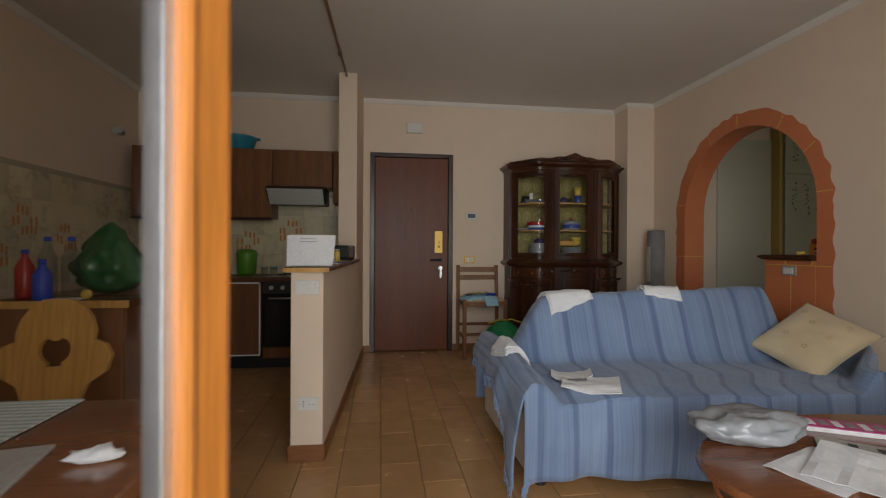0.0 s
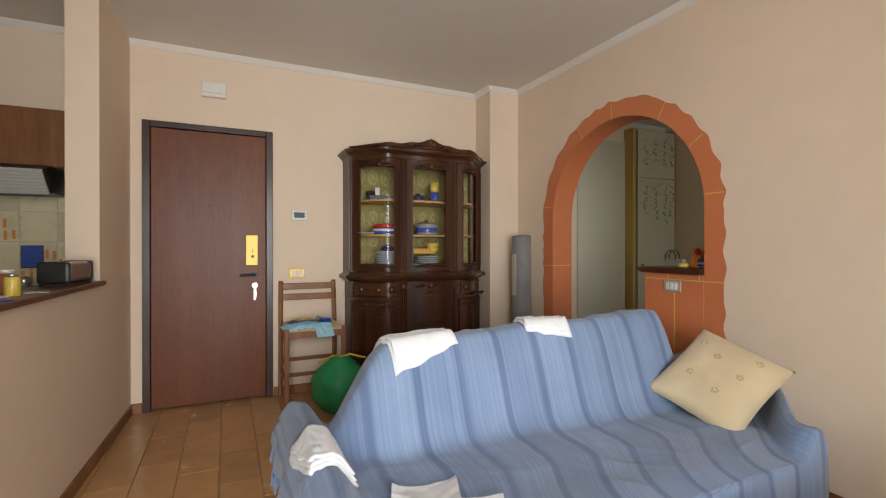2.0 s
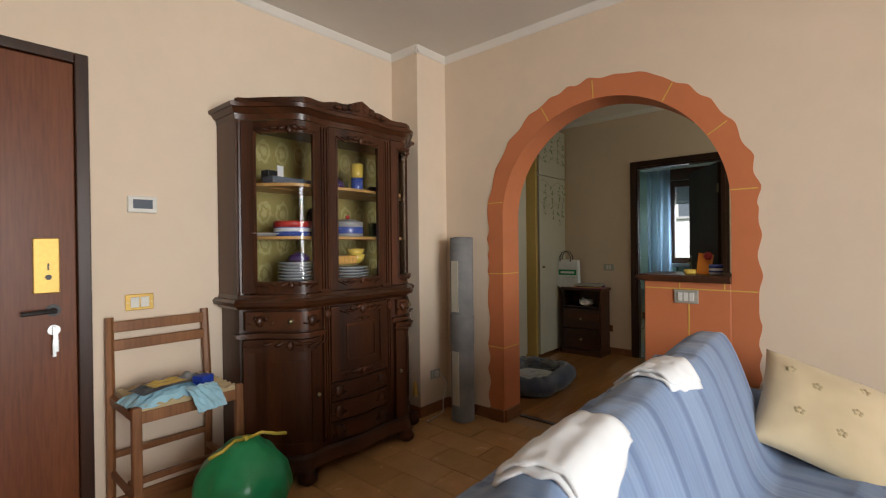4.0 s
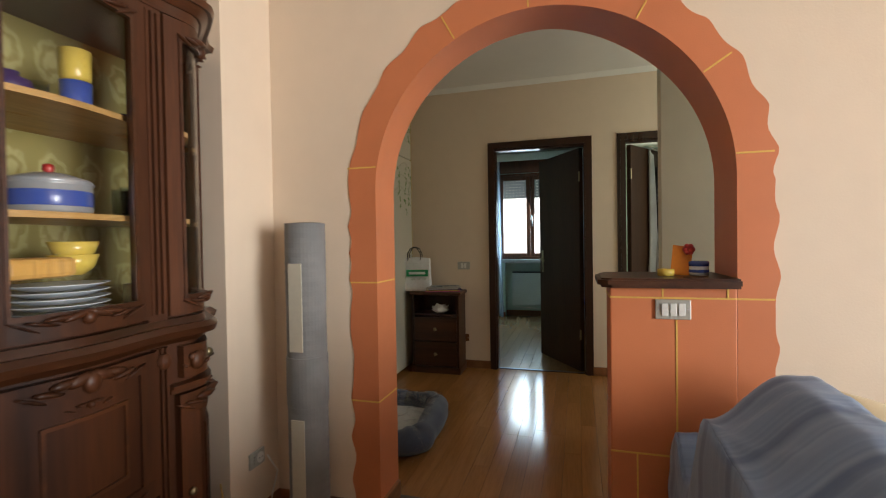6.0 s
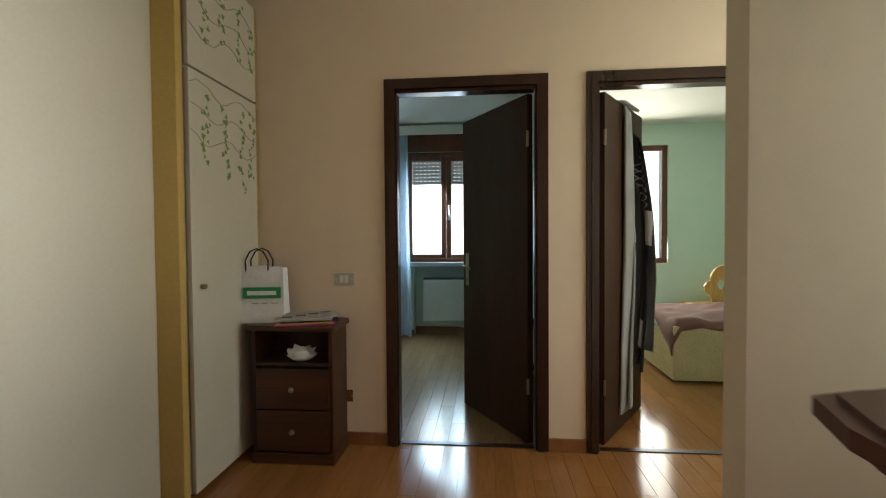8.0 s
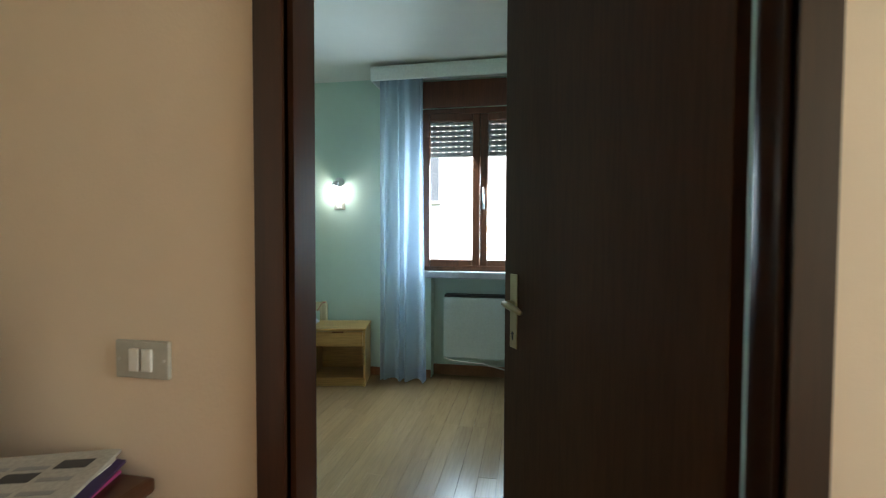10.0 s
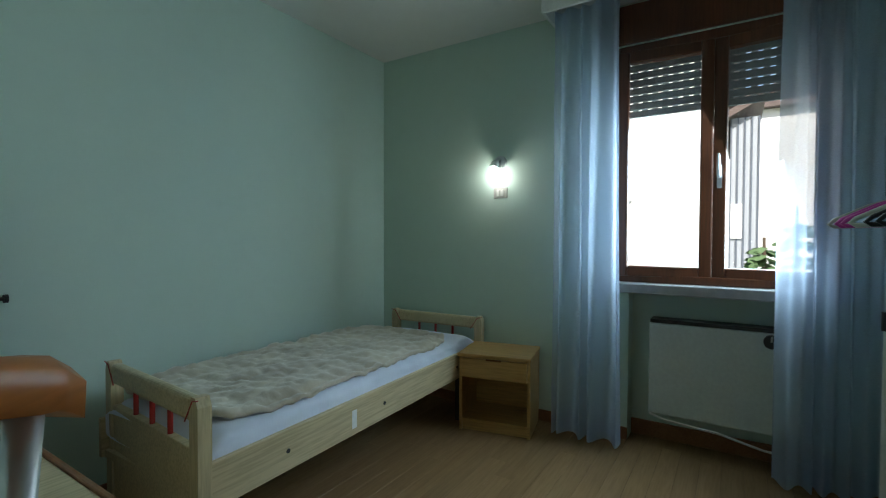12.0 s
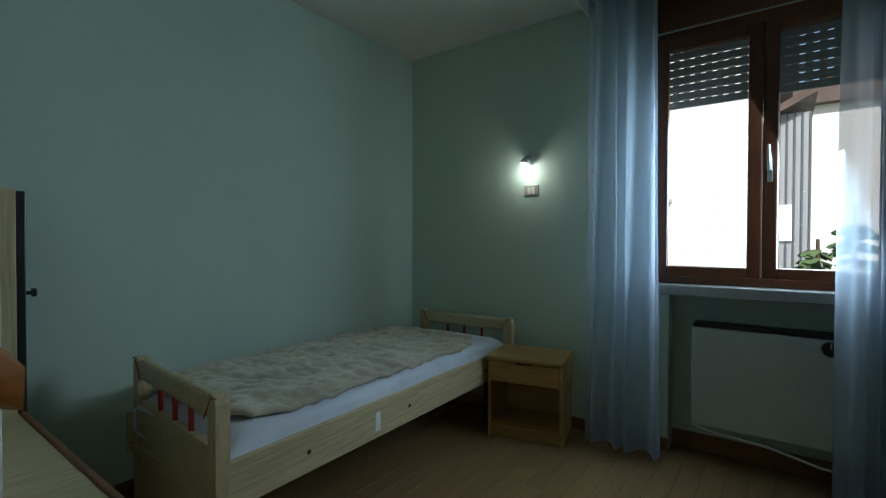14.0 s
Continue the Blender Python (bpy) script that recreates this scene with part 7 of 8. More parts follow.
for s, hinge, rz in ((1, (7.915, WIN_Y1 - 0.045, 0), 4.5), (-1, (7.915, WIN_Y0 + 0.045, 0), -5.5)):
    sash = new("sash")
    sash.parent = win
    sash.matrix_basis = pose(*hinge, 0, 0, rz)
    sash.empty_display_size = 0.1
    y0, y1 = (-SW, 0) if s > 0 else (0, SW)
    z0, z1 = WIN_Z0 + 0.035, WIN_Z1 - 0.04
    for a in ((-0.03, y0, z0, 0.03, y0 + 0.062, z1), (-0.03, y1 - 0.062, z0, 0.03, y1, z1), (-0.03, y0 + 0.062, z0, 0.03, y1 - 0.062, z0 + 0.06), (-0.03, y0 + 0.062, z1 - 0.065, 0.03, y1 - 0.062, z1)):
        part("sash_bar", boxed(*a, bevel=0.008), "window_wood", sash)
    g = part("pane", boxed(-0.004, y0 + 0.058, z0 + 0.055, 0.004, y1 - 0.058, z1 - 0.06), "glass", sash)
    g.visible_shadow = False
    if s < 0:
        h = bmesh.new()
        box(h, -0.036, y1 - 0.042, 1.44, -0.029, y1 - 0.02, 1.56, bevel=0.002)
        pipe(h, [(-0.03, y1 - 0.031, 1.50), (-0.062, y1 - 0.031, 1.50), (-0.066, y1 - 0.031, 1.53), (-0.058, y1 - 0.028, 1.62)], [0.009, 0.009, 0.010, 0.007], 8)
        part("handle", h, "alu", sash, "pale metal window handle")
part("window_sill", boxed(7.835, 3.05, 0.862, 8.2, 4.22, 0.918, bevel=0.006), "marble", win, "grey marble sill")
part("shutter_box", boxed(7.878, 3.05, WIN_Z1 + 0.002, 7.899, 4.24, 2.50, bevel=0.003), "window_wood", win, "reddish wooden shutter box panel")
for i in range(9):
    z0 = 1.90 + 0.046 * i
    b = bmesh.new()
    box(b, 8.06, WIN_Y0 + 0.01, z0, 8.072, WIN_Y1 - 0.01, z0 + 0.0398, bevel=0.003, seg=1)
    k = 0
    y = WIN_Y0 + 0.012
    while y < WIN_Y1 - 0.02:
        box(b, 8.063, y, z0 + 0.0395, 8.069, y + 0.030, z0 + 0.047)
        y += 0.054
    part("shutter_slat", b, "shutter", win, "grey perforated shutter slat" if i == 0 else "")

vl = thing("curtain_valance", "white curtain valance box under the ceiling", "valance", (0, 0, 0))
part("front", boxed(7.54, 2.74, 2.42, 7.56, 4.46, 2.515, bevel=0.003), "white", vl)
part("cover", boxed(7.54, 2.74, 2.515, 7.898, 4.46, 2.53, bevel=0.003), "white", vl)
part("end_board", boxed(7.56, 4.445, 2.42, 7.898, 4.46, 2.515), "white", vl)
part("rail", boxed(7.62, 2.76, 2.485, 7.65, 4.44, 2.515), "alu", vl)
part("rail", boxed(7.74, 2.76, 2.485, 7.77, 4.44, 2.515), "alu", vl)


def curtain(y0, y1, seed, label):
    t = thing("curtain", label, "curtain", (0, 0, 0), 0, "bedroom curtains")
    b = bmesh.new()

    def f(u, v):
        ph = u * (y1 - y0) * 88 + 2.2 * math.sin(u * 5 + seed) + 1.2 * math.sin(u * 11 + seed)
        amp = 0.026 + 0.018 * v + 0.01 * nz(u * 3, v * 2, seed)
        flare = 1 + 0.06 * v
        y = (y0 + y1) / 2 + (u - 0.5) * (y1 - y0) * flare + 0.012 * math.sin(ph * 0.5 + v * 2)
        return (7.72 + amp * math.sin(ph + 0.5 * math.sin(v * 3 + seed)) + 0.012 * nz(u * 6, v * 5, seed + 1), y, 2.485 - (2.485 - 0.03 - 0.03 * nz(u * 4, 0, seed)) * v)
    sheet(b, 150, 26, f)
    part("cloth", b, "voile", t, smooth=True)
    b = bmesh.new()
    sheet(b, 150, 2, lambda u, v: tuple(Vector(f(u, 0.955 + 0.04 * v)) + Vector((-0.002, 0, 0))))
    part("hem", b, "voile", t, smooth=True)
    b = bmesh.new()
    sheet(b, 150, 2, lambda u, v: tuple(Vector(f(u, 0.03 * v)) + Vector((-0.003, 0, 0))))
    part("heading", b, "voile", t, smooth=True)


curtain(4.07, 4.43, 1.0, "pale blue voile curtain gathered beside the window")
curtain(2.78, 3.35, 4.0, "pale blue voile curtain hanging before the window")

rd = thing("radiator", "flat white panel radiator under the window", "radiator", (0, 0, 0))
part("panel", boxed(7.872, 3.22, 0.19, 7.90, 3.935, 0.70, bevel=0.006), "radiator", rd)
part("body", boxed(7.90, 3.24, 0.21, 7.985, 3.92, 0.705, bevel=0.004), "plastic_grey", rd)
part("top_grille", boxed(7.876, 3.225, 0.702, 7.985, 3.93, 0.722, bevel=0.002), "black", rd, "black top grille")
b = bmesh.new()
rod(b, (7.874, 3.375, 0.66), (7.852, 3.375, 0.66), 0.034, 20)
kn = part("knob", b, "black", rd, "black control knob")
part("mark", boxed(7.849, 3.372, 0.66, 7.853, 3.378, 0.69), "steel", kn)
for y in (3.35, 3.8):
    part("bracket", boxed(7.96, y, 0.19, 8.035, y + 0.03, 0.24), "radiator", rd)
bm = bmesh.new()
pipe(bm, [(7.885, 3.93, 0.185), (7.875, 3.85, 0.165), (7.87, 3.6, 0.15), (7.865, 3.4, 0.11), (7.87, 3.25, 0.10), (7.89, 3.12, 0.10)], 0.006, 6)
solo("heater_cable", bm, "plastic_white", "white cable hanging under the radiator", "cable", smooth=True)
bm = bmesh.new()
for a in ((7.885, 4.05, 0, 7.9, 5.89, 0.07), (7.885, 2.72, 0, 7.9, 3.11, 0.07), (8.012, 3.11, 0, 8.03, 4.05, 0.09), (4.955, 5.875, 0, 7.885, 5.89, 0.07), (4.955, 3.727, 0, 4.97, 5.875, 0.07), (4.97, 2.72, 0, 7.885, 2.735, 0.07)):
    box(bm, *a, bevel=0.003, seg=1)
setting("baseboard_bedroom", bm, "baseboard", "brown wooden skirting board of the bedroom", "baseboard")

# ---- reading lamp and switch ----
rl = thing("wall_lamp", "small round wall lamp, switched on, over the nightstand", "lamp", (7.9, 4.87, 1.66))
b = bmesh.new()
rod(b, (0, 0, 0.02), (-0.018, 0, 0.02), 0.042, 20)
part("base", b, "alu", rl)
b = bmesh.new()
pipe(b, [(-0.018, 0, 0.03), (-0.05, -0.005, 0.035), (-0.07, 0.0, 0.01)], 0.008, 8)
part("arm", b, "alu", rl)
part("shade", lathe(bmesh.new(), [(0.012, 0.035), (0.026, 0.02), (0.034, -0.012), (0.031, -0.012), (0.024, 0.016), (0.008, 0.03)], 18), "alu", rl, smooth=True, at=pose(-0.075, 0.01, -0.01, 12, 10, 0))
b = bmesh.new()
bmesh.ops.create_uvsphere(b, u_segments=12, v_segments=8, radius=0.017)
part("bulb", b, "bulb", rl, "glowing white bulb", True, at=pose(-0.075, 0.012, -0.022))
wall_plate("light_switch", "grey plate with two white keys under the lamp", (7.9, 4.87, 1.475), -90, 0.10, 0.07, "plastic_grey", 2)

# ---- bed ----
bed = thing("single_bed", "pale birch single bed with red bars in its ends", "bed", (0, 0, 0))
BX0, BX1, BY0, BY1 = 5.87, 7.86, 4.90, 5.65


def bed_end(x, top, low):
    for y in (BY0, BY1 - 0.055):
        b = bmesh.new()
        prism(b, [(y, 0.03), (y + 0.055, 0.03), (y + 0.055, top - 0.03), (y + 0.04, top), (y + 0.015, top), (y, top - 0.03)], "x", x - 0.022, x + 0.022)
        part("end_post", b, "birch_z", bed)
    b = bmesh.new()
    box(b, x - 0.02, BY0 + 0.05, top - 0.085, x + 0.02, BY1 - 0.05, top - 0.006, bevel=0.014, seg=3)
    part("end_rail", b, "birch", bed)
    part("end_board", boxed(x - 0.015, BY0 + 0.05, low, x + 0.015, BY1 - 0.05, top - 0.17, bevel=0.004), "birch", bed)
    for i in range(3):
        y = (BY0 + BY1) / 2 + (i - 1) * 0.14
        b = bmesh.new()
        rod(b, (x, y, top - 0.18), (x, y, top - 0.08), 0.009, 10)
        part("red_bar", b, "red", bed, "red metal bar")
    for y, dy in ((BY0 + 0.052, 1), (BY1 - 0.052, -1)):
        b = bmesh.new()
        pipe(b, [(x - 0.0225, y - dy * 0.055, top - 0.004), (x - 0.0225, y - dy * 0.02, top - 0.012), (x - 0.0225, y + dy * 0.03, top - 0.085)], 0.0025, 6)
        part("red_line", b, "red", bed)


bed_end(BX0, 0.675, 0.10)
for ob in list(bed.children):
    ob.matrix_basis = pose(BX0, BY0, 0, 0, 0, -5.5) @ pose(-BX0, -BY0, 0)
bed_end(BX1 - 0.02, 0.64, 0.10)
for y in (BY0 + 0.012, BY1 - 0.03):
    part("side_rail", boxed(BX0 + 0.02, y, 0.30, BX1 - 0.04, y + 0.02, 0.455, bevel=0.003), "birch", bed)
for x in (6.20, 6.78, 7.5):
    b = bmesh.new()
    rod(b, (x, BY0 + 0.013, 0.375), (x, BY0 + 0.010, 0.375), 0.009, 10)
    part("bolt", b, "black", bed)
part("sticker", boxed(6.55, BY0 + 0.0105, 0.33, 6.58, BY0 + 0.0125, 0.41), "paper", bed, "torn white sticker rest")
part("slat_base", boxed(BX0 + 0.03, BY0 + 0.035, 0.30, BX1 - 0.05, BY1 - 0.035, 0.33), "birch", bed)
for x in (7.6,):
    part("support_leg", boxed(x, BY0 + 0.05, 0, x + 0.03, BY0 + 0.08, 0.30), "black", bed)
mt = thing("mattress", "mattress with a creased white fitted sheet on the bed", "mattress", (0, 0, 0))


def mattress_f(u, v):
    """A closed rounded slab unrolled: v goes round the section."""
    x = BX0 + 0.035 + (BX1 - BX0 - 0.10) * u
    w, h = (BY1 - BY0 - 0.06) / 2, 0.095
    a = v * math.tau
    c, s = math.cos(a), math.sin(a)
    y = (BY0 + BY1) / 2 + w * math.copysign(abs(c) ** 0.28, c)
    z = 0.43 + h * math.copysign(abs(s) ** 0.35, s)
    e = min(1, 14 * min(u, 1 - u) + 0.55)
    z = 0.43 + (z - 0.43) * e
    crease = 0.006 * math.sin(x * 38 + 5 * math.sin(x * 7) + s * 2) * max(0, -c if y > 5.3 else c) + 0.005 * nz(x * 6, s * 3, c)
    if y < (BY0 + BY1) / 2:
        crease += 0.006 * nz(x * 14, z * 40, 2)
    return (x, y + crease, max(0.331, z) + 0.005 * nz(x * 5, y * 8, 7))


b = bmesh.new()
sheet(b, 80, 64, mattress_f)
part("sheet", b, "sheet", mt, smooth=True)
fl = thing("fleece_blanket", "beige fleece blanket with rounded corners on the bed", "blanket", (0, 0, 0))
b = bmesh.new()


def fleece_f(u, v):
    a, d = 2 * u - 1, 2 * v - 1
    k = max(abs(a), abs(d))
    r = (abs(a) ** 7 + abs(d) ** 7) ** (1 / 7)
    q = k / r if r > 1e-6 else 1
    x = 6.76 + 0.80 * a * q + 0.02 * nz(d * 3, 1, 1)
    y = 5.335 + 0.37 * d * q + 0.018 * nz(a * 6, 2, 1)
    return (x, y, 0.543 + 0.015 * nz(x * 7, y * 7, 3) + 0.012 * nz(x * 20, y * 20, 4) + 0.006 * nz(x * 45, y * 45, 6) + 0.01 * (k > 0.93) - 0.02 * curve01((5.04 - y) / 0.06))


sheet(b, 110, 70, fleece_f)
part("fleece", b, "fleece", fl, smooth=True, thick=0.016)

BED_TURN = pose(5.87, 4.90, 0, 0, 0, 2.0) @ pose(-5.87, -4.90, 0)
for ob in (bed, mt, fl):
    ob.matrix_basis = BED_TURN.copy()

# ---- nightstand ----
ns = thing("nightstand", "small beech nightstand with an open compartment", "nightstand", (7.685, 4.765, 0), -78)
ns.scale = (0.92, 0.92, 1.05)
part("side_panel", boxed(-0.235, -0.17, 0, -0.217, 0.19, 0.43), "beech", ns)
part("side_panel", boxed(0.217, -0.17, 0, 0.235, 0.19, 0.43), "beech", ns)
part("back_panel", boxed(-0.217, 0.175, 0.05, 0.217, 0.19, 0.43), "beech", ns)
part("bottom", boxed(-0.217, -0.165, 0.05, 0.217, 0.175, 0.068), "beech", ns)
part("kick_board", boxed(-0.217, -0.15, 0.0, 0.217, -0.135, 0.05), "beech", ns)
dr = part("drawer", boxed(-0.215, -0.185, 0.315, 0.215, 0.17, 0.425, bevel=0.003), "beech", ns)
part("grip", boxed(-0.05, -0.189, 0.418, 0.05, -0.18, 0.428, bevel=0.002), "kitchen", dr)
part("top", boxed(-0.242, -0.195, 0.43, 0.242, 0.195, 0.452, bevel=0.005), "beech", ns)

# ---- clothes rack ----
rk = thing("clothes_rack", "metal clothes rack on castors with coat hangers", "rack", (0, 0, 0))
PA, PB = Vector((7.40, 3.05, 0)), Vector((6.55, 2.88, 0))
for p in (PA, PB):
    b = bmesh.new()
    rod(b, p + Vector((0, 0, 0.08)), p + Vector((0, 0, 0.86)), 0.014, 12)
    part("lower_tube", b, "white", rk)
    b = bmesh.new()
    rod(b, p + Vector((0, 0, 0.86)), p + Vector((0, 0, 1.36)), 0.010, 12)
    part("upper_tube", b, "steel", rk)
    b = bmesh.new()
    rod(b, p + Vector((0, 0, 0.83)), p + Vector((0, 0, 0.90)), 0.02, 12)
    part("clamp", b, "black", rk)
    b = bmesh.new()
    rod(b, p + Vector((0, 0, 1.33)), p + Vector((0, 0, 1.385)), 0.017, 12)
    part("corner_joint", b, "black", rk)
    part("foot_bar", boxed(p.x - 0.015, p.y - 0.16, 0.06, p.x + 0.015, p.y + 0.16, 0.085, bevel=0.004), "black", rk)
    for s in (-0.145, 0.145):
        b = bmesh.new()
        rod(b, (p.x - 0.012, p.y + s, 0.025), (p.x + 0.012, p.y + s, 0.025), 0.025, 14), rod(b, (p.x, p.y + s, 0.04), (p.x, p.y + s, 0.065), 0.008, 8)
        part("castor", b, "rubber", rk)
b = bmesh.new()
rod(b, PA + Vector((0, 0, 1.365)), PB + Vector((0, 0, 1.365)), 0.010, 12)
part("top_bar", b, "steel", rk)
part("cross_bar", boxed(6.55, 2.945, 0.062, 7.40, 2.985, 0.078), "black", rk)


def hanger(k, mat, label):
    d = (PB - PA).normalized()
    p = PA + d * k + Vector((0, 0, 1.365))
    t = thing("coat_hanger", label, "hanger", tuple(p), math.degrees(math.atan2(d.y, d.x)) + 90, "hangers on the rack")
    b = bmesh.new()
    pipe(b, [(0.012, 0, -0.004), (0.008, 0, 0.014), (-0.008, 0, 0.016), (-0.016, 0, 0.0), (-0.010, 0, -0.03), (0, 0, -0.05)], 0.003, 6)
    part("hook", b, "steel", t, smooth=True)
    b = bmesh.new()
    pipe(b, [(0, 0, -0.045), (0.09, 0, -0.075), (0.19, 0, -0.125), (0.205, 0, -0.14), (0.19, 0, -0.148), (0, 0, -0.145), (-0.19, 0, -0.148), (-0.205, 0, -0.14), (-0.19, 0, -0.125), (-0.09, 0, -0.075), (0, 0, -0.045)], 0.008, 8)
    part("hanger_bow", b, mat, t, smooth=True)


for k, m_, l_ in ((0.06, "plastic_grey", "grey plastic coat hanger"), (0.335, "black", "black coat hanger with padded arms"), (0.17, "pink", "pink plastic coat hanger"), (0.23, "plastic_white", "white plastic coat hanger"), (0.41, "black", "black plastic coat hanger"), (0.12, "pink", "pink plastic coat hanger")):
    hanger(k, m_, l_)
bp = thing("pull_cord", "white shutter cord with a wooden bead by the window", "cord", (0, 0, 0))
b = bmesh.new()
rod(b, (7.86, 3.04, 1.62), (7.86, 3.04, 2.49), 0.003, 6)
part("cord", b, "plastic_white", bp)
part("bead", lathe(bmesh.new(), [(0, 0), (0.014, 0.012), (0.017, 0.03), (0.008, 0.045), (0.015, 0.065), (0.006, 0.085), (0, 0.09)], 12, (7.86, 3.04, 1.53)), "beech", bp, smooth=True)

# desk chair beside the rack
so = thing("desk_chair", "swivel desk chair with a white ribbed cover on its back", "chair", (6.37, 2.92, 0), -45)
for k in range(5):
    a = k * math.tau / 5
    b = bmesh.new()
    pipe(b, [(0, 0, 0.10), (0.14 * math.cos(a), 0.14 * math.sin(a), 0.09), (0.26 * math.cos(a), 0.26 * math.sin(a), 0.065)], [0.028, 0.022, 0.015], 8)
    part("base_arm", b, "black", so, smooth=True)
    b = bmesh.new()
    rod(b, (0.26 * math.cos(a) - 0.02 * math.sin(a), 0.26 * math.sin(a) + 0.02 * math.cos(a), 0.027), (0.26 * math.cos(a) + 0.02 * math.sin(a), 0.26 * math.sin(a) - 0.02 * math.cos(a), 0.027), 0.027, 14)
    part("castor", b, "rubber", so)
b = bmesh.new()
rod(b, (0, 0, 0.08), (0, 0, 0.42), 0.025, 12)
part("column", b, "black", so)
part("seat", boxed(-0.17, -0.17, 0.44, 0.17, 0.17, 0.50, bevel=0.025, seg=3), "blue_screen", so, "blue seat pad")
part("seat_shell", boxed(-0.16, -0.16, 0.41, 0.16, 0.16, 0.44, bevel=0.01), "beech", so, "beech seat shell")
b = bmesh.new()
pipe(b, [(-0.1, 0, 0.41), (-0.26, 0, 0.43), (-0.30, 0, 0.55), (-0.30, 0, 0.66)], 0.014, 8)
part("back_stem", b, "black", so, smooth=True)
b = bmesh.new()


def back_cover(s):
    def f(u, v):
        a, d = 2 * u - 1, 2 * v - 1
        r = (abs(a) ** 2.6 + abs(d) ** 2.6) ** (1 / 2.6)
        k = max(abs(a), abs(d)) / r if r > 1e-6 else 1
        a, d = a * k, d * k
        q = max(0.0, 1 - max(abs(2 * u - 1), abs(2 * v - 1)) ** 6)
        return (-0.30 + 0.05 * a * a + s * (0.032 * q ** 0.5 + 0.0035 * math.sin(a * 70) * q), 0.23 * a, 0.66 + 0.20 * d)
    return f


sheet(b, 60, 24, back_cover(1)), sheet(b, 60, 24, back_cover(-1))
bmesh.ops.remove_doubles(b, verts=b.verts, dist=0.0008)
part("back_cover", b, "quilt", so, "white ribbed cover on the back", smooth=True)

# ---- walking frame chair with curved wooden arms ----
wc = thing("walking_frame", "aluminium walking frame with curved orange wooden grip", "walking frame", (5.105, 3.92, 0), 30)
wc.scale = (1, 1, 0.995)
b = bmesh.new()
arc_pts = [(-0.14, -0.02, 1.005), (-0.115, -0.015, 1.025), (-0.08, -0.005, 1.05), (-0.04, 0.0, 1.072), (0.0, 0.0, 1.082), (0.04, 0.0, 1.086), (0.08, 0.01, 1.072), (0.12, 0.015, 1.06), (0.145, 0.02, 1.055), (0.165, 0.02, 1.04)]
for dz, w in ((0, 1), ):
    rows_ = []
    for i, (x, y, z) in enumerate(arc_pts):
        rows_.append([b.verts.new((x + ox, y + oy, z + oz)) for ox, oy, oz in ((0, -0.024, -0.022), (0, 0.024, -0.022), (0, 0.026, 0.010), (0, 0.012, 0.022), (0, -0.012, 0.022), (0, -0.026, 0.010))])
    for a, c in zip(rows_, rows_[1:]):
        for k in range(6):
            b.faces.new((a[k], a[(k + 1) % 6], c[(k + 1) % 6], c[k]))
    b.faces.new(rows_[0][::-1]), b.faces.new(rows_[-1])
part("grip", b, "chair_orange", wc, "curved orange wooden grip", smooth=True)
b = bmesh.new()
pipe(b, [(0.13, 0.015, 1.04), (0.08, 0.0, 0.75), (0.02, -0.02, 0.45), (0.0, -0.03, 0.02)], 0.013, 10)
part("front_tube", b, "alu", wc, smooth=True)
b = bmesh.new()
pipe(b, [(-0.125, -0.015, 1.0), (-0.13, -0.01, 0.5), (-0.13, -0.01, 0.02)], 0.013, 10)
part("rear_tube", b, "alu", wc, smooth=True)
b = bmesh.new()
pipe(b, [(0.06, -0.01, 0.62), (0.22, 0.02, 0.72), (0.33, 0.04, 0.78), (0.39, 0.03, 0.79), (0.42, 0.01, 0.775), (0.425, -0.005, 0.70), (0.42, -0.01, 0.4), (0.42, -0.01, 0.02)], 0.011, 10)
part("side_loop", b, "alu", wc, smooth=True)
part("post", boxed(0.158, 0.075, 0.0, 0.190, 0.112, 0.962, bevel=0.008), "chair_orange", wc, "orange wooden post")
b = bmesh.new()
lathe(b, [(0, -0.012), (0.08, -0.01), (0.09, 0), (0.08, 0.01), (0, 0.012)], 20)
part("seat_pad", b, "pine", wc, "yellow oval pad", True, at=pose(0.40, 0.12, 0.75, 4, 0, 0))
for x, y in ((0, -0.03), (-0.13, -0.01), (0.42, -0.01)):
    b = bmesh.new()
    rod(b, (x, y, 0), (x, y, 0.035), 0.018, 10)
    part("rubber_foot", b, "rubber", wc)
lc = thing("low_chest", "low birch chest standing against the bedroom wall", "chest", (0, 0, 0))
part("body", boxed(4.975, 4.45, 0.02, 5.45, 5.28, 0.62), "birch", lc)
part("lid", boxed(4.972, 4.43, 0.62, 5.485, 5.30, 0.645, bevel=0.006), "birch", lc)
part("edge", boxed(5.485, 4.43, 0.60, 5.50, 5.30, 0.648, bevel=0.004), "chair", lc, "brown wooden edge")
wb = thing("white_board", "white panel with small hinges leaning on the wall", "panel", (5.36, 4.90, 0.645), -8)
part("panel", boxed(0, -0.2, 0, 0.02, 0.2, 0.42, bevel=0.003), "white", wb)
part("hinge", boxed(0.018, 0.185, 0.36, 0.026, 0.203, 0.40), "steel", wb)
cw = thing("tall_cabinet", "tall birch cabinet with dark door edge and knob", "cabinet", (0, 0, 0))
part("body", boxed(4.975, 5.34, 0, 5.49, 5.86, 1.29, bevel=0.003), "birch_z", cw)
part("door", boxed(5.492, 5.345, 0.02, 5.512, 5.855, 1.285, bevel=0.003), "black", cw, "dark door panel")
b = bmesh.new()
rod(b, (5.512, 5.40, 0.98), (5.535, 5.40, 0.98), 0.006, 8), rod(b, (5.535, 5.40, 0.98), (5.545, 5.40, 0.98), 0.013, 12)
part("knob", b, "black", cw)

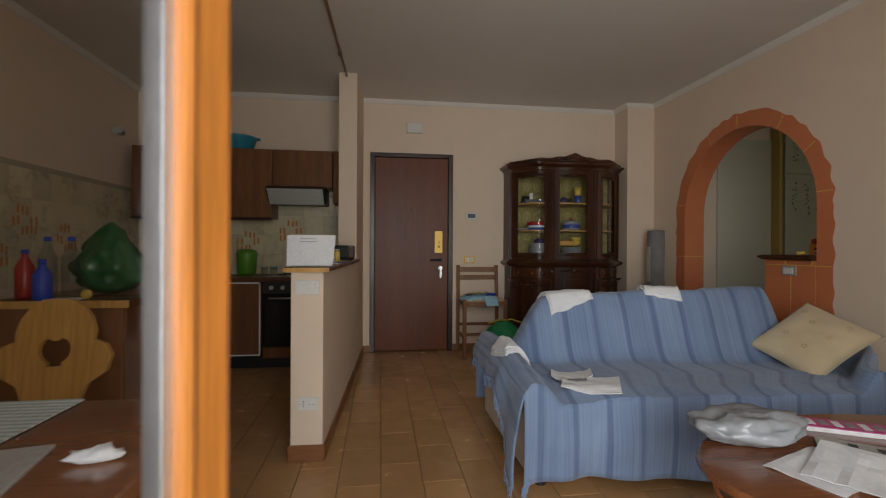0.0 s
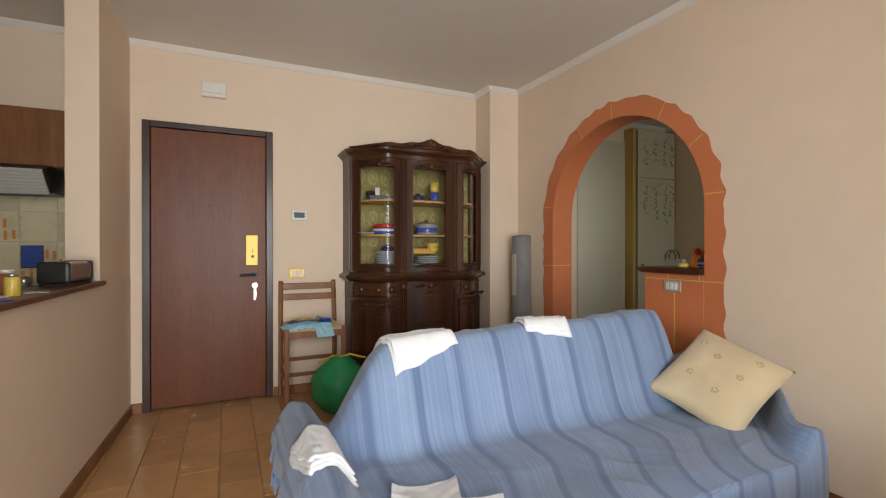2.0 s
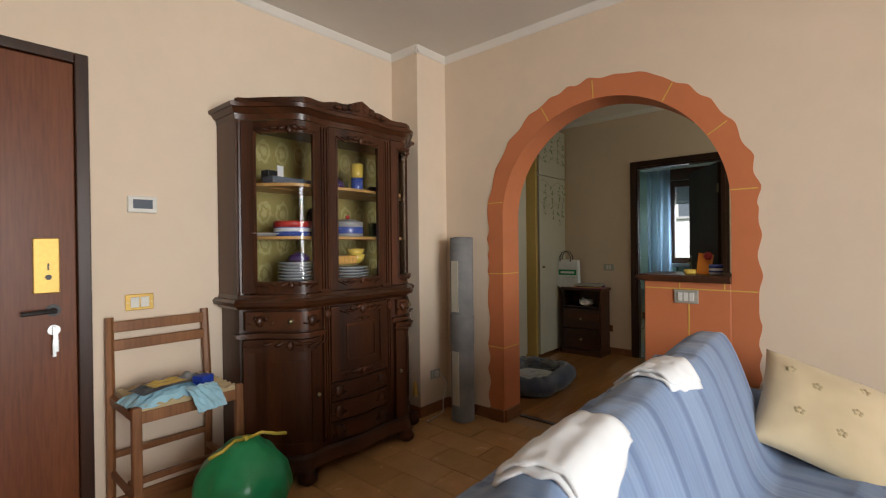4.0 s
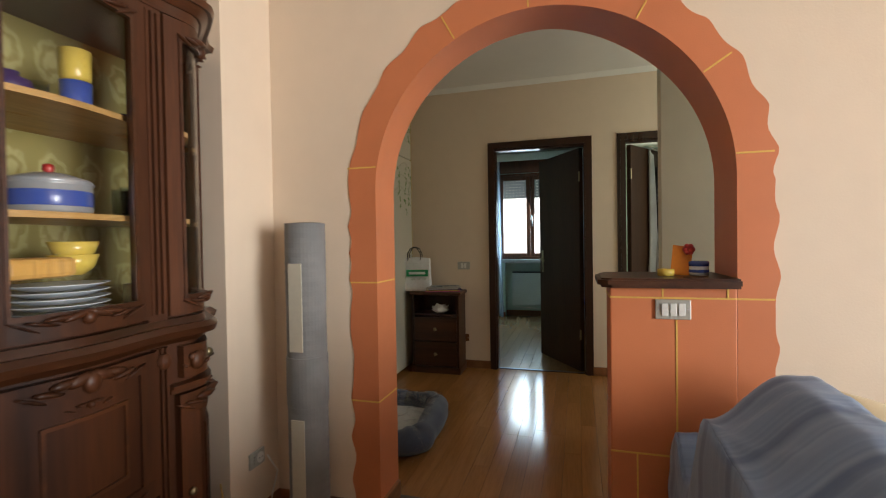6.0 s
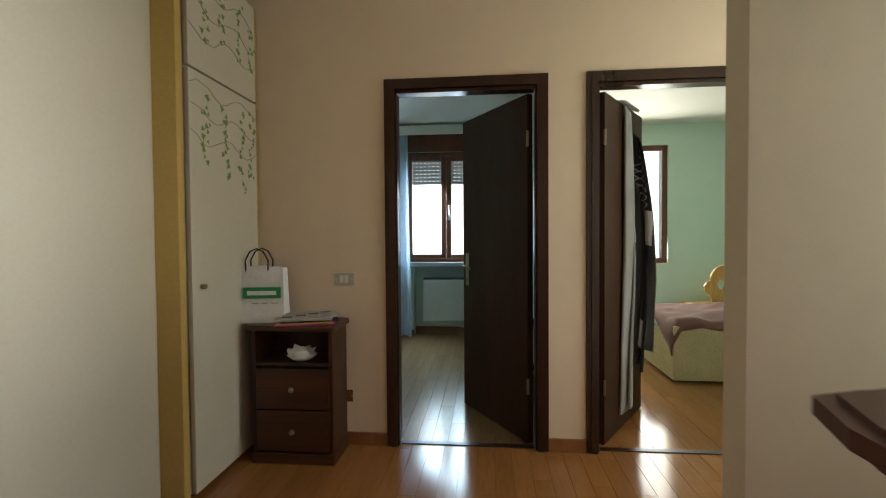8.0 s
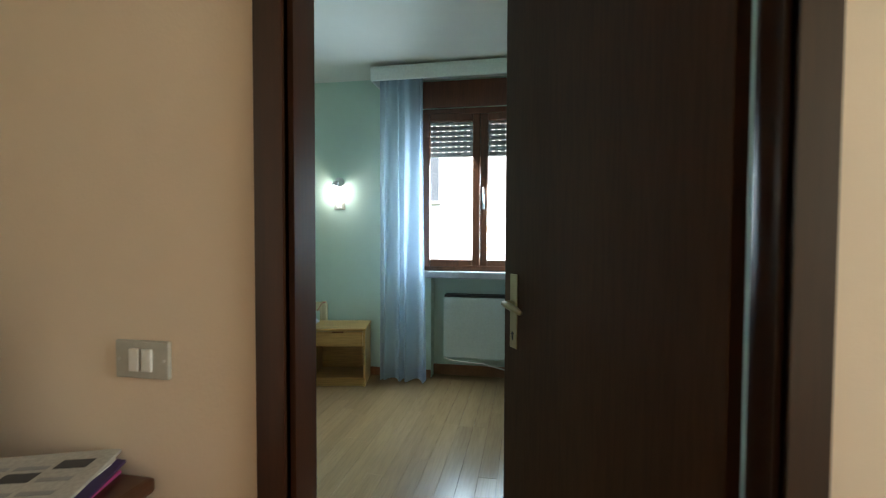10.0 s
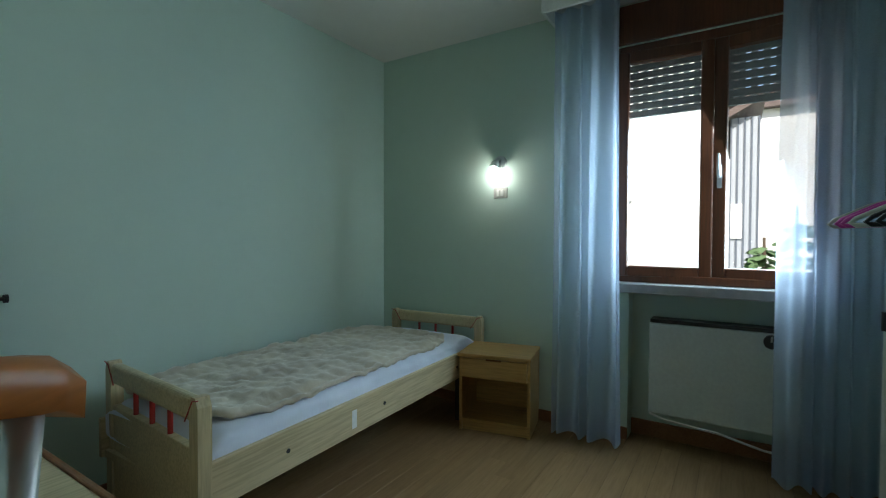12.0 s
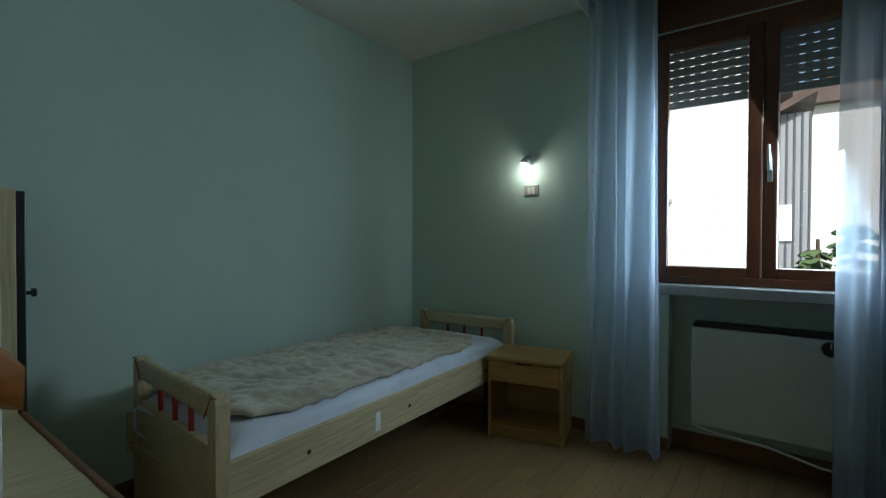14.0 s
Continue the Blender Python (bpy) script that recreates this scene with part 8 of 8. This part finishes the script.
# ---- second bedroom seen through its door ----
b2 = thing("second_bed", "birch bed with a white sheet and mauve cover", "bed", (0, 0, 0))
part("foot_board", boxed(6.18, 0.16, 0.02, 6.21, 1.60, 0.47, bevel=0.003), "birch", b2)
part("side_board", boxed(6.21, 1.575, 0.02, 7.40, 1.60, 0.40, bevel=0.003), "birch", b2)
part("mattress", boxed(6.22, 0.17, 0.2, 7.40, 1.57, 0.50, bevel=0.04, seg=3), "sheet", b2)
b = bmesh.new()
rod(b, (6.178, 1.56, 0.42), (6.174, 1.56, 0.42), 0.008, 8)
part("bolt", b, "black", b2)
cv = thing("mauve_cover", "crumpled mauve bed cover on the second bed", "cover", (0, 0, 0))
b = bmesh.new()


def cover_f(u, v):
    x, y = 6.16 + 1.0 * u, 0.15 + 1.52 * v
    over = max(0, (6.22 - x) / 0.06)
    side = max(0, (y - 1.55) / 0.12)
    return (x, min(y, 1.625), 0.52 + 0.10 * math.exp(-((u - 0.45) / 0.3) ** 2) * (0.5 + 0.5 * math.sin(v * 5)) + 0.03 * nz(u * 6, v * 8, 1) - 0.07 * over - 0.22 * side * (0.5 + 0.5 * math.cos(u * 6)))


sheet(b, 40, 50, cover_f)
part("cloth", b, "mauve", cv, smooth=True, thick=0.012)
heart_chair((7.65, 0.66, 0), 100)
bl = thing("wool_blanket", "grey and black patterned wool blanket hung over the door", "blanket", (4.967, 2.485, 0), -33)


def hang(z0, z1, out0, out1, x0, seed, waves):
    """A hanging fold that stands out from the leaf's face; u goes outward, v down."""
    def f(u, v):
        w = out0 + (out1 - out0) * math.sin(min(1.0, 0.12 + v * 1.1) * math.pi * 0.62) - 0.4 * out1 * max(0, v - 0.7)
        x = x0 + 0.05 * math.sin(u * waves + 3 * v + seed) * (0.3 + v) + 0.03 * nz(u * 3, v * 3, seed)
        return (x, -0.024 - u * w, z0 - (z0 - z1) * v * (1 - 0.16 * u * math.sin(v * 2 + seed)) - 0.06 * u * u * (1 - v))
    return f


for nm, mtl, a, lb in (("lining", "grey_blanket", (2.05, 0.10, 0.03, 0.06, 0.33, 1.0, 6.0), "grey woolly lining side"), ("face", "black_blanket", (1.90, 0.62, 0.04, 0.155, 0.46, 2.0, 9.0), "black patterned face"), ("inner_fold", "black_blanket", (1.6, 0.42, 0.04, 0.13, 0.42, 4.0, 11.0), "dark inner fold")):
    b = bmesh.new()
    sheet(b, 26, 40, hang(*a))
    part(nm, b, mtl, bl, lb, smooth=True, thick=0.014)
face = hang(1.90, 0.62, 0.04, 0.155, 0.46, 2.0, 9.0)
for v0, v1 in ((0.40, 0.56), (0.88, 1.0)):
    b = bmesh.new()
    sheet(b, 26, 6, lambda u, v: tuple(Vector(face(u, v0 + (v1 - v0) * v)) + Vector((-0.010, 0, 0))))
    part("pale_band", b, "grey_blanket", bl, "pale grey woven band", smooth=True, thick=0.004)
b = bmesh.new()
for k in range(5):
    pipe(b, [tuple(Vector(face(0.25 + 0.6 * (0.5 + 0.5 * math.sin(i * 0.9 + k)), 0.12 + 0.05 * k + 0.012 * i)) + Vector((-0.012, 0, 0))) for i in range(8)], 0.004, 5)
part("pattern", b, "grey_blanket", bl, "pale swirling pattern")
b = bmesh.new()
sheet(b, 8, 4, lambda u, v: (0.30 + 0.28 * u, -0.05 + 0.10 * v, 2.058 + 0.014 * math.sin(v * math.pi)))
part("top_fold", b, "grey_blanket", bl, smooth=True, thick=0.014)
w2 = tagged(new("window_2"), "wooden window of the second bedroom", "window", "", "structure")
for a in ((7.93, 1.0, 0.9, 7.99, 1.06, 2.3), (7.93, 2.04, 0.9, 7.99, 2.1, 2.3), (7.93, 1.06, 0.9, 7.99, 2.04, 0.96), (7.93, 1.06, 2.24, 7.99, 2.04, 2.3)):
    part("frame_bar", boxed(*a, bevel=0.006), "window_wood", w2)


# ---- outside ----
bm = bmesh.new()
box(bm, -400, -400, -6.2, 600, 600, -6.0)
setting("ground", bm, "ground_grass", "grassy ground below the house", "ground")
fb = thing("apartment_house", "white rendered apartment house across the garden", "house", (17.5, 8.2, -6))
part("wall", boxed(0, -4.3, 0, 8, 4.5, 12), "facade", fb)
part("roof", boxed(-0.5, -4.8, 12, 8.5, 5, 12.3), "roof", fb)
for i in range(3):
    zf = 1.2 + 3.0 * i
    for y in (-2.35, 0.4, 1.9):
        w = part("window", boxed(-0.03, y, zf + 1.0, 0.05, y + 0.55, zf + 2.3), "cladding", fb, "dark house window")
        part("sill", boxed(-0.12, y - 0.08, zf + 0.92, 0.0, y + 0.63, zf + 1.0), "marble", w)
    part("balcony", boxed(-1.2, 2.8, zf + 0.0, 0, 4.4, zf + 0.2), "facade", fb)
gh = thing("clad_house", "grey clad house with a sloping roof", "house", (21, 3.1, -6))
part("wall", boxed(0, -0.1, 0, 7, 0.62, 10.7), "pale_cladding", gh)
for i in range(5):
    part("cladding_strip", boxed(-0.05, -0.1 + 0.17 * i, 0, 0.0, -0.06 + 0.17 * i, 10.7), "cladding", gh)
b = bmesh.new()
prism(b, [(-0.2, 11.1), (0.75, 10.6), (0.75, 10.8), (-0.2, 11.3)], "x", -0.5, 7.4)
part("roof", b, "roof", gh)
for z in (4.6, 7.2):
    w = part("window", boxed(-0.08, 0.3, z, 0.02, 0.58, z + 1.0), "facade", gh, "bright window with pale frame")
ph = thing("low_house", "pale tall house behind the trees", "house", (32, -2, -6))
part("wall", boxed(0, -9, 0, 7, 6.5, 13.5), "facade", ph)
b = bmesh.new()
prism(b, [(-9.6, 13.4), (7.0, 13.4), (7.0, 13.7), (-1.6, 16.0), (-9.6, 13.7)], "x", -0.5, 7.5)
part("roof", b, "roof", ph)


def conifer(at, h, seed):
    t = thing("conifer", "green conifer tree in the garden", "tree", at, 0, "garden conifers")
    b = bmesh.new()
    pipe(b, [(0, 0, 0), (0.04, 0, h * 0.5), (0, 0.03, h)], [0.16, 0.09, 0.02], 8)
    part("trunk", b, "bark", t)
    r = random.Random(seed)
    b = bmesh.new()
    for i in range(150):
        k = r.random() ** 0.8
        z = h * (0.12 + 0.86 * k)
        ln = (1 - k) * h * 0.26 * r.uniform(0.5, 1.15) + 0.15
        a = r.uniform(0, math.tau)
        d = Vector((math.cos(a), math.sin(a), -0.25))
        p0 = Vector((0, 0, z))
        for j in range(7):
            f = (j + 1) / 7
            p = p0 + d * ln * f + Vector((0, 0, -0.1 * f * f * ln))
            for s in (-1, 1):
                sd = Vector((-d.y, d.x, r.uniform(-0.4, 0.2))) * s
                wd_ = ln * 0.24 * (1.15 - f) + 0.06
                q = p + sd * wd_ + d * wd_ * 0.8
                n = Vector((0, 0, 0.035))
                b.faces.new([b.verts.new(v) for v in (p - d * 0.05, q - n, q + d * 0.05, p + d * 0.06 + n)])
    tagged(part("crown", b, "conifer", t), kind="stuff")


for at, h, s in (((14.2, 2.7, -6), 7.7, 1), ((15.5, 1.4, -6), 8.5, 2), ((13.4, 3.15, -6), 7.2, 3), ((17.5, -0.6, -6), 9.1, 4)):
    conifer(at, h, s)


# ---- pieces of floors and walls ----
def piece(name, mesh, parent, m):
    ob = bpy.data.objects.new(name, mesh)
    scene.collection.objects.link(ob)
    ob.parent = parent
    ob.matrix_basis = m
    return ob


def piece_mesh(name, lx, ly, lz, mat, edge=0.0015):
    b = bmesh.new()
    vs = [b.verts.new((x, y, z)) for z, e in ((0, 0), (lz - edge, 0), (lz, edge)) for x, y in ((-lx / 2 + e, -ly / 2 + e), (lx / 2 - e, -ly / 2 + e), (lx / 2 - e, ly / 2 - e), (-lx / 2 + e, ly / 2 - e))]
    for k in (0, 4):
        for i in range(4):
            b.faces.new((vs[k + i], vs[k + (i + 1) % 4], vs[k + 4 + (i + 1) % 4], vs[k + 4 + i]))
    b.faces.new(vs[8:12])
    me = bpy.data.meshes.new(name)
    b.to_mesh(me)
    b.free()
    me.materials.append(M[mat])
    return me


rnd = random.Random(21)
# brown floor tiles, laid lengthwise in half bond
TL, TW, J = 0.40, 0.20, 0.004
tile_me = piece_mesh("tile", TW - J, TL - J, 0.006, "tile")
floor_l = bpy.data.objects["floor_living"]
rest = bmesh.new()
count = 0
nx = int(math.ceil((2.585 - WEST) / TW))
for i in range(nx):
    x = WEST + TW * (i + 0.5)
    if x + TW / 2 > 2.587:
        continue
    y = SOUTH - 0.3 + (TL / 2 if i % 2 else 0)
    while y < NORTH + 0.05:
        end = min(y + TL, NORTH + 0.1)
        yc = (y + end) / 2
        near = -0.95 < x < 2.4 and 1.0 < yc and y < NORTH
        if near and count < 300:
            ob = piece("tile", tile_me, floor_l, pose(x, yc, -0.0062 + rnd.uniform(0, 0.0005), rnd.uniform(-0.05, 0.05), rnd.uniform(-0.05, 0.05), 0))
            ob.scale.y = (end - y) / TL
            count += 1
        else:
            box(rest, x - TW / 2 + J / 2, y + J / 2, -0.0062, x + TW / 2 - J / 2, end - J / 2, -0.0002)
        y += TL
tagged(part("tile_field", rest, "tile", floor_l), kind="stuff")


def planks(parent, x0, x1, y0, y1, mat, w=0.095, ln=0.62, seed=0):
    """Laminate staves along x."""
    r = random.Random(seed)
    me = piece_mesh("plank", ln - 0.0012, w - 0.0012, 0.006, mat, 0.0006)
    y = y0 + w / 2
    while y < y1 + w / 2:
        x = x0 - r.uniform(0, ln) + ln / 2
        while x < x1 + ln / 2:
            a, b_ = max(x0, x - ln / 2), min(x1, x + ln / 2)
            if b_ - a > 0.02:
                ob = piece("plank", me, parent, pose((a + b_) / 2, y, -0.0061))
                ob.scale.x = (b_ - a) / ln
            x += ln
        y += w


planks(bpy.data.objects["floor_hall"], 2.607, 4.925, 1.4, 4.66, "laminate", 0.095, 0.85, 1)
planks(bpy.data.objects["floor_bedroom"], 4.94, 7.89, 2.72, 5.88, "oak", 0.095, 0.85, 2)
planks(bpy.data.objects["floor_bedroom"], 4.94, 7.89, 0.1, 2.62, "laminate", 0.19, 1.2, 3)
box_b = boxed(BED_E - 0.01, WIN_Y0, -0.006, BED_E + 0.13, 4.05, -0.001)
part("niche_floor", box_b, "oak", bpy.data.objects["floor_bedroom"])

# cream wall tiles behind the kitchen, with orange brush marks
back = setting("splashback", boxed(WEST + 0.0, 4.552, 0.84, -0.93, 4.56, 1.66), "splash_grout", "cream tiled splashback with orange brush marks", "tiles")
side = setting("splashback_side", boxed(WEST, 1.9, 0.84, WEST + 0.006, 4.552, 1.68), "splash_grout", "cream tiled side splashback", "tiles")
me = piece_mesh("tile", 0.198, 0.198, 0.005, "splash", 0.001)
for i in range(10):
    for k in range(4):
        piece("tile", me, back, pose(WEST + 0.1 + 0.2 * i, 4.553, 0.94 + 0.2 * k, 90, 0, 0))
for i in range(13):
    for k in range(4):
        piece("tile", me, side, pose(WEST + 0.0055, 4.45 - 0.2 * i, 0.94 + 0.2 * k, 90, 0, 90))
for parent, fn in ((back, lambda a, z: (WEST + a, 4.5465, z)), (side, lambda a, z: (WEST + 0.0115, 4.55 - a, z))):
    for a0, z0 in ((0.42, 1.02), (0.95, 1.10), (1.37, 1.22), (1.62, 1.02), (0.12, 1.02), (0.66, 0.92)):
        b = bmesh.new()
        for q in range(11):
            a, z = a0 + 0.040 * (q % 6) + rnd.uniform(-0.004, 0.004), z0 + 0.07 * (q // 4) + rnd.uniform(-0.012, 0.012)
            p = Vector(fn(a, z))
            if parent is back:
                box(b, p.x - 0.009, p.y - 0.0008, p.z - 0.03, p.x + 0.009, p.y + 0.0006, p.z + 0.03)
            else:
                box(b, p.x - 0.0006, p.y - 0.009, p.z - 0.03, p.x + 0.0008, p.y + 0.009, p.z + 0.03)
        part("brush_mark", b, "decal", parent)
